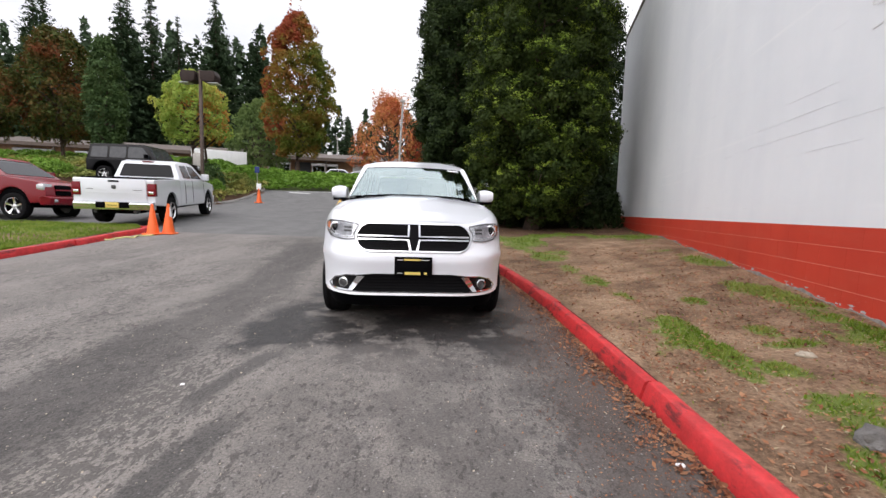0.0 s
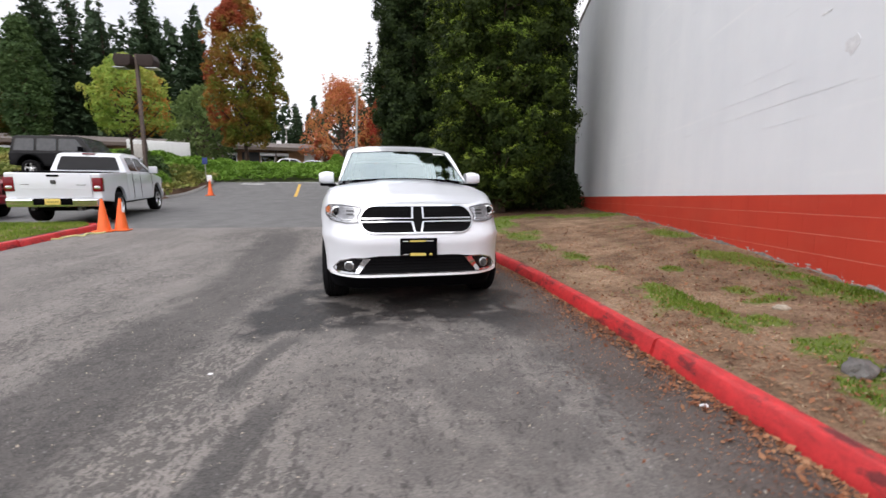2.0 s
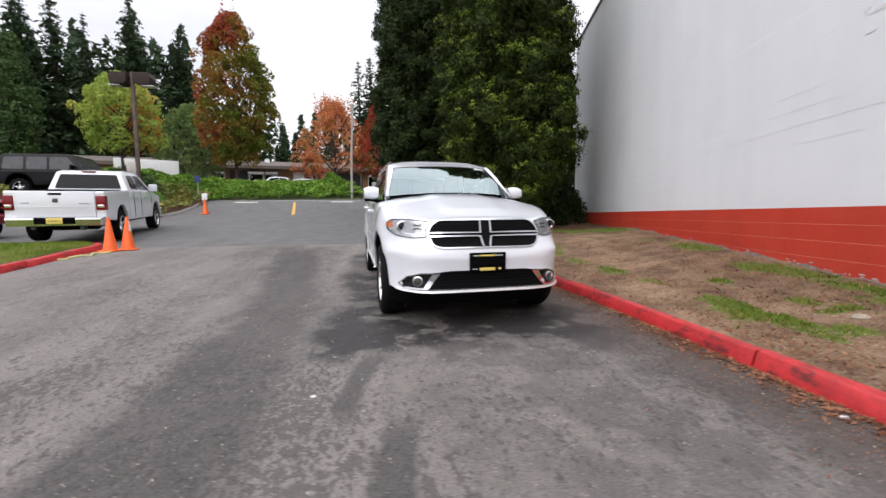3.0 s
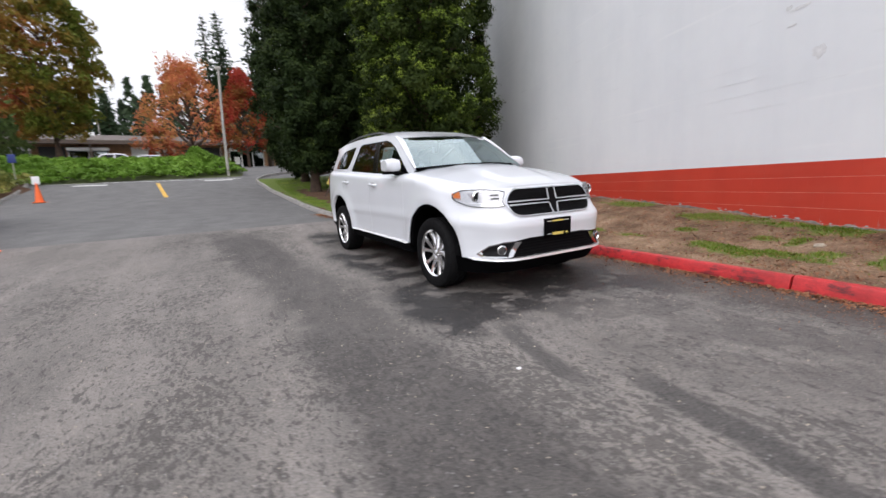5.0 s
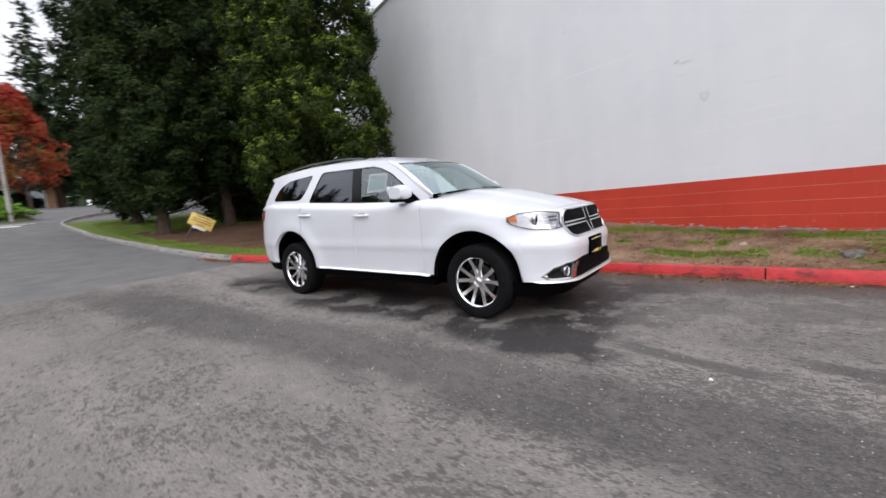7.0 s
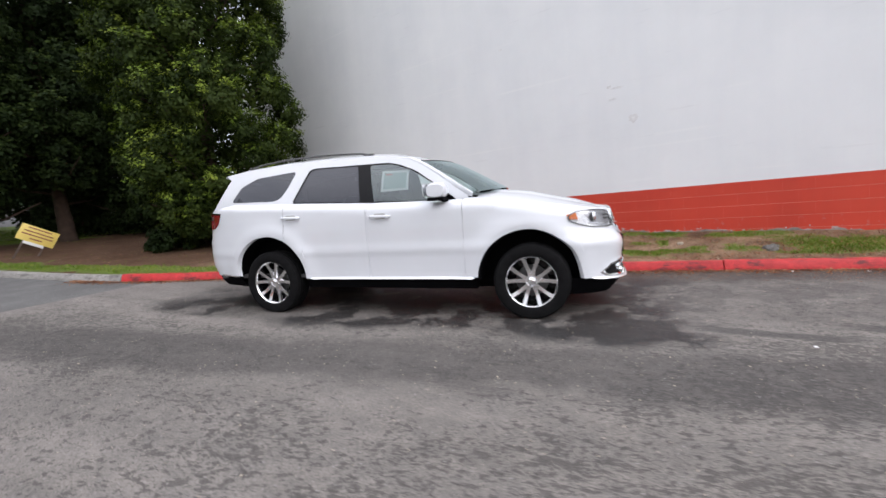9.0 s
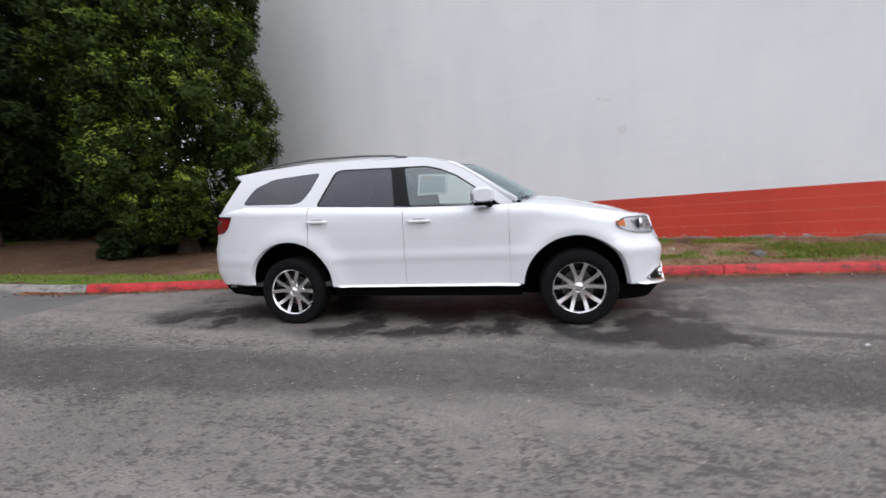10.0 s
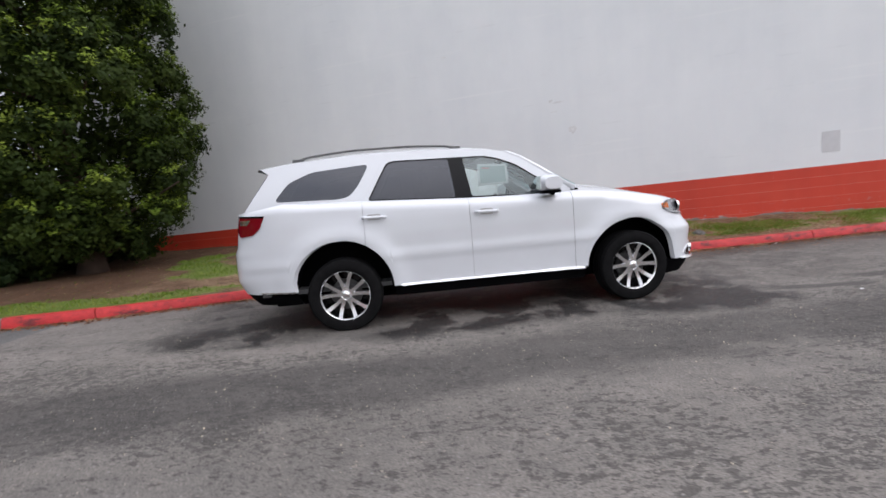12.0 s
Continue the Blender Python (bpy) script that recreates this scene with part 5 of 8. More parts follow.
def wheel_of(parent, name, x, side, radius=WHEEL_R, rim=0.245, width=0.255, spokes=5, twin=True, metal=None):
    """A road wheel: tyre with grooved shoulders, rim, paired spokes, hub, nuts and brake disc."""
    metal = metal or ALLOY
    hub = new(name)
    hub.parent = parent
    hub.matrix_parent_inverse = Matrix()
    hub.location = (x, side * 0.81, radius)
    if side < 0:
        hub.rotation_euler = (0, 0, math.pi)
    w = width / 2
    prof = [(rim - 0.005, -w * 0.75), (rim + 0.012, -w * 0.92), (radius - 0.05, -w), (radius - 0.018, -w * 0.92), (radius - 0.002, -w * 0.72)]
    for g in (-0.5, -0.17, 0.17, 0.5):
        prof += [(radius, w * (g - 0.08)), (radius - 0.008, w * (g - 0.06)), (radius - 0.008, w * (g + 0.06)), (radius, w * (g + 0.08))]
    prof += [(radius - 0.002, w * 0.72), (radius - 0.018, w * 0.92), (radius - 0.05, w), (rim + 0.03, w * 0.96), (rim + 0.012, w * 0.92), (rim - 0.005, w * 0.78)]
    part("tyre", lathe(bmesh.new(), prof, 56, "y"), RUBBER, hub)
    part("rim", lathe(bmesh.new(), ((rim - 0.009, w * 0.70), (rim - 0.005, w * 0.82), (rim + 0.003, w * 0.885), (rim + 0.006, w * 0.80)), 48, "y"), metal, hub)
    part("barrel", lathe(bmesh.new(), ((0.03, -w * 0.2), (rim - 0.02, -w * 0.2), (rim - 0.012, w * 0.3), (rim - 0.009, w * 0.72)), 32, "y"), GLOSS_BLACK, hub)
    part("brake_disc", lathe(bmesh.new(), ((0.05, 0.012), (0.155, 0.012), (0.155, -0.012)), 32, "y"), DARK_STEEL, hub)
    for i in range(spokes):
        for tw in ((-1, 1) if twin else (0,)):
            bm = bmesh.new()
            a = 2 * math.pi * i / spokes + math.pi / 2
            cols = []
            for k in range(7):
                t = k / 6
                r = 0.048 + (rim - 0.004 - 0.048) * t
                ang = a + tw * (0.17 + 0.10 * t if twin else 0) + tw * 0.04
                wd = (0.027 - 0.003 * math.sin(math.pi * t)) if twin else 0.03 + 0.012 * t
                out = w * (0.62 + 0.20 * t - 0.12 * math.sin(math.pi * t) * 0.6)
                c, s = math.cos(ang), math.sin(ang)
                row = []
                for o, h in ((-wd, out - 0.022), (-wd * 0.72, out), (wd * 0.72, out), (wd, out - 0.022), (0, out - 0.035)):
                    row.append(bm.verts.new((r * c - o * s, h, r * s + o * c)))
                cols.append(row)
            for p, q in zip(cols, cols[1:]):
                for j in range(5):
                    bm.faces.new((p[j], p[(j + 1) % 5], q[(j + 1) % 5], q[j]))
            bm.faces.new(cols[0])
            bm.faces.new(cols[-1])
            part("spoke", bm, metal, hub)
    part("centre_cap", lathe(bmesh.new(), ((0.0005, w * 0.70), (0.022, w * 0.69), (0.028, w * 0.64), (0.056, w * 0.58), (0.060, w * 0.35)), 24, "y"), metal, hub)
    for i in range(5):
        a = 2 * math.pi * (i + 0.5) / 5 + math.pi / 2
        bm = lathe(bmesh.new(), ((0.0005, w * 0.66), (0.008, w * 0.65), (0.010, w * 0.5)), 6, "y")
        bmesh.ops.translate(bm, vec=(0.052 * math.cos(a), 0, 0.052 * math.sin(a)), verts=bm.verts)
        part("wheel_nut", bm, CHROME, hub)
    return hub


def screen_point(s, y_share, lift=0.0):
    """The windscreen: s from its top edge to its foot, y_share from -1 to 1."""
    e = np.array(SCREEN_EDGE)
    k = s * (len(e) - 1)
    x, y, z = (float(np.interp(k, range(len(e)), e[:, c])) for c in range(3))
    b = 1 - y_share * y_share
    return Vector((x + (0.15 + 0.08 * s) * b + lift * 0.5, y * y_share, z + (0.012 + 0.024 * s) * b + lift * 0.85))


def build_suv():
    suv = thing("sport_utility_vehicle", CAR, "clean white sport utility vehicle with chrome trim at the kerb", "car")
    whole_shell(suv, "front_body", 2.45, 0.857, WHITE_PAINT, "white front bumper and wings")
    for side in (-1, 1):
        shell(suv, "front_door", 0.853, -0.218, side, WHITE_PAINT)
        shell(suv, "rear_door", -0.222, -1.278, side, WHITE_PAINT)
    whole_shell(suv, "rear_body", -1.282, -2.7, WHITE_PAINT, "white rear quarters and tailgate")

    # bonnet between the wings
    cols = [c for c in OUTLINE if c[0] >= 0.87]
    bm = bmesh.new()
    n = 28
    grid = []
    for x, py in cols:
        e = skin(x, py, top_at(x))
        row = []
        for j in range(n + 1):
            s = -1 + 2 * j / n
            k = min(1.0, e.y / 0.5)
            crown = (0.012 + 0.062 * min(1.0, (2.36 - x) / 1.0)) * (1 - abs(s) ** 2.4) * k
            dome = 0.014 * max(0.0, min(1.0, (0.46 - abs(s)) / 0.07)) * min(1.0, max(0.0, (2.28 - x) / 0.25))
            row.append(bm.verts.new((e.x, e.y * s, e.z + crown + dome)))
        grid.append(row)
    for a, b in zip(grid, grid[1:]):
        for j in range(n):
            bm.faces.new((a[j], a[j + 1], b[j + 1], b[j]))
    bmesh.ops.remove_doubles(bm, verts=bm.verts, dist=0.0005)
    bonnet = part("bonnet", bm, WHITE_PAINT, suv)
    part("cowl", boxed(0.62, 0.98, -0.78, 0.78, 1.13, 1.245, 0.01), TRIM, suv, "black cowl below the windscreen")
    for y0, y1 in ((-0.62, -0.02), (0.02, 0.60)):
        bm = bmesh.new()
        tube(bm, [(1.085 - 0.25 * y0 * y0, y0, 1.272), (1.075 - 0.25 * 0.1, (y0 + y1) / 2, 1.292), (1.065 - 0.25 * y1 * y1, y1, 1.280)], 0.011, 6)
        part("wiper", bm, TRIM, suv)

    # glasshouse
    front_win = rounded([(-0.225, 1.648), (0.0, 1.644), (0.13, 1.612), (0.31, 1.536), (0.52, 1.392), (0.765, 1.208), (-0.165, 1.250)], 0.025)
    gap = rounded([(-1.228, 1.292), (-1.015, 1.655), (-0.94, 1.676), (-0.34, 1.664), (0.0, 1.658), (0.14, 1.624), (0.325, 1.546), (0.54, 1.396), (0.79, 1.200), (-0.19, 1.238)], 0.03)
    rear_win = rounded([(-1.208, 1.300), (-1.005, 1.643), (-0.94, 1.664), (-0.375, 1.652), (-0.335, 1.252)], 0.025)
    quarter = rounded([(-2.155, 1.350), (-2.00, 1.530), (-1.76, 1.622), (-1.185, 1.662), (-1.31, 1.45), (-1.40, 1.352), (-1.50, 1.328)], 0.06)
    frame_poly = [(0.93, 1.217), *[(x, z) for x, z in PILLAR[::-1]][1:], *[(x, z) for x, z in RAIL[::-1]][1:], (-2.19, 1.632), (-2.475, 1.240), (-2.1, 1.302), (-1.5, 1.290), (-1.2, 1.282), (-0.2, 1.232), (0.68, 1.206)]
    for side in (-1, 1):
        on = on_side(side)
        part("cabin_side", patch(frame_poly, on, 0.0, -0.03, 0.05, (gap, quarter)), WHITE_PAINT, suv)
        part("window_surround", patch(gap, on, -0.004, -0.022, 0.05, (rear_win, front_win)), GLOSS_BLACK, suv)
        part("rear_window", patch(rear_win, on, -0.008, -0.012, 0.06), TINTED, suv, "dark tinted door glass")
        part("front_window", patch(front_win, on, -0.008, -0.012, 0.06), CLEAR, suv, "pale green door glass")
        part("quarter_window", patch(quarter, on, -0.003, -0.010, 0.06), TINTED, suv, "dark tinted quarter glass")
        # chrome line under the windows
        bm = bmesh.new()
        tube(bm, [on(x, z, 0.002) for x, z in ((-1.20, 1.289), (-0.7, 1.262), (-0.2, 1.236), (0.3, 1.219), (0.77, 1.201))], 0.006, 6)
        part("belt_strip", bm, TRIM, suv)
        # strip between the side frame and the windscreen
        bm = bmesh.new()
        prev = None
        for i in range(21):
            s = i / 20
            k = s * (len(PILLAR) - 1)
            x, z = (float(np.interp(k, range(len(PILLAR)), [p[c] for p in PILLAR])) for c in (0, 1))
            a, c = Vector((x, side * cabin_y(x, z), z)), screen_point(s, side)
            m = (a + c) / 2 + Vector((0.012, side * 0.018, 0.018))
            row = [bm.verts.new(v) for v in (a, a * 0.6 + m * 0.4 + Vector((0.003, side * 0.006, 0.004)), m, c * 0.6 + m * 0.4 + Vector((0.003, 0, 0.006)), c + Vector((0.004, 0, 0.006)))]
            if prev:
                for j in range(4):
                    bm.faces.new((prev[j], prev[j + 1], row[j + 1], row[j]))
            prev = row
        part("windscreen_pillar", bm, WHITE_PAINT, suv)

    bm = bmesh.new()
    grid = [[bm.verts.new(screen_point(i / 12, -1 + j / 10)) for j in range(21)] for i in range(13)]
    for a, b in zip(grid, grid[1:]):
        for j in range(20):
            bm.faces.new((a[j], a[j + 1], b[j + 1], b[j]))
    part("windscreen", bm, SCREEN, suv, "clear green-tinted windscreen reflecting the sky")
    bm = boxed(0.30, 0.36, -0.11, 0.11, 1.60, 1.66, 0.015)
    part("mirror_inside", bm, TRIM, suv)

    # roof
    bm = bmesh.new()
    xs = np.linspace(0.20, -2.20, 46)
    n = 30
    grid = []
    for i, x in enumerate(xs):
        z = rail_at(x)
        w = cabin_y(x, z)
        row = []
        for j in range(n + 1):
            s = -math.cos(math.pi * j / n)
            row.append(bm.verts.new((x, w * s, z + (0.040 + 0.022 * min(1.0, max(0.0, 0.15 - x) / 0.3) * min(1.0, (2.2 + x) / 1.2)) * (1 - s**4))))
        grid.append(row)
    # leading edge down to the windscreen, trailing edge out to the spoiler lip
    lead = [bm.verts.new(screen_point(0.0, -math.cos(math.pi * j / n), 0.006)) for j in range(n + 1)]
    trail = []
    for j in range(n + 1):
        s = -math.cos(math.pi * j / n)
        trail.append([bm.verts.new((-2.30 - 0.06 * (1 - s * s), cabin_y(-2.27, 1.69) * s * 0.99, 1.688 + 0.040 * (1 - s**4))), bm.verts.new((-2.295 - 0.06 * (1 - s * s), cabin_y(-2.27, 1.69) * s * 0.99, 1.664 + 0.045 * (1 - s**4))),
                      bm.verts.new((-2.20, cabin_y(-2.2, 1.64) * s * 0.98, 1.635 + 0.04 * (1 - s**4)))])
    for j in range(n):
        bm.faces.new((lead[j], lead[j + 1], grid[0][j + 1], grid[0][j]))
        bm.faces.new((grid[-1][j], grid[-1][j + 1], trail[j + 1][0], trail[j][0]))
        bm.faces.new((trail[j][0], trail[j + 1][0], trail[j + 1][1], trail[j][1]))
        bm.faces.new((trail[j][1], trail[j + 1][1], trail[j + 1][2], trail[j][2]))
    for a, b in zip(grid, grid[1:]):
        for j in range(n):
            bm.faces.new((a[j], a[j + 1], b[j + 1], b[j]))
    part("roof", bm, WHITE_PAINT, suv)
    for side in (-1, 1):
        pts = []
        for k in range(17):
            t = k / 16
            x = -0.28 - 1.62 * t
            pts.append((x, side * (cabin_y(x, rail_at(x)) - 0.075), rail_at(x) + 0.030 + 0.030 * math.sin(math.pi * min(1, max(0, t))) ** 0.35))
        rail = part("roof_rail", tube(bmesh.new(), pts, 0.011, 8), DARK_STEEL, suv, "slim dark metal roof rail")
        for k in (0, 16):
            x, y, z = pts[k]
            part("rail_foot", boxed(x - 0.06, x + 0.06, y - 0.02, y + 0.02, z - 0.04, z + 0.010, 0.008), DARK_STEEL, rail)

    # tailgate glass and face above the belt
    bm = bmesh.new()
    grid = []
    for i in range(9):
        t = i / 8
        row = []
        for j in range(17):
            s = -1 + j / 8
            x, z = -2.19 - 0.27 * t, 1.645 - 0.375 * t
            row.append(bm.verts.new((x - 0.10 * (1 - s * s), cabin_y(x, z) * s * 0.985, z)))
        grid.append(row)
    for a, b in zip(grid, grid[1:]):
        for j in range(16):
            bm.faces.new((a[j], a[j + 1], b[j + 1], b[j]))
    part("tailgate_glass", bm, TINTED, suv, "dark tinted rear screen")

    # nose: grille, lamps, bumper openings
    grille = rounded([(-0.495, 0.990), (-0.43, 1.032), (0.43, 1.032), (0.495, 0.990), (0.550, 0.905), (0.505, 0.800), (0.43, 0.770), (-0.43, 0.770), (-0.505, 0.800), (-0.550, 0.905)], 0.05)
    inner = rounded([(-0.486, 0.987), (-0.428, 1.021), (0.428, 1.021), (0.486, 0.987), (0.537, 0.905), (0.494, 0.805), (0.428, 0.780), (-0.428, 0.780), (-0.494, 0.805), (-0.537, 0.905)], 0.047)
    g = part("grille", patch(inner, front_skin, 0.004, -0.02, 0.04), MESH_BLACK, suv, "black mesh grille with chrome cross bars")
    part("grille_surround", patch(grille, front_skin, 0.020, -0.01, 0.025, (inner,)), BRIGHT_TRIM, g)
    for z0, z1 in ((0.905, 0.913), (0.874, 0.882)):
        for s in (-1, 1):
            poly = [(s * 0.058, z0), (s * 0.058, z1), (s * 0.30, z1 + 0.004), (s * 0.515, z1 + 0.003), (s * 0.515, z0 - 0.004), (s * 0.30, z0)]
            part("cross_bar", patch(poly, front_skin, 0.024, 0.0, 0.05), BRIGHT_TRIM, g)
    for s in (-1, 1):
        part("upright_bar", patch([(s * 0.040, 1.016), (s * 0.057, 1.016), (s * 0.060, 0.906), (s * 0.043, 0.906)][:: s], front_skin, 0.026, 0.0, 0.03), BRIGHT_TRIM, g)
        part("upright_bar", patch([(s * 0.044, 0.880), (s * 0.062, 0.880), (s * 0.040, 0.784), (s * 0.022, 0.784)][:: s], front_skin, 0.026, 0.0, 0.03), BRIGHT_TRIM, g)
    for k in range(9):
        z = 0.815 + 0.02 * k
        if abs(z - 0.895) > 0.014:
            part("grille_slat", patch([(-0.46, z), (0.46, z), (0.46, z + 0.005), (-0.46, z + 0.005)], front_skin, 0.010, 0.0, 0.09), MESH_BLACK, g)
    part("centre_block", patch([(-0.022, 0.79), (0.022, 0.79), (0.042, 0.88), (0.042, 1.01), (-0.042, 1.01), (-0.042, 0.88)], front_skin, 0.016, 0.0, 0.05), MESH_BLACK, g)

    for s in (-1, 1):
        out = [(0.515, 1.010), (0.70, 1.036), (0.83, 1.034), (0.874, 0.990), (0.868, 0.930), (0.80, 0.876), (0.66, 0.862), (0.545, 0.872), (0.566, 0.915)]
        shape = rounded([(s * y, z) for y, z in out], 0.03)
        lamp = part("headlight", patch(shape, front_skin, 0.002, -0.03, 0.035), REFLECTOR, suv, "chrome headlight with amber side reflector under a clear lens")
        part("lamp_mask", patch([(s * y, z) for y, z in ((0.575, 1.000), (0.70, 1.018), (0.80, 1.000), (0.775, 0.93), (0.70, 0.905), (0.590, 0.90))], front_skin, 0.006, 0.0, 0.04), LAMP_MASK, lamp)
        c = front_skin(s * 0.748, 0.962, 0.006)
        bm = lathe(bmesh.new(), ((0.052, -0.01), (0.055, 0.010), (0.046, 0.016), (0.040, 0.004), (0.036, 0.002)), 28, "x")
        bmesh.ops.translate(bm, vec=c, verts=bm.verts)
        part("projector_ring", bm, CHROME, lamp)
        bm = lathe(bmesh.new(), ((0.0005, 0.016), (0.022, 0.012), (0.038, 0.0)), 28, "x")
        bmesh.ops.translate(bm, vec=c, verts=bm.verts)
        part("projector", bm, GLOSS_BLACK, lamp)
        for k in range(2):
            part("lamp_bar", patch([(s * y, z) for y, z in ((0.585, 0.935 + 0.032 * k), (0.655, 0.935 + 0.032 * k), (0.655, 0.952 + 0.032 * k), (0.585, 0.952 + 0.032 * k))], front_skin, 0.012, 0.0, 0.03), DARK_STEEL, lamp)
        part("side_reflector", patch([(s * y, z) for y, z in ((0.838, 0.950), (0.872, 0.958), (0.870, 1.000), (0.838, 1.014))], front_skin, 0.010, 0.0, 0.03), AMBER, lamp, "amber side reflector")
        cy, cz = sum(p[0] for p in shape) / len(shape), sum(p[1] for p in shape) / len(shape)
        part("lamp_rim", patch(shape, front_skin, 0.010, -0.01, 0.03, ([(cy + (u - cy) * 0.97, cz + (v - cz) * 0.93) for u, v in shape],)), DARK_STEEL, lamp)
        part("lamp_strip", patch([(s * u, v) for u, v in ((0.575, 0.896), (0.66, 0.889), (0.79, 0.905), (0.79, 0.914), (0.66, 0.900), (0.575, 0.906))], front_skin, 0.012, 0.0, 0.03), CHROME, lamp)
        part("lens", patch(shape, front_skin, 0.016, 0.0, 0.035), LENS, lamp, "clear lens")
        fog = [(0.775, 0.405), (0.800, 0.440), (0.73, 0.512), (0.62, 0.542), (0.50, 0.545), (0.545, 0.40), (0.65, 0.398)]
        f = part("fog_lamp", patch(rounded([(s * y, z) for y, z in fog], 0.025), front_skin, 0.004, -0.02, 0.035), GLOSS_BLACK, suv, "round fog lamp in a black recess")
        c = front_skin(s * 0.640, 0.472, 0.006)
        bm = lathe(bmesh.new(), ((0.044, -0.02), (0.046, 0.018), (0.037, 0.022), (0.032, 0.010)), 28, "x")
        bmesh.ops.rotate(bm, verts=bm.verts, matrix=Matrix.Rotation(s * 0.28, 3, "Z"))
        bmesh.ops.translate(bm, vec=c, verts=bm.verts)
        part("fog_ring", bm, CHROME, f)
        bm = lathe(bmesh.new(), ((0.0005, 0.014), (0.024, 0.012), (0.034, 0.004)), 28, "x")
        bmesh.ops.rotate(bm, verts=bm.verts, matrix=Matrix.Rotation(s * 0.28, 3, "Z"))
        bmesh.ops.translate(bm, vec=c, verts=bm.verts)
        part("fog_lens", bm, DARK_STEEL, f)
        part("fog_bezel", patch([(s * y, z) for y, z in ((0.555, 0.405), (0.60, 0.400), (0.515, 0.538), (0.445, 0.540))], front_skin, 0.018, 0.0, 0.035), BRIGHT_TRIM, f)
        part("fog_trim", patch([(s * y, z) for y, z in ((0.60, 0.398), (0.76, 0.404), (0.80, 0.436), (0.79, 0.446), (0.75, 0.418), (0.60, 0.412))], front_skin, 0.012, 0.0, 0.03), BRIGHT_TRIM, f)
        part("fog_trim", patch([(s * y, z) for y, z in ((0.80, 0.438), (0.73, 0.516), (0.62, 0.548), (0.50, 0.550), (0.50, 0.542), (0.62, 0.538), (0.725, 0.506), (0.79, 0.436))], front_skin, 0.010, 0.0, 0.03), BRIGHT_TRIM, f)
    part("lower_grille", patch(rounded([(-0.52, 0.545), (-0.36, 0.562), (0.36, 0.562), (0.52, 0.545), (0.57, 0.398), (-0.57, 0.398)], 0.02), front_skin, 0.006, -0.02, 0.05), MESH_BLACK, suv, "black lower intake mesh")
    for k in range(5):
        z = 0.425 + 0.028 * k
        part("intake_slat", patch([(-0.50, z), (0.50, z), (0.50, z + 0.008), (-0.50, z + 0.008)], front_skin, 0.012, 0.0, 0.1), TRIM, suv)
    lip = [(-0.84, 0.412), (-0.80, 0.396), (-0.55, 0.388), (0.55, 0.388), (0.80, 0.396), (0.84, 0.412), (0.84, 0.398), (0.80, 0.380), (0.55, 0.368), (-0.55, 0.368), (-0.80, 0.380), (-0.84, 0.398)]
    part("chrome_lip", patch(lip, lambda u, v, o: front_skin(u, v, o + max(0.0, 0.412 - v) * 0.6), 0.012, -0.03, 0.04), SATIN_TRIM, suv, "bright strip along the lower bumper")
    plate = new("plate_bracket", None)
    plate.parent = suv
    part("backing", boxed(2.366, 2.393, -0.174, 0.174, 0.545, 0.726, 0.006), TRIM, plate, "black dealer plate insert")
    for y0, y1, z0, z1, mt in ((-0.145, -0.10, 0.697, 0.703, SHOP_WHITE), (-0.085, 0.065, 0.694, 0.708, SIGN_YELLOW), (0.07, 0.14, 0.697, 0.703, SHOP_WHITE), (-0.08, 0.065, 0.562, 0.588, SIGN_YELLOW), (-0.15, -0.10, 0.574, 0.579, SHOP_WHITE), (0.10, 0.125, 0.567, 0.585, SIGN_YELLOW)):
        part("print_bar", boxed(2.392, 2.395, y0, y1, z0, z1), mt, plate, smooth=False)

    # dark skirts below the paint
    def skirt(name, x_hi, x_lo, top, bottom, inset):
        cols = [c for c in OUTLINE if x_lo <= c[0] <= x_hi]
        ring = [(c, -1) for c in cols[::-1]] + [(c, 1) for c in cols] if x_lo > 0 else [(c, -1) for c in cols] + [(c, 1) for c in cols[::-1]]
        bm = bmesh.new()
        grid = []
        for (x, py), sd in ring:
            grid.append([bm.verts.new(skin(x, py, z, -i) * Vector((1, sd, 1))) for z, i in ((top, inset), ((top + bottom) / 2, inset * 0.6), (bottom, inset * 1.5), (bottom, 0.25))])
        for a, b in zip(grid, grid[1:]):
            for v in range(3):
                bm.faces.new((a[v], b[v], b[v + 1], a[v + 1]))
        bmesh.ops.remove_doubles(bm, verts=bm.verts, dist=0.0005)
        return part(name, bm, TRIM, suv, "matt black lower skirt")

    skirt("front_skirt", 2.45, 1.88, 0.40, 0.235, 0.012)
    skirt("rear_skirt", -2.0, -2.7, 0.455, 0.33, 0.012)
    for s in (-1, 1):
        part("sill", patch([(0.96, 0.425), (-1.03, 0.435), (-1.03, 0.315), (0.96, 0.300)], on_door(s), -0.012, -0.15, 0.08), TRIM, suv, "matt black sill")
        part("sill_strip", patch([(0.92, 0.428), (-0.95, 0.437), (-0.98, 0.428), (-0.93, 0.418), (0.92, 0.410), (0.95, 0.416)], lambda u, v, o, s=s: skin(u, 1.0, v, o + (0.437 - v) * 0.9) * Vector((1, s, 1)), 0.006, -0.02, 0.03), SATIN_TRIM, suv, "bright strip along the sill")
        part("rear_strip", patch([(-2.03, 0.462), (-2.40, 0.472), (-2.40, 0.456), (-2.03, 0.446)], on_door(s), 0.006, -0.02, 0.04), CHROME, suv)
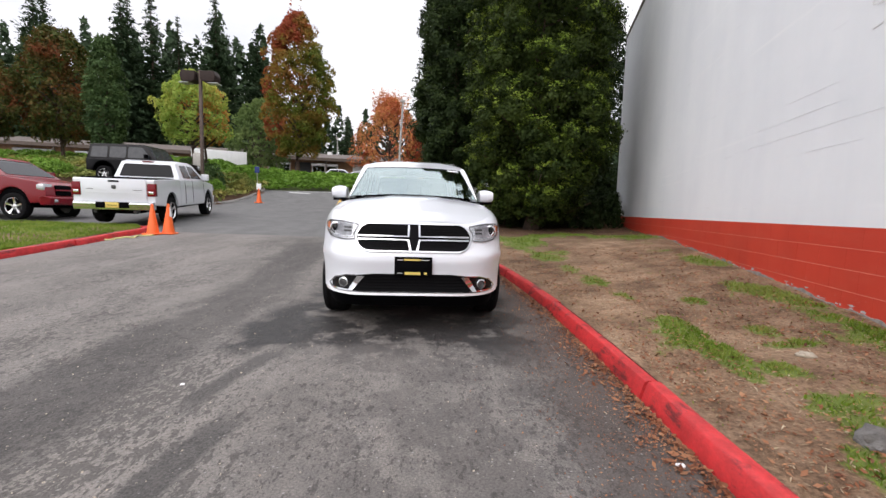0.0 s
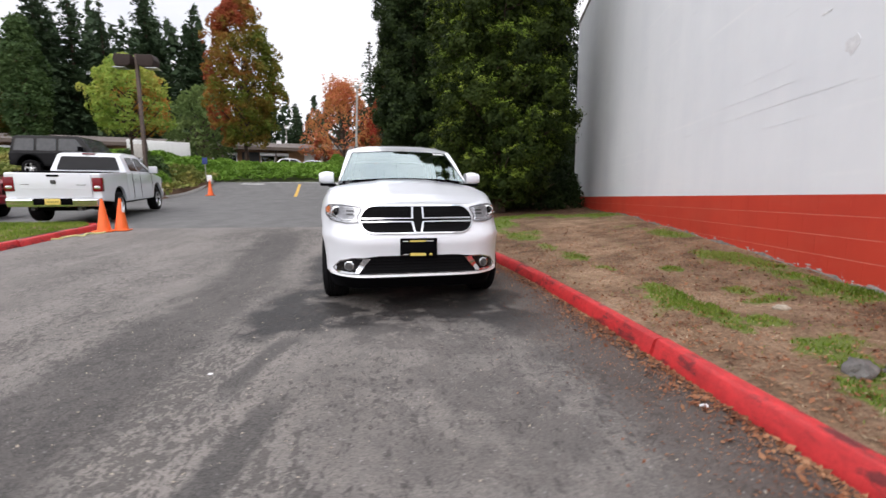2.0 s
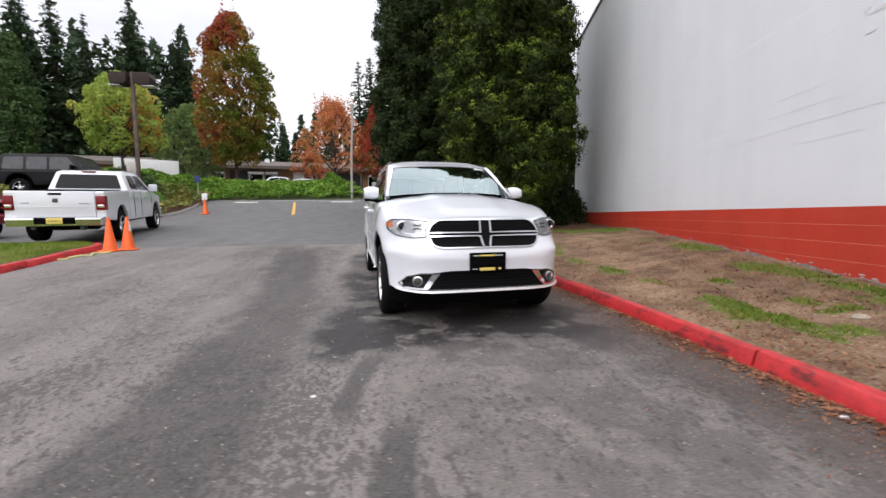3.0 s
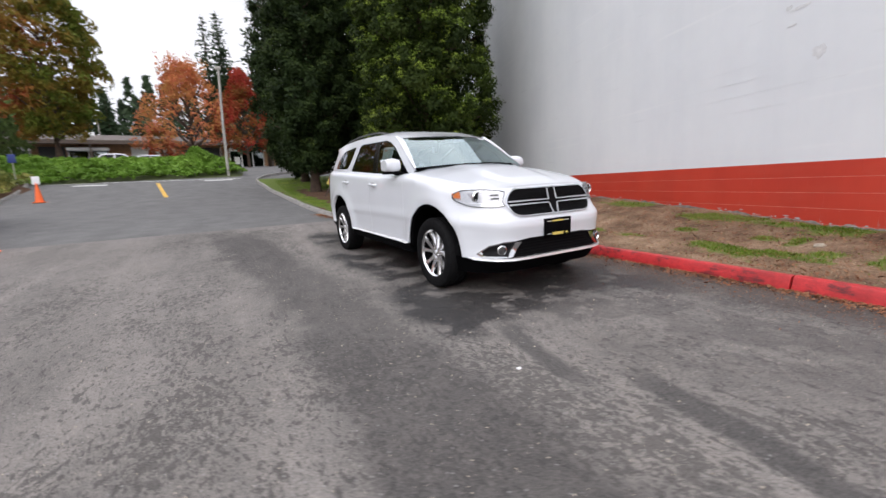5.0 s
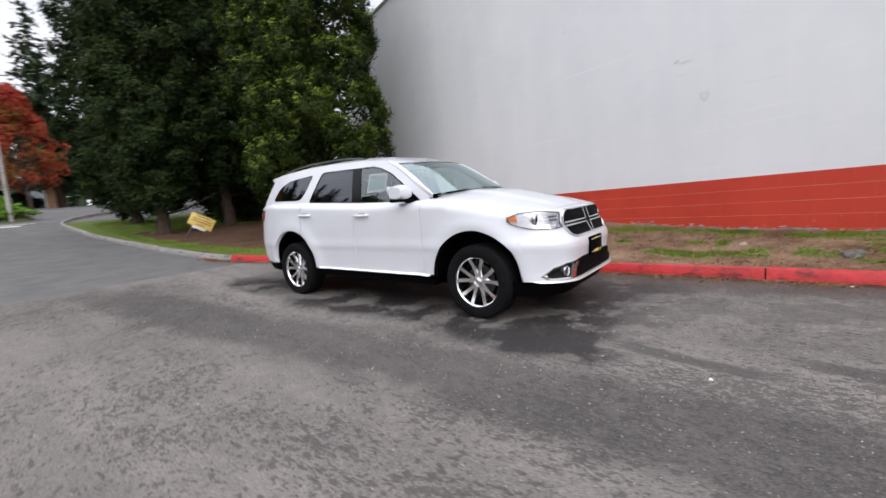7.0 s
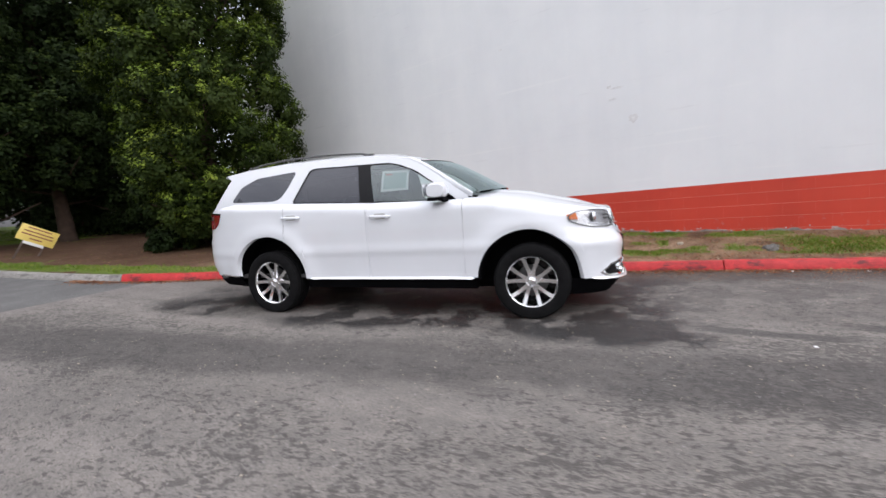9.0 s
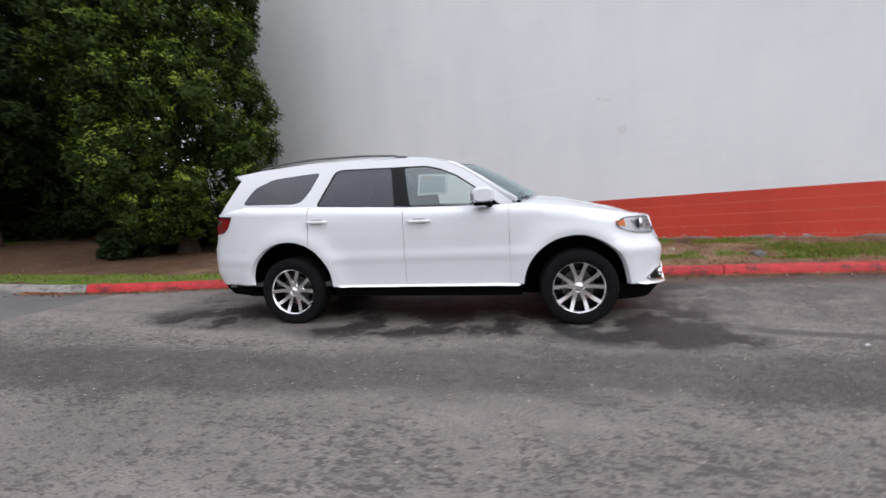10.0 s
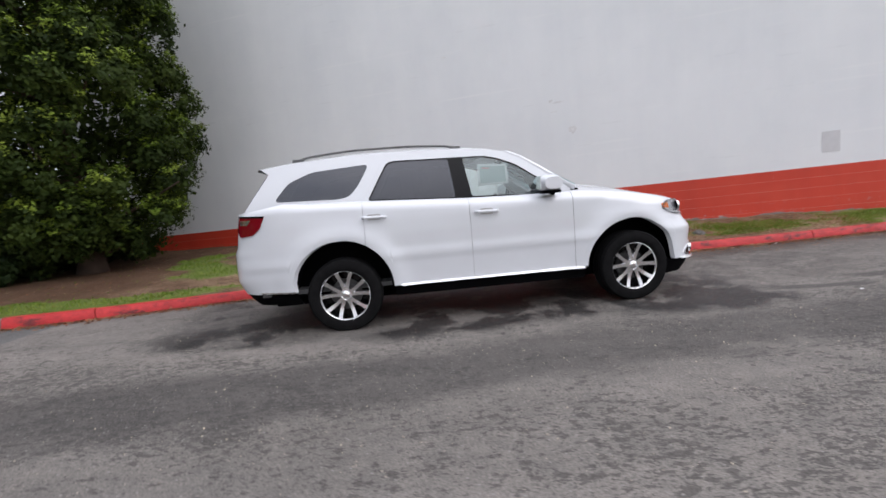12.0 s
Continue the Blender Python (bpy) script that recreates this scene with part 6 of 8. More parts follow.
        # wheel housings
        for c, a, h, z0 in ARCHES:
            bm = bmesh.new()
            rings = []
            for k in range(25):
                q = math.pi * k / 24
                x, z = c + (a + 0.012) * math.cos(q), z0 + (h + 0.012) * math.sin(q)
                w = skin(x, plan_y(min(x, 2.2)), z).y
                rings.append([bm.verts.new((x, s * (w - 0.012), z)), bm.verts.new((c + (x - c) * 0.93, s * (w - 0.04), z0 + (z - z0) * 0.95)), bm.verts.new((c + (x - c) * 0.93, s * 0.64, z0 + (z - z0) * 0.95))])
            for p, q in zip(rings, rings[1:]):
                for j in range(2):
                    bm.faces.new((p[j], p[j + 1], q[j + 1], q[j]))
            bm.faces.new([r[2] for r in rings])
            part("wheel_housing", bm, TRIM, suv)
        # handles, mirrors, tail lamps
        for x in (-0.05, -1.175):
            z = 1.085 - 0.034 * x
            p = skin(x, 1.0, z)
            bm = bmesh.new()
            tube(bm, [(x - 0.115, s * (p.y - 0.004), z + 0.004), (x - 0.09, s * (p.y + 0.030), z + 0.002), (x, s * (p.y + 0.038), z), (x + 0.09, s * (p.y + 0.030), z - 0.002), (x + 0.115, s * (p.y - 0.004), z - 0.004)], 0.015, 8)
            h = part("door_handle", bm, WHITE_PAINT, suv)
            # flat grey patch behind the handle, painting the shade of a recess
            part("recess_shade", patch(rounded([(x - 0.07, z - 0.028), (x + 0.07, z - 0.03), (x + 0.07, z + 0.03), (x - 0.07, z + 0.032)], 0.03), on_door(s), 0.0015, -0.004, 0.04), PLASTER, h)
        bm = bmesh.new()
        rings = []
        for k in range(9):
            t = k / 8
            yy = 0.865 + 0.178 * t
            w, hh = 0.108 * (1 - 0.45 * max(0, t - 0.6) ** 1.0), 0.086 * math.sin(math.pi * (0.22 + 0.62 * t)) ** 0.5
            rings.append([bm.verts.new((0.605 + 0.02 * t + w * math.copysign(abs(math.cos(q)) ** 0.7, math.cos(q)), s * yy, 1.312 + hh * math.copysign(abs(math.sin(q)) ** 0.7, math.sin(q)))) for q in (2 * math.pi * j / 20 for j in range(20))])
        for a, b in zip(rings, rings[1:]):
            for j in range(20):
                bm.faces.new((a[j], a[(j + 1) % 20], b[(j + 1) % 20], b[j]))
        bm.faces.new(rings[0])
        bm.faces.new(rings[-1])
        mir = part("side_mirror", bm, WHITE_PAINT, suv, "white door mirror with black base")
        bm = bmesh.new()
        tube(bm, [(0.68, s * 0.80, 1.200), (0.67, s * 0.86, 1.212), (0.65, s * 0.93, 1.228)], 0.030, 8, 0.024)
        part("mirror_arm", bm, TRIM, mir)
        part("mirror_base", boxed(0.53, 0.70, *sorted((s * 0.87, s * 1.03)), 1.212, 1.245, 0.008), TRIM, mir)
        part("mirror_glass", boxed(0.492, 0.497, *sorted((s * 0.89, s * 1.025)), 1.262, 1.388, 0.0), CHROME, mir)
        part("mirror_sail", patch([(0.58, 1.206), (0.785, 1.200), (0.60, 1.330)], on_side(s), 0.006, -0.01, 0.05), TRIM, suv)
        tl = part("tail_lamp", patch(rounded([(-2.275, 1.222), (-2.56, 1.238), (-2.60, 1.10), (-2.545, 1.030), (-2.40, 1.045), (-2.325, 1.105)], 0.025), on_door(s), 0.012, -0.01, 0.03), RED_LENS, suv, "dark red tail lamp")
        part("lamp_cap", patch([(-2.275, 1.226), (-2.57, 1.243), (-2.57, 1.225), (-2.285, 1.208)], on_door(s), 0.016, 0.0, 0.04), GLOSS_BLACK, tl)
        part("reverse_lens", patch([(-2.42, 1.196), (-2.55, 1.20), (-2.55, 1.150), (-2.46, 1.148)], on_door(s), 0.016, 0.0, 0.04), ALLOY, tl)
        part("door_seam", patch([(-0.2235, 1.21), (-0.2165, 1.21), (-0.2165, 0.44), (-0.2235, 0.44)], on_door(s), -0.010, -0.02, 0.2), SEAM, suv)
        part("door_seam", patch([(0.8515, 1.20), (0.8585, 1.20), (0.8585, 0.44), (0.8515, 0.44)], on_door(s), -0.010, -0.02, 0.2), SEAM, suv)
        part("door_seam", patch([(-1.2835, 1.27), (-1.2765, 1.27), (-1.2765, 0.86), (-1.2835, 0.86)], on_door(s), -0.010, -0.02, 0.2), SEAM, suv)

    # underside and cabin
    part("underbody", boxed(-2.3, 2.1, -0.62, 0.62, 0.26, 0.40, 0.02), TRIM, suv)
    part("floor", boxed(-2.35, 0.95, -0.85, 0.85, 0.42, 0.46), CABIN, suv, smooth=False)
    for s in (-1, 1):
        part("door_card", boxed(-0.95, 0.8, *sorted((s * 0.80, s * 0.84)), 0.46, 1.19), CABIN, suv, smooth=False)
        part("side_trim", boxed(-2.2, -0.96, *sorted((s * 0.78, s * 0.82)), 0.98, 1.19), CABIN, suv, smooth=False)
    part("dashboard", boxed(0.48, 0.98, -0.74, 0.74, 0.85, 1.17, 0.06), CABIN, suv, "dark dashboard")
    bm = bmesh.new()
    for k in range(24):
        a0, a1 = 2 * math.pi * k / 24, 2 * math.pi * (k + 1) / 24
        tube(bm, [(0.27 + 0.08 * math.sin(a0), 0.38 + 0.185 * math.cos(a0), 1.08 + 0.165 * math.sin(a0)), (0.27 + 0.08 * math.sin(a1), 0.38 + 0.185 * math.cos(a1), 1.08 + 0.165 * math.sin(a1))], 0.016, 6)
    tube(bm, [(0.27, 0.20, 1.08), (0.30, 0.38, 1.08), (0.27, 0.56, 1.08)], 0.02, 6)
    part("steering_wheel", bm, TRIM, suv)
    for x, ys in ((-0.30, (-0.38, 0.38)), (-1.15, (-0.42, 0.0, 0.42)), (-1.95, (-0.38, 0.38))):
        for y in ys:
            bm = boxed(x - 0.25, x + 0.28, y - 0.24 if len(ys) == 2 else y - 0.2, y + 0.24 if len(ys) == 2 else y + 0.2, 0.62, 0.80, 0.05)
            st = part("cabin_seat", bm, SEAT, suv)
            part("seat_back", boxed(x - 0.36, x - 0.22, y - 0.23 if len(ys) == 2 else y - 0.19, y + 0.23 if len(ys) == 2 else y + 0.19, 0.72, 1.32 if x > -1.9 else 1.22, 0.05), SEAT, st)
            part("headrest", boxed(x - 0.37, x - 0.27, y - 0.12, y + 0.12, 1.34 if x > -1.9 else 1.22, 1.52 if x > -1.9 else 1.38, 0.04), SEAT, st)
    part("headliner", boxed(-2.1, 0.08, -0.58, 0.58, 1.690, 1.700), CABIN, suv, smooth=False)
    # price sheet in the passenger window
    sheet_ob = part("price_sheet", patch([(0.24, 1.555), (-0.075, 1.575), (-0.085, 1.345), (0.235, 1.350)], on_side(-1), -0.016, -0.018, 0.08), WHITE_PAPER, suv, "white price sheet taped inside the window")
    part("sheet_print", patch([(0.215, 1.535), (-0.05, 1.552), (-0.06, 1.37), (0.21, 1.372)], on_side(-1), -0.0135, -0.015, 0.08), SHEET_GREY, sheet_ob)
    part("sheet_heading", patch([(0.05, 1.53), (-0.03, 1.536), (-0.03, 1.522), (0.05, 1.516)], on_side(-1), -0.0122, -0.013, 0.08), SHEET_RED, sheet_ob)
    part("screen_sticker", patch([(0.70, 0.06), (0.94, 0.06), (0.94, 0.14), (0.70, 0.14)], lambda u, v, off: screen_point(v, u, off), 0.004, 0.001, 0.05), WHITE_PAPER, suv)
    for x, nm in ((AXLE_F, "front_wheel"), (AXLE_R, "rear_wheel")):
        for s in (-1, 1):
            wheel_of(suv, nm, x, s)
    return suv


SEAM = plain("panel_gap", (0.50, 0.51, 0.54), 0.6, vary=0.05)
LAMP_MASK = plain("grey_lamp_mask", (0.42, 0.42, 0.44), 0.28, metal=0.8, vary=0.25, scale=25)
REFLECTOR = plain("lamp_reflector", (0.66, 0.66, 0.68), 0.25, metal=0.85, vary=0.08, scale=30)
BRIGHT_TRIM = plain("bright_trim", (0.72, 0.73, 0.75), 0.10, metal=1.0, vary=0.05)
SHEET_GREY = plain("pale_grey_print", (0.40, 0.47, 0.47), 0.7, vary=0.08, scale=20)
SHEET_RED = plain("faded_red_print", (0.62, 0.22, 0.2), 0.7, vary=0.05)
build_suv()


# ---- other vehicles ----
def prism(poly, half, bevel=0.0):
    """A side outline (x, z) carried across the vehicle; half(x, z) gives the half width."""
    bm = bmesh.new()
    a = [bm.verts.new((x, -half(x, z), z)) for x, z in poly]
    b = [bm.verts.new((x, half(x, z), z)) for x, z in poly]
    fs = [bm.faces.new(a), bm.faces.new(b[::-1])]
    k = len(poly)
    for i in range(k):
        fs.append(bm.faces.new((a[i], b[i], b[(i + 1) % k], a[(i + 1) % k])))
    bmesh.ops.recalc_face_normals(bm, faces=bm.faces)
    if bevel:
        es = [e for e in bm.edges if e.calc_face_angle(0) > radians(30)]
        bmesh.ops.bevel(bm, geom=es, offset=bevel, segments=3, affect="EDGES", profile=0.6)
    bmesh.ops.triangulate(bm, faces=[f for f in bm.faces if len(f.verts) > 4])
    return bm


def arch(c, r, z0, n=14):
    return [(c + r * math.cos(q), z0 + r * math.sin(q)) for q in np.linspace(0, math.pi, n)]


def flat_on(side, half, off):
    return lambda u, v, o: Vector((u, side * (half(u, v) + off + o), v))


def pickup(m, paint, label, rim, ground_wheels=True):
    """A crew-cab pickup: bed with tailgate, cab with glass, bonnet, bumpers, lamps and wheels. x runs from tail to nose."""
    t = thing("pickup_truck", m, label, "truck", "parked cars")
    hw = curve_of(((0.3, 0.97), (0.6, 1.0), (1.0, 1.0), (1.25, 0.985), (1.4, 0.97)))
    half = lambda x, z: hw(z) * (1.0 if x < 5.2 else 1 - 0.12 * ((x - 5.2) / 0.6) ** 2)
    part("bed", prism([(0.06, 0.62), (0.05, 1.30), (0.08, 1.33), (2.02, 1.36), (2.02, 0.50), (1.72, 0.50), *arch(1.25, 0.47, 0.50)[1:-1], (0.78, 0.55)], half, 0.02), paint, t)
    part("bed_floor", boxed(0.12, 1.95, -0.82, 0.82, 1.337, 1.372, 0.0), TRIM, t, "dark bed rail caps", smooth=False)
    part("lower_body", prism([(2.045, 0.50), (2.045, 1.345), (4.55, 1.30), (4.75, 1.27), (5.55, 1.16), (5.72, 1.02), (5.75, 0.72), (5.70, 0.55), (5.33, 0.50), *arch(4.82, 0.48, 0.50)[1:-1], (4.31, 0.47)], half, 0.03), paint, t)
    ch = lambda x, z: 0.965 - 0.20 * max(0.0, z - 1.3) / 0.55
    part("cab", prism([(2.06, 1.30), (2.22, 1.86), (2.5, 1.93), (3.5, 1.92), (3.75, 1.87), (4.62, 1.30)], ch, 0.035), paint, t)
    for s in (-1, 1):
        on = flat_on(s, ch, 0.004)
        part("rear_side_window", patch(rounded([(2.42, 1.40), (2.50, 1.80), (3.05, 1.81), (3.08, 1.38)], 0.04), on, 0.003, -0.01, 0.2), TINTED_SOLID, t)
        part("front_side_window", patch(rounded([(3.16, 1.38), (3.14, 1.81), (3.62, 1.79), (4.22, 1.36)], 0.04), on, 0.003, -0.01, 0.2), TINTED_SOLID, t)
        part("side_mirror", boxed(4.08, 4.2, *sorted((s * 0.97, s * 1.22)), 1.32, 1.56, 0.03), paint, t)
        od = lambda u, v, o, s=s: Vector((u, s * (half(u, v) + o), v))
        for x in (2.62, 3.42):
            part("door_handle", patch([(x, 1.12), (x + 0.2, 1.115), (x + 0.2, 1.15), (x, 1.155)], od, 0.025, 0.0, 0.1), paint, t)
        for x in (2.42, 3.12, 4.28):
            part("door_seam", patch([(x, 0.56), (x + 0.012, 0.56), (x + 0.012, 1.33), (x, 1.33)], od, 0.002, -0.01, 0.3), TRIM, t)
        tl = part("tail_lamp", boxed(0.028, 0.20, *sorted((s * 0.80, s * 1.008)), 0.86, 1.22, 0.02), RED_LENS, t, "tall red tail lamp")
        part("reverse_lens", boxed(0.022, 0.05, *sorted((s * 0.84, s * 0.97)), 0.92, 1.0, 0.01), ALLOY, tl)
        part("headlight", boxed(5.40, 5.72, *sorted((s * 0.62, s * 0.95)), 0.90, 1.10, 0.04), LAMP_GLOW, t, "clear headlight")
        part("wheel_well", boxed(0.80, 1.70, *sorted((s * 0.55, s * 0.93)), 0.45, 0.95), TRIM, t, smooth=False)
        part("wheel_well", boxed(4.36, 5.28, *sorted((s * 0.55, s * 0.93)), 0.45, 0.95), TRIM, t, smooth=False)
        bm = tube(bmesh.new(), [(0.25, s * 0.48, 0.42), (0.02, s * 0.48, 0.43)], 0.045, 10)
        part("tail_pipe", bm, DARK_STEEL, t)
        for x in (1.25, 4.82):
            w = wheel_of(t, "road_wheel", x, s, 0.40, 0.255, 0.28, 5, False, rim)
            w.location.y = s * 0.86
    gate = part("tailgate", boxed(0.02, 0.10, -0.79, 0.79, 0.70, 1.33, 0.02), paint, t, "tailgate with dark recessed handle")
    part("gate_handle", boxed(0.008, 0.03, -0.13, 0.13, 1.235, 1.285, 0.008), TRIM, gate)
    part("gate_badge", boxed(0.010, 0.03, -0.055, 0.055, 1.05, 1.15, 0.02), DARK_STEEL, gate)
    part("gate_crease", boxed(0.012, 0.03, -0.70, 0.70, 0.93, 0.945, 0.003), paint, gate)
    part("script_bar", boxed(0.014, 0.024, 0.50, 0.66, 1.03, 1.045), DARK_STEEL, gate, smooth=False)
    part("script_bar", boxed(0.014, 0.024, -0.68, -0.46, 1.02, 1.032), DARK_STEEL, gate, smooth=False)
    bump = part("rear_bumper", prism([(-0.10, 0.48), (-0.12, 0.66), (-0.02, 0.70), (0.10, 0.70), (0.10, 0.48)], lambda x, z: 0.99 if x > -0.05 else 0.93, 0.02), CHROME, t, "chrome rear bumper with a dark step")
    part("bumper_step", boxed(-0.128, -0.05, -0.40, 0.40, 0.53, 0.69, 0.01), TRIM, bump)
    part("number_plate", boxed(-0.140, -0.128, -0.16, 0.16, 0.535, 0.685, 0.004), SIGN_YELLOW, bump, "yellow plate")
    part("plate_bar", boxed(-0.143, -0.139, -0.12, 0.12, 0.60, 0.615), BLACK_INK, bump, smooth=False)
    part("rear_screen", patch(rounded([(-0.78, 1.40), (0.78, 1.40), (0.66, 1.80), (-0.66, 1.80)], 0.05), lambda u, v, o: Vector((2.06 + (v - 1.30) * 0.286 - 0.006 - o, u, v)), 0.004, -0.01, 0.25), TINTED_SOLID, t, "dark rear screen")
    part("brake_lamp", boxed(2.20, 2.28, -0.16, 0.16, 1.865, 1.90, 0.008), RED_LENS, t)
    part("windscreen", patch(rounded([(-0.84, 1.36), (0.84, 1.36), (0.68, 1.82), (-0.68, 1.82)], 0.05), lambda u, v, o: Vector((4.62 - (v - 1.30) * 1.526 + 0.012 + o, u, v + 0.008)), 0.006, -0.01, 0.25), TINTED_SOLID, t)
    gr = part("grille", boxed(5.68, 5.765, -0.58, 0.58, 0.74, 1.08, 0.04), TRIM, t, "black grille with cross bars")
    part("grille_bar", boxed(5.72, 5.78, -0.58, 0.58, 0.90, 0.94, 0.01), paint, gr)
    part("grille_bar", boxed(5.72, 5.78, -0.04, 0.04, 0.75, 1.07, 0.01), paint, gr)
    part("front_bumper", prism([(5.60, 0.45), (5.80, 0.47), (5.84, 0.70), (5.70, 0.73), (5.55, 0.70)], lambda x, z: 0.97 if x < 5.72 else 0.85, 0.03), paint, t)
    for s in (-1, 1):
        part("fog_lamp", boxed(5.80, 5.85, *sorted((s * 0.60, s * 0.72)), 0.54, 0.64, 0.02), LAMP_GLOW, t)
    part("chassis", boxed(0.15, 5.5, -0.5, 0.5, 0.36, 0.56), TRIM, t, smooth=False)
    return t


def boxy_wagon(m, paint, label, name="off_road_wagon", length=4.5, height=1.80):
    """An upright off-road wagon: slab sides, flat screen, roof, spare shapes and big wheels."""
    t = thing(name, m, label, "car", "parked cars")
    h = height
    half = lambda x, z: 0.90
    part("body", prism([(0.0, 0.55), (0.0, 1.08), (3.15, 1.08), (4.35, 1.02), (4.42, 0.60), (4.15, 0.50), *arch(3.62, 0.45, 0.50)[1:-1], (3.1, 0.48), (1.30, 0.48), *arch(0.80, 0.45, 0.50)[1:-1], (0.25, 0.52)], half, 0.04), paint, t)
    ch = lambda x, z: 0.88 - 0.12 * max(0.0, z - 1.05) / 0.7
    part("cab", prism([(0.02, 1.05), (0.12, h - 0.06), (0.3, h), (2.55, h), (2.72, h - 0.05), (3.22, 1.05)], ch, 0.035), paint, t)
    for s in (-1, 1):
        on = flat_on(s, ch, 0.004)
        for p in ([(0.18, 1.16), (0.26, h - 0.14), (0.95, h - 0.13), (0.95, 1.15)], [(1.06, 1.15), (1.06, h - 0.13), (1.80, h - 0.13), (1.80, 1.15)], [(1.90, 1.15), (1.90, h - 0.13), (2.55, h - 0.14), (2.95, 1.15)]):
            part("side_window", patch(rounded(p, 0.05), on, 0.003, -0.01, 0.2), FAR_GLASS, t)
        part("wheel_arch", prism(arch(0.80, 0.50, 0.50) + arch(0.80, 0.45, 0.50)[::-1], lambda x, z: 0.94), TRIM, t)
        part("wheel_arch", prism(arch(3.62, 0.50, 0.50) + arch(3.62, 0.45, 0.50)[::-1], lambda x, z: 0.94), TRIM, t)
        part("side_mirror", boxed(2.75, 2.87, *sorted((s * 0.90, s * 1.08)), 1.14, 1.32, 0.02), TRIM, t)
        for x in (0.80, 3.62):
            w = wheel_of(t, "road_wheel", x, s, 0.38, 0.24, 0.24, 5, False)
            w.location.y = s * 0.80
        part("headlight", boxed(4.30, 4.43, *sorted((s * 0.58, s * 0.82)), 0.78, 0.98, 0.03), LAMP_GLOW, t)
        part("tail_lamp", boxed(-0.015, 0.06, *sorted((s * 0.72, s * 0.86)), 0.85, 1.05, 0.02), RED_LENS, t)
    part("windscreen", patch(rounded([(-0.76, 1.12), (0.76, 1.12), (0.66, h - 0.10), (-0.66, h - 0.10)], 0.05), lambda u, v, o: Vector((3.22 - (v - 1.05) * 0.5 / (h - 1.10) + 0.01 + o, u, v)), 0.006, -0.02, 0.25), FAR_GLASS, t)
    part("chassis", boxed(0.3, 4.2, -0.5, 0.5, 0.34, 0.52), TRIM, t, smooth=False)
    return t


def saloon(m, paint, label, name, length=4.6, height=1.45):
    """A passenger car far off: rounded body, glasshouse, windows, lamps and wheels."""
    t = thing(name, m, label, "car", "parked cars")
    k = length / 4.6
    half = lambda x, z: 0.88 - 0.10 * (abs(x / k - 2.3) / 2.3) ** 4
    part("body", prism([(0.02, 0.45), (0.0, 0.80), (0.12 * k, 0.93), (0.9 * k, 0.95), (3.2 * k, 0.92), (4.2 * k, 0.80), (4.55 * k, 0.66), (4.6 * k, 0.42), (4.3 * k, 0.30), *arch(3.72 * k, 0.36, 0.30)[1:-1], (3.3 * k, 0.26), (1.32 * k, 0.26), *arch(0.92 * k, 0.36, 0.30)[1:-1], (0.4 * k, 0.32)], half, 0.05), paint, t)
    ch = lambda x, z: 0.82 - 0.20 * max(0.0, z - 0.92) / 0.5
    part("cab", prism([(0.35 * k, 0.90), (1.05 * k, height - 0.06), (1.5 * k, height), (2.3 * k, height - 0.01), (2.7 * k, height - 0.06), (3.5 * k, 0.90)], ch, 0.04), paint, t)
    for s in (-1, 1):
        on = flat_on(s, ch, 0.004)
        part("side_window", patch(rounded([(0.75 * k, 0.97), (1.15 * k, height - 0.13), (1.95 * k, height - 0.10), (1.95 * k, 0.97)], 0.04), on, 0.004, -0.01, 0.25), TINTED_SOLID, t)
        part("side_window", patch(rounded([(2.03 * k, 0.97), (2.03 * k, height - 0.10), (2.6 * k, height - 0.14), (3.2 * k, 0.96)], 0.04), on, 0.004, -0.01, 0.25), TINTED_SOLID, t)
        for x in (0.92 * k, 3.72 * k):
            w = wheel_of(t, "road_wheel", x, s, 0.32, 0.21, 0.21, 5, False)
            w.location.y = s * 0.78
        part("headlight", boxed(4.35 * k, 4.56 * k, *sorted((s * 0.50, s * 0.76)), 0.62, 0.74, 0.03), LAMP_GLOW, t)
        part("tail_lamp", boxed(-0.01, 0.10, *sorted((s * 0.52, s * 0.80)), 0.74, 0.88, 0.02), RED_LENS, t)
    part("windscreen", patch([(-0.70, 0.96), (0.70, 0.96), (0.56, height - 0.09), (-0.56, height - 0.09)], lambda u, v, o: Vector((3.5 * k - (v - 0.90) * 0.8 * k / (height - 0.96) + 0.012 + o, u, v + 0.008)), 0.008, -0.01, 0.3), TINTED_SOLID, t)
    part("rear_screen", patch([(-0.66, 0.98), (0.66, 0.98), (0.56, height - 0.09), (-0.56, height - 0.09)], lambda u, v, o: Vector((0.35 * k + (v - 0.90) * 0.7 * k / (height - 0.96) - 0.012 - o, u, v + 0.008)), 0.008, -0.01, 0.3), TINTED_SOLID, t)
    return t


FAR_GLASS = plain("grey_far_glass", (0.036, 0.040, 0.046), 0.06, vary=0.15, spec=0.3)
TINTED_SOLID = plain("dark_glass", (0.010, 0.011, 0.013), 0.06, vary=0.1, spec=0.14)
LAMP_GLOW = plain("clear_lamp", (0.55, 0.56, 0.57), 0.15, metal=0.5, vary=0.15)


def on_road(x, y, yaw, dz=0.0, ahead=2.4):
    """A pose on the paving, tipped along its slope."""
    a = radians(yaw)
    z0, z1 = road_z(x, y), road_z(x + ahead * math.cos(a), y + ahead * math.sin(a))
    return Matrix.Translation((x, y, z0 + dz)) @ Matrix.Rotation(a, 4, "Z") @ Matrix.Rotation(-math.atan2(z1 - z0, ahead), 4, "Y")


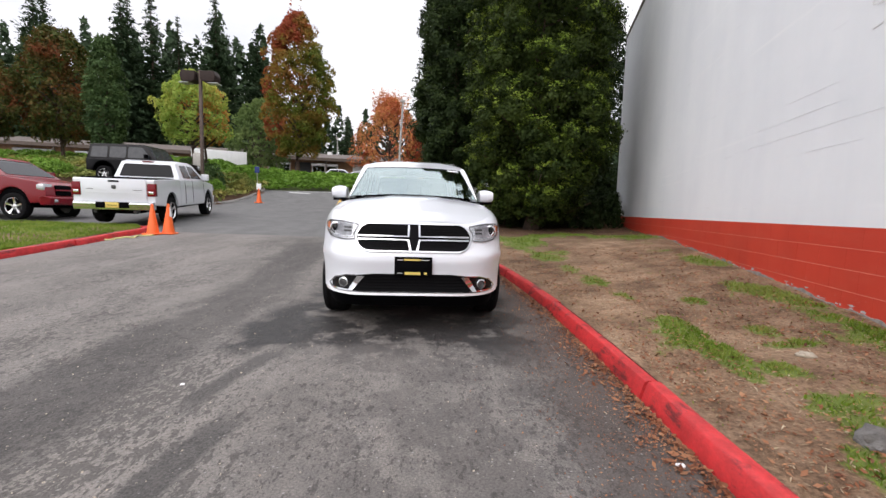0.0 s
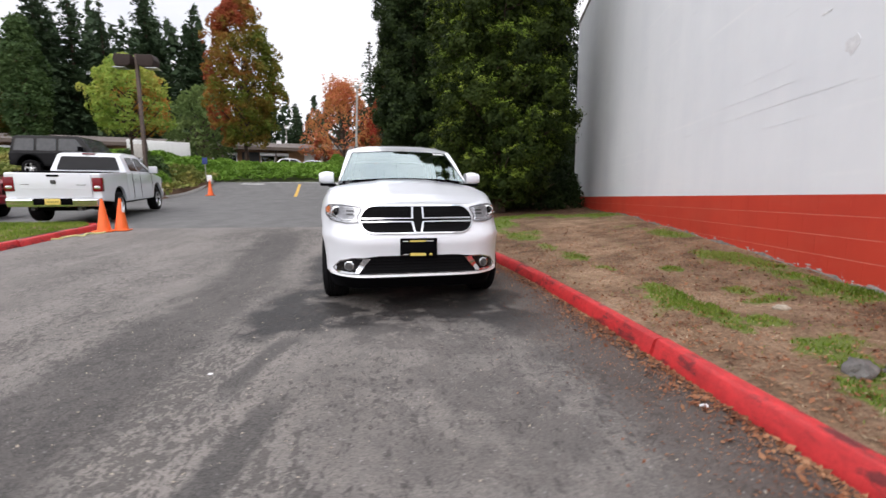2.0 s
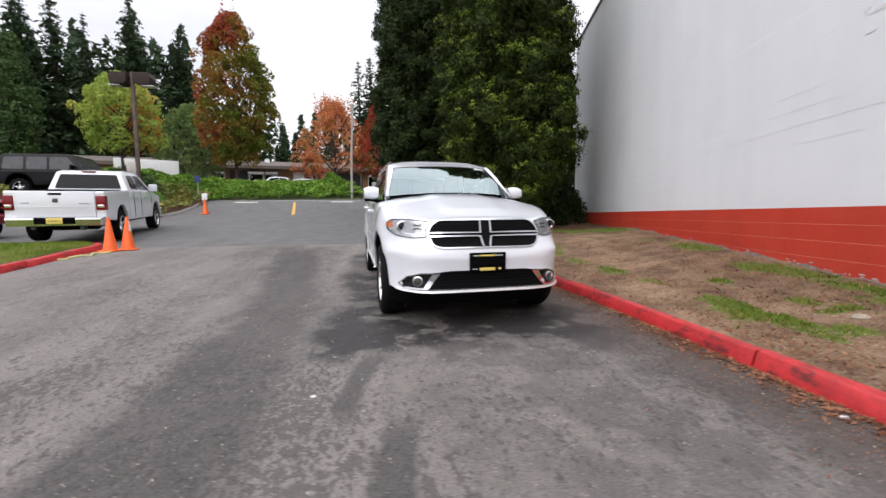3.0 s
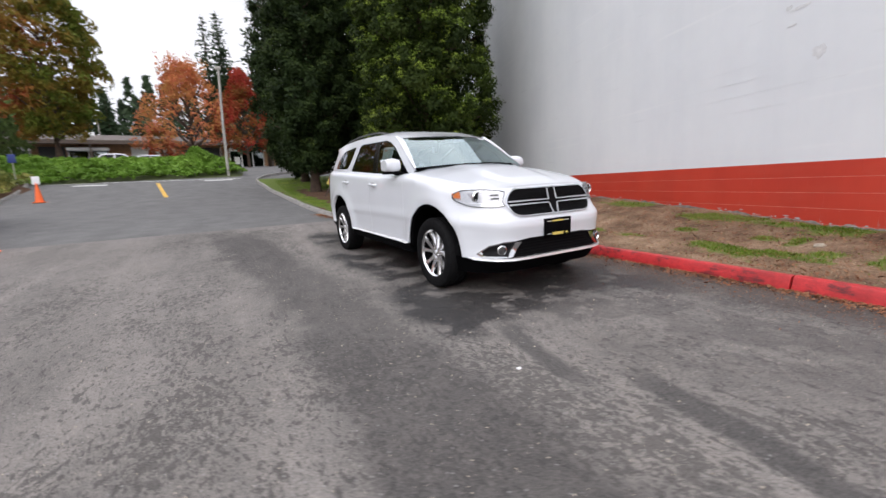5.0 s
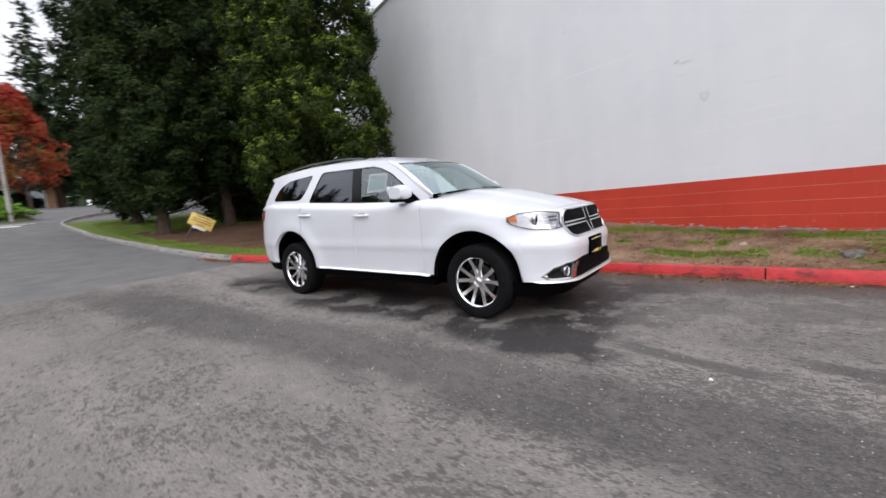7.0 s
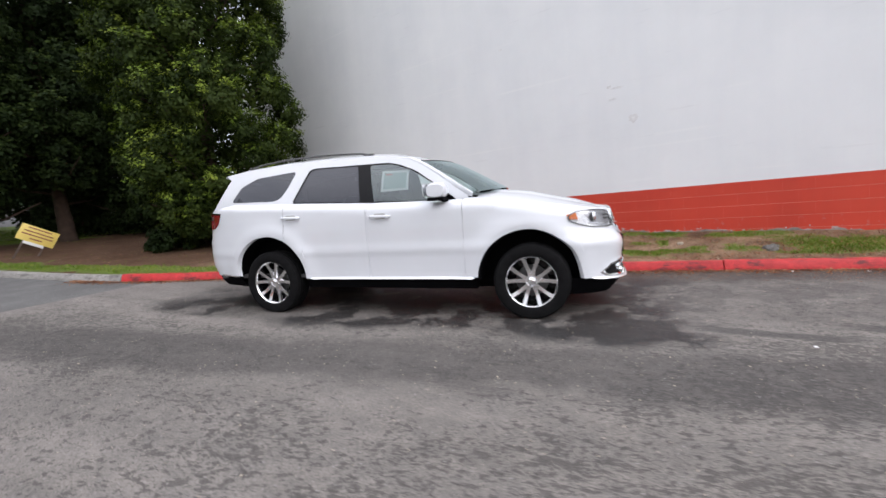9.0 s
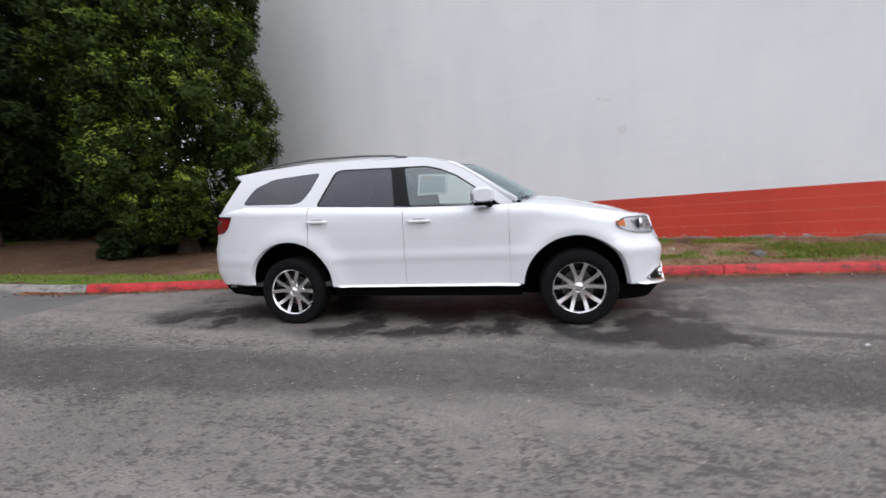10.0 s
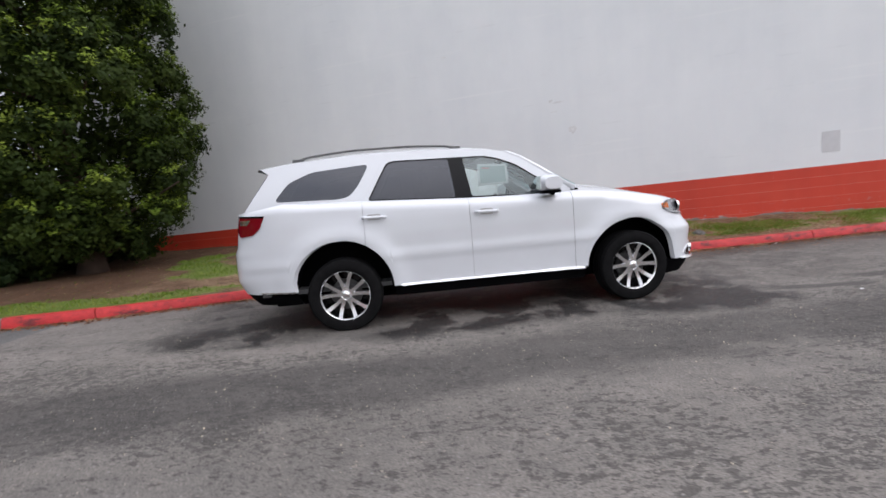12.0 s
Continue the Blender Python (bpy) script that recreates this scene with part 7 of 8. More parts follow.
pickup(on_road(-9.08, 11.95, 102, 0.05, 5.0), WHITE_PAINT, "white crew-cab pickup truck with chrome rear bumper", ALLOY)
pickup(on_road(-17.75, 14.0, 0, 0.0, 5.0), RED_PAINT, "dark red pickup truck facing the lane", ALLOY)
boxy_wagon(Matrix.Translation((-16.75, 21.3, road_z(-14.8, 21.3) + 0.66)) @ Matrix.Rotation(radians(2), 4, "Z"), BLACK_PAINT, "black boxy off-road wagon on the upper car park")
saloon(on_road(-22.5, 17.2, 0, 0.35), BLACK_PAINT, "dark saloon car behind the red pickup", "saloon_car", 4.7, 1.42)
saloon(on_road(-14.2, 51.5, 8, 0.0), SILVER_PAINT, "silver estate car parked by the shops", "estate_car", 4.9, 1.62)
saloon(on_road(-11.0, 50.0, 4, 0.0), WHITE_PAINT, "white low saloon car parked by the shops", "saloon_car", 4.6, 1.38)
saloon(on_road(-30.5, 40.0, 12, 0.0), SILVER_PAINT, "silver saloon car at the far car park", "saloon_car", 4.6, 1.45)


# ---- the row of shops ----
def shop_row():
    a, b = Vector((-51.0, 48.7)), Vector((3.4, 60.6))
    ang = math.atan2(b.y - a.y, b.x - a.x)
    L = (b - a).length
    base = 3.9
    m = Matrix.Translation((a.x, a.y, base)) @ Matrix.Rotation(ang, 4, "Z")
    row = thing("shop_building", m, "long low brick shop row with a brown shingle roof", "building")
    eave, ridge = 3.35, 4.75
    part("wall", boxed(0, L, 0.6, 9.0, 0.0, eave, 0.0), BRICK, row, "tan brick walls", smooth=False)
    bm = prism([(-0.8, eave - 0.05), (-0.75, eave + 0.22), (4.8, ridge), (10.2, eave + 0.22), (10.2, eave - 0.05)], lambda x, z: L / 2 + 0.6)
    bmesh.ops.rotate(bm, verts=bm.verts, matrix=Matrix.Rotation(radians(90), 3, "Z"))
    bmesh.ops.scale(bm, verts=bm.verts, vec=(1, 1, 1))
    bmesh.ops.translate(bm, vec=(L / 2, 0, 0), verts=bm.verts)
    part("roof", bm, ROOFING, row, "brown shingle roof", smooth=False)
    part("fascia", boxed(-0.6, L + 0.6, -0.86, -0.80, eave - 0.16, eave + 0.22, 0.0), FASCIA, row, smooth=False)
    # fronts along the row: from, to, kind
    fronts = ((2.5, 6.5, "blue"), (9.0, 11.5, "white"), (13, 16, "dark"), (16.8, 19.5, "white"), (24, 29, "dark"), (29.8, 32.4, "white"), (33, 35.0, "dark"), (35.2, 38.4, "white"), (40.4, 44.5, "panel"), (45.4, 49.4, "dark"), (50.2, 54.2, "white"))
    for s0, s1, kind in fronts:
        top = eave - 0.35
        if kind == "dark":
            sh = part("shop_front", boxed(s0, s1, 0.50, 0.62, 0.1, top), SHOP_DARK, row, smooth=False)
        elif kind == "panel":
            sh = part("shop_front", boxed(s0, s1, 0.48, 0.62, 0.9, top), SHOP_WHITE, row, "pale panelled shop front", smooth=False)
        elif kind == "blue":
            sh = part("shop_front", boxed(s0, s1, 0.48, 0.62, 0.1, top), SHOP_BLUE, row, "blue shop front with pale sign band", smooth=False)
            part("sign_band", boxed(s0, s1, 0.30, 0.48, top - 0.5, top - 0.05), SHOP_WHITE, sh, smooth=False)
            for k in range(4):
                part("column", boxed(s0 + 0.4 + k, s0 + 0.55 + k, 0.36, 0.48, 0.1, top - 0.5), SHOP_RED if k % 2 else SHOP_WHITE, sh, smooth=False)
        else:
            sh = part("shop_front", boxed(s0, s1, 0.50, 0.62, 0.1, top), SHOP_DARK, row, "glazed shop front with white canopy", smooth=False)
            part("canopy", boxed(s0 - 0.1, s1 + 0.1, -0.3, 0.5, top - 0.42, top - 0.12, 0.02), SHOP_WHITE, sh)
            n = max(2, int((s1 - s0) / 1.1))
            for k in range(n + 1):
                x = s0 + (s1 - s0) * k / n
                part("mullion", boxed(x - 0.05, x + 0.05, 0.42, 0.50, 0.1, top - 0.42), SHOP_WHITE, sh, smooth=False)
            for k in range(n):
                x = s0 + (s1 - s0) * k / n
                part("pane", boxed(x + 0.06, x + (s1 - s0) / n - 0.06, 0.45, 0.47, 0.5, top - 0.45), SHOP_GLASS, sh, smooth=False)
            part("poster", boxed(s0 + 0.5, s0 + 1.1, 0.43, 0.45, 1.0, 1.9), SHOP_WHITE, sh, smooth=False)
    for s in np.arange(1.0, L, 6.0):
        part("canopy_post", boxed(s - 0.09, s + 0.09, -0.72, -0.54, 0.0, eave), FASCIA, row, smooth=False)
    part("roof_vent", boxed(37.0, 37.6, 3.4, 4.0, ridge - 0.5, ridge + 0.12, 0.02), SHOP_WHITE, row)
    return row


shop_row()
cont = thing("white_trailer", Matrix.Translation((-19.6, 39.6, road_z(-19.6, 39.6))) @ Matrix.Rotation(radians(26), 4, "Z"), "plain white box trailer behind the hedge", "trailer")
part("box", boxed(-2.7, 1.7, -1.0, 1.0, 0.6, 2.35, 0.05), SHOP_WHITE, cont)
for k in range(9):
    part("side_rib", boxed(-2.5 + 0.5 * k, -2.47 + 0.5 * k, -1.015, -1.0, 0.65, 2.3), SHOP_WHITE, cont, smooth=False)
for x in (-1.0, 0.0):
    for s in (-1, 1):
        bm = lathe(bmesh.new(), ((0.02, -0.1), (0.36, -0.1), (0.38, 0.0), (0.36, 0.1), (0.02, 0.1)), 20, "y")
        bmesh.ops.translate(bm, vec=(x, s * 0.95, 0.38), verts=bm.verts)
        part("trailer_wheel", bm, RUBBER, cont)


# ---- posts, cones, sign, road marks ----
def yard_lamp():
    x, y = -12.2, 22.1
    z = island_z(x, y)
    t = thing("street_lamp", Matrix.Translation((x, y, z)), "square brown timber lamp post with two box lamps", "street lamp")
    part("post", boxed(-0.068, 0.068, -0.068, 0.068, -0.2, 6.35, 0.012), WOOD_POST, t)
    part("cross_arm", boxed(-0.35, 0.35, -0.05, 0.05, 6.05, 6.2, 0.01), LAMP_HOUSING, t)
    for s in (-1, 1):
        h = part("lamp_head", prism([(s * 0.14, 5.84), (s * 0.12, 6.26), (s * 0.80, 6.28), (s * 0.88, 6.05), (s * 0.80, 5.74), (s * 0.30, 5.74)], lambda a, b: 0.30, 0.03), LAMP_HOUSING, t, "brown box lamp head")
        part("lamp_lens", boxed(*sorted((s * 0.45, s * 0.95)), -0.22, 0.22, 5.70, 5.73, 0.0), LAMP_GLOW, h)
    part("base_box", boxed(-0.17, 0.17, -0.17, 0.17, -0.1, 0.6, 0.02), LAMP_HOUSING, t)
    return t


yard_lamp()
pole = thing("metal_pole", Matrix.Translation((-2.85, 29.6, road_z(-2.9, 29.6))), "thin leaning galvanised pole with a small lamp", "pole")
part("shaft", tube(bmesh.new(), [(0, 0, -0.2), (0.06, 0, 3.0), (0.20, 0, 6.2)], 0.085, 12, 0.06), METAL_POST, pole)
part("lamp_head", boxed(0.02, 0.34, -0.10, 0.10, 6.15, 6.32, 0.03), METAL_POST, pole)
sp = thing("sign_post", Matrix.Translation((-12.75, 22.6, island_z(-12.75, 22.6))), "thin grey sign post in the planted bed", "sign")
part("post", tube(bmesh.new(), [(0, 0, -0.2), (0, 0, 2.1)], 0.03, 8), METAL_POST, sp)
part("sign_plate", boxed(-0.20, 0.20, -0.02, 0.0, 1.35, 2.15, 0.005), METAL_POST, sp)
bs = thing("small_blue_sign", Matrix.Translation((-11.9, 28.0, island_z(-11.9, 28.0))), "small blue sign on a thin post in the bed", "sign")
part("post", tube(bmesh.new(), [(0, 0, -0.2), (0, 0, 1.3)], 0.025, 8), METAL_POST, bs)
part("sign_plate", boxed(-0.15, 0.15, -0.03, -0.01, 1.0, 1.4, 0.005), SHOP_BLUE, bs)
for i, (x, y) in enumerate(((-16.0, 57.6), (-26.0, 66.0))):
    p = thing("far_lamp", Matrix.Translation((x, y + 10, road_z(x, y + 10))), "slim grey lamp post behind the shops", "street lamp")
    part("shaft", tube(bmesh.new(), [(0, 0, 0), (0, 0, 7.0)], 0.07, 8, 0.05), METAL_POST, p)
    part("lamp_head", boxed(-0.25, 0.25, -0.1, 0.1, 6.95, 7.1, 0.02), METAL_POST, p)


def traffic_cone(m, label):
    t = thing("traffic_cone", m, label, "traffic cone", "traffic cones")
    part("base", boxed(-0.18, 0.18, -0.18, 0.18, 0.0, 0.035, 0.012), CONE, t)
    part("body", lathe(bmesh.new(), ((0.145, 0.03), (0.138, 0.06), (0.030, 0.755), (0.026, 0.78), (0.012, 0.785)), 28, "z"), CONE, t)
    return t


def cone_m(x, y, tilt=0):
    return Matrix.Translation((x, y, road_z(x, y))) @ Matrix.Rotation(radians(25 + 40 * x), 4, "Z") @ Matrix.Rotation(radians(tilt), 4, "X")


c1 = traffic_cone(cone_m(-7.40, 10.95), "tall orange traffic cone at the kerb's end")
c2 = traffic_cone(cone_m(-7.13, 11.15, 1), "tall orange traffic cone at the kerb's end")
part("torn_label", patch([(-0.9, 0.46), (0.9, 0.42), (0.7, 0.68), (-0.5, 0.70)], lambda u, v, o: Vector(((0.147 - 0.156 * v + o) * math.cos(u - 1.6), (0.147 - 0.156 * v + o) * math.sin(u - 1.6), v)), 0.003, 0.0, 0.2), WHITE_PAPER, c2, "torn white label")
c3 = traffic_cone(cone_m(-9.8, 23.2), "orange traffic cone with a white card on top")
part("top_card", boxed(-0.13, 0.13, -0.015, 0.015, 0.72, 1.04, 0.005), WHITE_PAPER, c3, "white card")
bm = bmesh.new()
pts = [(-7.3 - 0.05 * k + 0.10 * math.sin(k * 1.9), 10.85 - 0.13 * k + 0.08 * math.cos(k * 2.3)) for k in range(15)]
tube(bm, [(x, y, road_z(x, y) + 0.02 + 0.012 * math.sin(3 * i)) for i, (x, y) in enumerate(pts)], 0.022, 6)
tagged(new("barrier_tape", bm_mesh("barrier_tape", bm, ROPE)), "crumpled pale yellow tape lying by the cones", "tape")


def yard_sign():
    x, y = 0.50, 17.55
    z = verge_z(x, y)
    m = Matrix.Translation((x, y, z)) @ Matrix.Rotation(radians(-20), 4, "Z") @ Matrix.Rotation(radians(30), 4, "Y")
    t = thing("yard_sign", m, "tilted yellow notice board on a short stake", "sign")
    part("board", boxed(-0.37, 0.37, -0.012, 0.012, 0.38, 0.78, 0.004), SIGN_YELLOW, t)
    for z0, w in ((0.71, 0.46), (0.62, 0.58), (0.54, 0.60), (0.45, 0.24)):
        part("print_bar", boxed(-w / 2, w / 2, -0.017, -0.0125, z0, z0 + 0.028), SIGN_INK, t, smooth=False)
    part("strip", boxed(-0.20, 0.20, -0.016, 0.0, 0.31, 0.38, 0.002), SHOP_WHITE, t)
    for s in (-0.2, 0.2):
        part("stake", boxed(s - 0.02, s + 0.02, 0.0, 0.03, -0.2, 0.45, 0.003), WOOD_POST, t)
    return t


yard_sign()


def road_mark(name, p, q, width, material, label):
    """A painted line laid on the paving."""
    a, b = Vector(p), Vector(q)
    d = (b - a)
    n = Vector((-d.y, d.x)).normalized() * width / 2
    v, f = [], []
    for i in range(13):
        c = a + d * i / 12
        for s in (-1, 1):
            e = c + n * s
            v.append((e.x, e.y, road_z(e.x, e.y) + 0.006))
    for i in range(12):
        f.append((2 * i, 2 * i + 1, 2 * i + 3, 2 * i + 2))
    return tagged(new(name, mesh_of(name, v, f, material)), label, "road marking", kind="structure")


road_mark("yellow_line", (-5.45, 22.6), (-6.3, 28.0), 0.16, YELLOW_LINE, "worn yellow centre line on the asphalt")
road_mark("white_edge_line", (-11.4, 29.1), (-2.2, 28.6), 0.10, WHITE_LINE, "thin white line at the road's far edge")
for x in (-9.2, -3.4):
    road_mark("white_arrow_mark", (x - 0.7, 28.2), (x + 0.7, 28.1), 0.3, WHITE_LINE, "worn white mark on the asphalt")


# ---- stones, litter, turf and leaves on the verge ----
def stone(x, y, size, flat, material, seed, label, lift=0.0):
    rng = random.Random(seed)
    bm = bmesh.new()
    bmesh.ops.create_icosphere(bm, subdivisions=3, radius=1.0)
    for v in bm.verts:
        k = 1 + 0.35 * noise.noise(v.co * 1.3 + Vector((seed, 0, 0))) + 0.22 * noise.noise(v.co * 3.2) + 0.06 * noise.noise(v.co * 9.0)
        v.co = Vector((v.co.x * size * k, v.co.y * size * 0.72 * k, v.co.z * flat * k))
    t = new("stone", bm_mesh("stone", bm, material, True, 60))
    t.location = (x, y, verge_z(x, y) + lift)
    t.rotation_euler = (0, 0, rng.uniform(0, 6))
    return tagged(t, label, "stone")


stone(2.55, 2.95, 0.055, 0.03, PALE_ROCK, 2, "flat pale stone lying on bare soil", 0.01)
stone(1.97, 1.90, 0.105, 0.055, ROCK, 5, "weathered grey rock half sunk in grass", 0.01)
stone(2.10, 1.82, 0.07, 0.045, ROCK, 7, "small grey rock beside a larger one", 0.0)


def litter_at(x, y, z, size, label, seed):
    bm = bmesh.new()
    bmesh.ops.create_icosphere(bm, subdivisions=2, radius=1.0)
    for v in bm.verts:
        k = 1 + 0.5 * noise.noise(v.co * 2.0 + Vector((seed, 1, 0)))
        v.co = Vector((v.co.x * size * k, v.co.y * size * 0.8 * k, v.co.z * size * 0.35 * k))
    t = new("paper_scrap", bm_mesh("paper_scrap", bm, WHITE_PAPER, False))
    t.location = (x, y, z + size * 0.25)
    return tagged(t, label, "litter")


litter_at(-1.75, 2.695, road_z(0, 2.7), 0.015, "small white scrap on the asphalt", 1)
litter_at(1.06, 1.93, road_z(1, 1.93), 0.021, "crumpled white paper in the gutter", 2)
litter_at(1.05, 1.20, road_z(1, 1.2), 0.021, "crumpled white paper in the gutter", 3)


def turf():
    """Grass blades, thick where the turf mask is high."""
    rng = np.random.default_rng(21)
    q = []
    for region, count in ((((1.3, 5.0), (-4.5, 6.0)), 150000), (((-0.7, 7.5), (6.0, 26.0)), 90000)):
        (x0, x1), (y0, y1) = region
        xs, ys, ks = rng.uniform(x0, x1, count), rng.uniform(y0, y1, count), rng.uniform(0, 1, count)
        for x, y, k in zip(xs, ys, ks):
            if kerb_x(y) + 0.17 < x < wall_x(y) - 0.02:
                g = grass_mask(x, y)
                if k < (g - 0.46) * 1.7 or k < 0.02:
                    h = (0.014 + 0.024 * g) * (1 if y < 6 else 1.4)
                    q.append((x, y, verge_z(x, y), h))
    q = np.array(q)
    n = len(q)
    a = rng.uniform(0, 2 * math.pi, n)
    lean = rng.normal(0, 0.4, (n, 2)) * q[:, 3:4]
    w = 0.0032 + 0.003 * rng.uniform(0, 1, n)
    d = np.stack([np.cos(a) * w, np.sin(a) * w, 0 * a], 1)
    foot = q[:, :3] - np.array((0, 0, 0.006))
    mid = foot + np.concatenate([lean * 0.4, q[:, 3:4] * 0.65], 1)
    tip = foot + np.concatenate([lean * 1.1, q[:, 3:4] * rng.uniform(0.8, 1.25, (n, 1))], 1)
    quads = np.stack([foot - d, foot + d, mid + d * 0.8, tip], 1)
    return tagged(new("turf", quads_mesh("turf", quads, GRASS)), "short patchy grass blades on the verge", "grass", kind="stuff")


turf()


def lawn_blades():
    rng = np.random.default_rng(22)
    n = 60000
    y = rng.uniform(4.0, 11.9, n)
    x = np.array([left_edge(min(v, 11.3)) - 0.16 - (0 if v < 11.3 else 0.9 * (v - 11.3)) for v in y]) - rng.uniform(0, 1, n) ** 1.4 * 9
    k = rng.uniform(0, 1, n)
    keep = [i for i in range(n) if k[i] < 0.75 + 0.6 * noise.noise((x[i] * 0.8, y[i] * 1.1, 4.4))]
    p = np.array([(x[i], y[i], lawn_z(x[i], y[i]) - 0.005) for i in keep])
    n = len(p)
    a = rng.uniform(0, 2 * math.pi, n)
    h = rng.uniform(0.03, 0.075, (n, 1))
    d = np.stack([np.cos(a) * 0.008, np.sin(a) * 0.008, 0 * a], 1)
    tip = p + np.concatenate([rng.normal(0, 0.02, (n, 2)), h], 1)
    return tagged(new("lawn_blades", quads_mesh("lawn_blades", np.stack([p - d, p + d, (p + tip) / 2 + d, tip], 1), GRASS)), "short green grass blades of the lawn", "grass", kind="stuff")


lawn_blades()


def fallen_leaves():
    """Dry leaves and needles: drifted in the gutter, scattered on the soil."""
    rng = np.random.default_rng(23)
    p, s = [], []
    for i in range(30000):
        y = rng.uniform(-4, 13)
        d = abs(rng.normal(0, 0.10))
        x = kerb_x(y) - 0.01 - d
        if noise.noise((0.0, y * 0.8, 3.3)) + 0.45 > rng.uniform(-0.4, 0.9) or d < 0.05:
            p.append((x, y, road_z(x, y) + 0.006 + rng.uniform(0, 0.012)))
            s.append(rng.uniform(0.006, 0.022) if rng.uniform() < 0.84 else rng.uniform(0.022, 0.055))
    for i in range(55000):
        y = rng.uniform(-1, 9) if i % 4 else rng.uniform(-5, 16)
        x = rng.uniform(kerb_x(y) + 0.18, max(wall_x(y) - 0.05, kerb_x(y) + 0.5))
        if noise.noise((x * 1.2, y * 1.2, 7.7)) + 0.25 > rng.uniform(-0.5, 0.7):
            p.append((x, y, verge_z(x, y) + 0.008 + rng.uniform(0, 0.012)))
            s.append(0.007 + 0.03 * rng.uniform() ** 2 if rng.uniform() < 0.985 else rng.uniform(0.03, 0.06))
    for i in range(8000):
        x, y = 1.1 - abs(rng.normal(0, 0.30)), rng.uniform(-2, 6)
        p.append((x, y, road_z(x, y) + 0.006))
        s.append(rng.uniform(0.004, 0.018))
    p, s = np.array(p), np.array(s)
    n = len(p)
    nrm = np.tile((0, 0, 1.0), (n, 1))
    q = leaf_quads(np.zeros((n, 3)), nrm, 1.0, rng, 0.33, 0.6) * s[:, None, None] + p[:, None]
    return tagged(new("fallen_leaves", quads_mesh("fallen_leaves", q, DRY)), "dry brown and orange leaves drifted along the kerb", "leaves", kind="stuff")


fallen_leaves()


def straw():
    """Dry needles, straw and twig ends lying on the bare soil."""
    rng = np.random.default_rng(27)
    p, s = [], []
    for i in range(26000):
        y = rng.uniform(-1, 8) if i % 5 else rng.uniform(8, 16)
        x = rng.uniform(kerb_x(y) + 0.17, wall_x(y) - 0.03)
        if noise.noise((x * 2.1, y * 2.1, 1.7)) > rng.uniform(-0.7, 0.5):
            p.append((x, y, verge_z(x, y) + 0.006 + rng.uniform(0, 0.008)))
            s.append(0.010 + 0.035 * rng.uniform() ** 2)
    p, s = np.array(p), np.array(s)
    n = len(p)
    q = leaf_quads(np.zeros((n, 3)), np.tile((0, 0, 1.0), (n, 1)), 1.0, rng, 0.25, 0.22) * s[:, None, None] + p[:, None]
    return tagged(new("straw_litter", quads_mesh("straw_litter", q, STRAW)), "pale dry straw and needles on bare soil", "litter", kind="stuff")


straw()


def chips():
    """Loose pale grit on the asphalt by the kerb and on the soil."""
    rng = np.random.default_rng(24)
    n = 9000
    y = rng.uniform(-2, 10, n)
    x = rng.normal(-1.9, 1.8, n).clip(-6.8, 0.9)
    s = 0.004 + 0.010 * rng.uniform(0, 1, n) ** 2.5
    z = np.array([road_z(a, b) for a, b in zip(x, y)]) + 0.004
    p = np.stack([x, y, z], 1)
    q = leaf_quads(np.zeros((n, 3)), np.tile((0, 0, 1.0), (n, 1)), 1.0, rng, 0.4, 0.9) * s[:, None, None] + p[:, None]
    return tagged(new("grit", quads_mesh("grit", q, PALE_ROCK)), "pale loose grit on the asphalt", "grit", kind="stuff")


chips()


# ---- wear on the wall ----
def wall_scar(name, s, z, w, h, seed, material, label):
    """A rough flake of missing or patched paint, lying just proud of the wall's face."""
    rng = random.Random(seed)
    n = 22
    poly = []
    for k in range(n):
        a = 2 * math.pi * k / n
        r = 1 + 0.45 * noise.noise((math.cos(a) * 1.6 + seed, math.sin(a) * 1.6, 0.3)) + rng.uniform(-0.08, 0.08)
        poly.append((s + w * r * math.cos(a), z + h * r * math.sin(a)))
    bm = patch(poly, lambda u, v, o: Vector((-0.0045 - o, u, v)), 0.001, -0.008, 0.08)
    return part(name, bm, material, wall, label)


SCAR = plain("bare_block", (0.72, 0.722, 0.735), 0.9, vary=0.12, scale=14, bump=0.5)
JOINT_PAINT = plain("soiled_joint_paint", (0.74, 0.75, 0.77), 0.8, vary=0.06, scale=10)
PATCHED = plain("grey_paint_patch", (0.62, 0.62, 0.64), 0.75, vary=0.06, scale=5)
for s, z, w, h, seed in ((-1.22, 2.52, 0.085, 0.075, 1), (-0.95, 3.14, 0.12, 0.02, 2), (-0.80, 3.18, 0.05, 0.03, 3), (1.45, 4.49, 0.045, 0.02, 5), (-0.85, 2.95, 0.06, 0.012, 7)):
    wall_scar("paint_scar", s, z, w, h, seed, SCAR, "")
part("paint_patch", patch([(-6.13, 1.42), (-5.83, 1.42), (-5.83, 1.82), (-6.13, 1.82)], lambda u, v, o: Vector((-0.004 - o, u, v)), 0.003, -0.006, 0.1), PATCHED, wall, "square patch of darker paint")
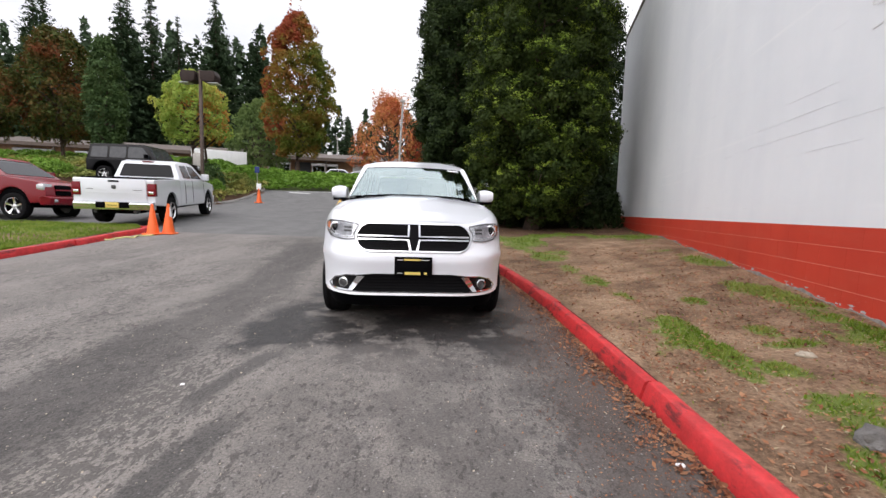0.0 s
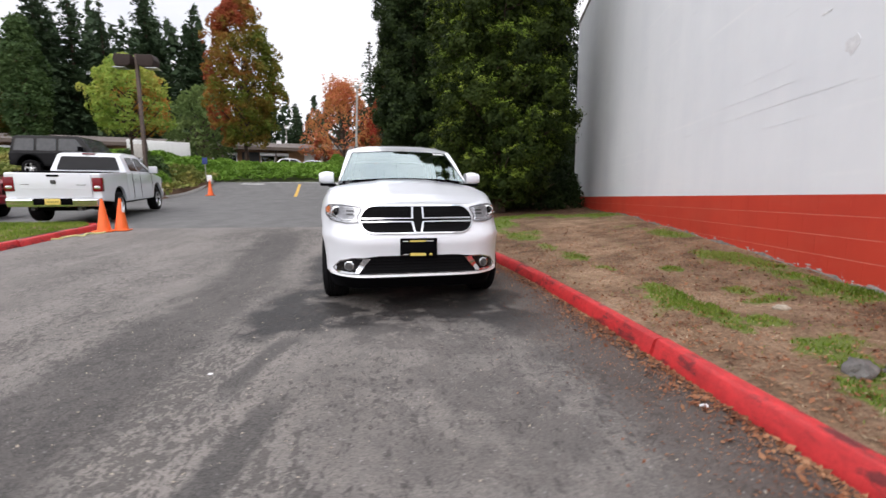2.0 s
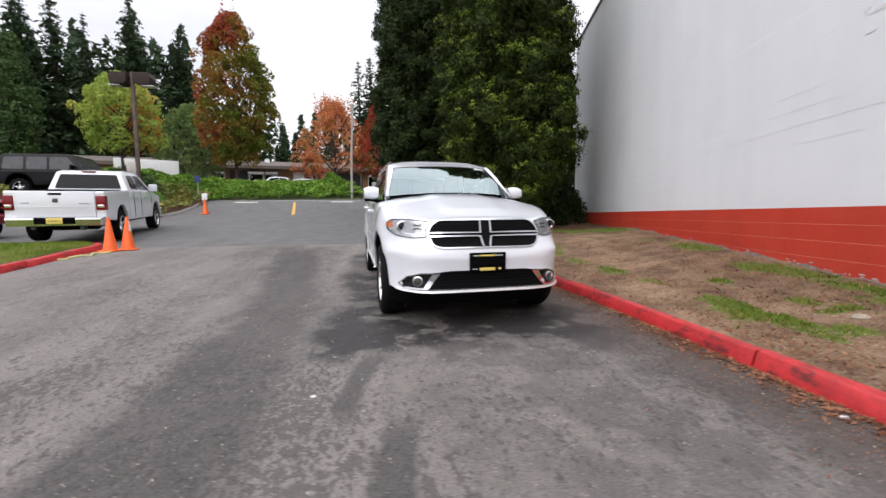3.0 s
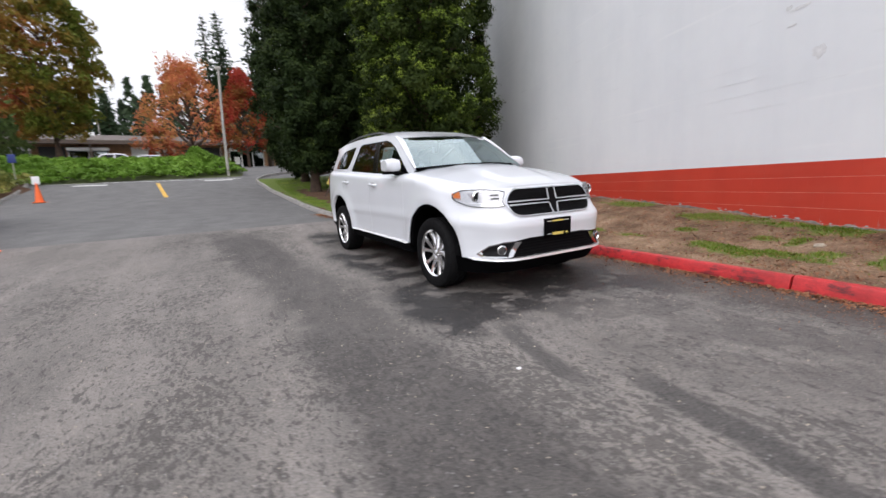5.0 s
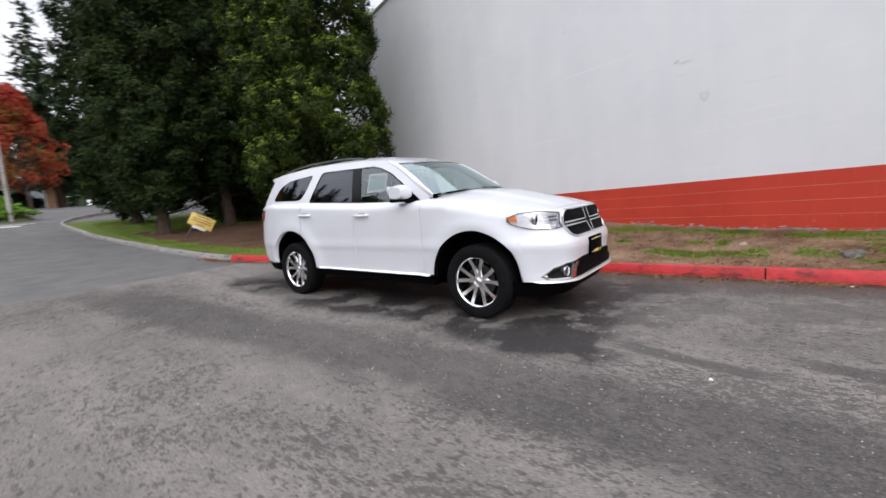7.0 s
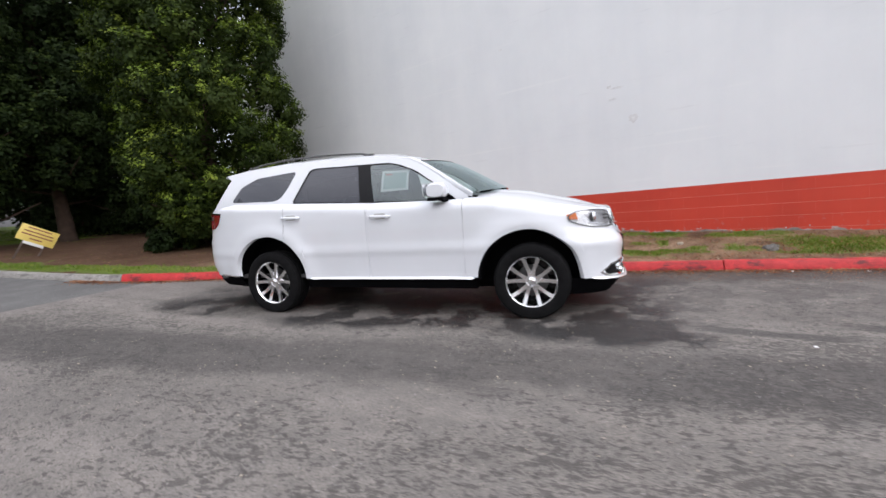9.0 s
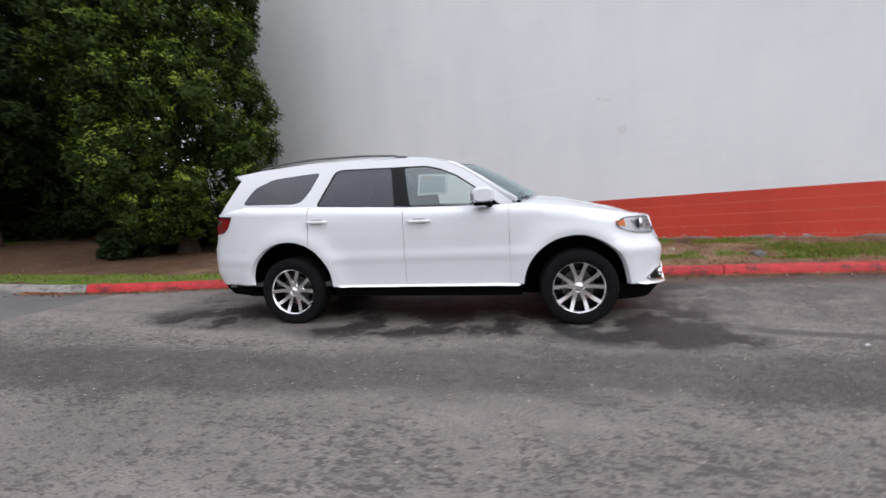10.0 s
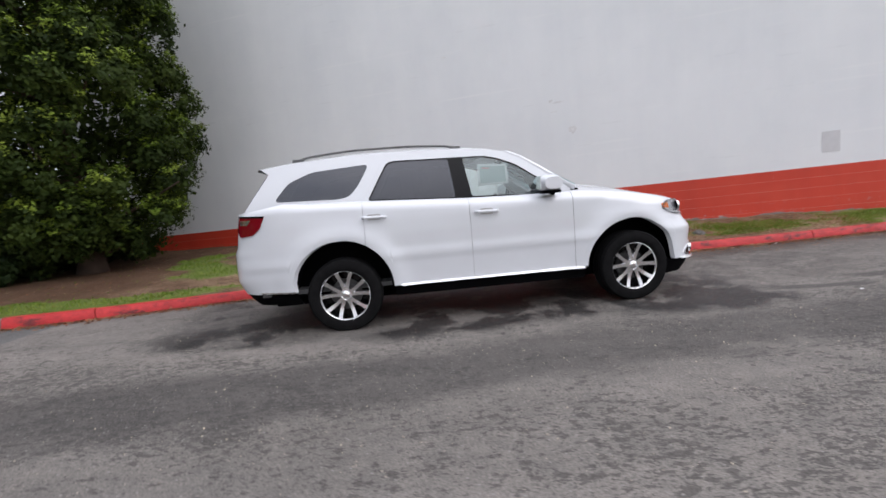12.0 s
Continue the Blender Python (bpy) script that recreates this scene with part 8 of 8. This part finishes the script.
for k, (s0, s1, z) in enumerate(((0.56, -0.41, 2.60), (1.40, -0.55, 2.40), (1.89, -1.31, 2.20), (0.07, -0.86, 1.97), (2.10, 1.62, 3.07), (-3.68, -4.09, 2.586), (-0.85, -1.80, 3.22))):
    pts = [(-0.0015 + 0.002 * noise.noise((j * 0.7, k, 0)), s0 + (s1 - s0) * j / 14, z + 0.008 * noise.noise((j * 0.9, k * 3.0, 1.0))) for j in range(15)]
    part("open_joint", tube(bmesh.new(), pts, 0.0017, 5), JOINT_PAINT, wall, "ragged grey joint showing through the paint")
for k in range(90):
    rng = random.Random(400 + k)
    s = rng.uniform(-4.5, 6.5)
    y = 4.7 + math.cos(radians(14.5)) * s
    z = verge_z(wall_x(y) - 0.03, y)
    wall_scar("base_chip", s, z + abs(rng.gauss(0, 0.022)) + 0.012, rng.uniform(0.008, 0.045), rng.uniform(0.004, 0.012), 500 + k, PLASTER, "")

# bare footing along the foot of the wall
vv, ff = [], []
for i in range(241):
    s = -6.5 + 13.5 * i / 240
    y = 4.7 + math.cos(radians(14.5)) * s
    z = verge_z(wall_x(y) - 0.03, y)
    h = 0.018 + 0.045 * noise.noise((s * 1.9, 4.0, 1.0)) + 0.03 * noise.noise((s * 8.0, 2.0, 1.0))
    vv += [(-0.009, s, z - 0.1), (-0.009, s, z + max(-0.03, h)), (0.0, s, z + max(-0.03, h) + 0.004)]
    if i:
        a = 3 * (i - 1)
        ff += [(a, a + 3, a + 4, a + 1), (a + 1, a + 4, a + 5, a + 2)]
part("footing", mesh_of("footing", vv, ff, FOOTING), FOOTING, wall, "bare grey concrete footing")

# concrete blocks of the red band, course by course
bm = box(bmesh.new(), -0.005, 0.02, 0.0002, 0.3998, 0.0028, 0.1972, 0.002)
block_mesh = bm_mesh("block", bm, RED_WALL, False)
for c in range(6):
    z = BAND_Z - 0.2 * (c + 1)
    off = 0.2 * (c % 2)
    k = 0
    while True:
        s = WALL_A + off + 0.4 * k
        k += 1
        if s + 0.4 > WALL_B:
            break
        y = 4.7 + math.cos(radians(14.5)) * s
        if z + 0.2 < float(np.interp(y, BASE_Y, BASE_Z)) - 0.06 or s < -11:
            continue
        ob = new("block", block_mesh)
        ob.parent = wall
        ob.location = (0.0004 * math.sin(k * 7.3 + c), s, z)
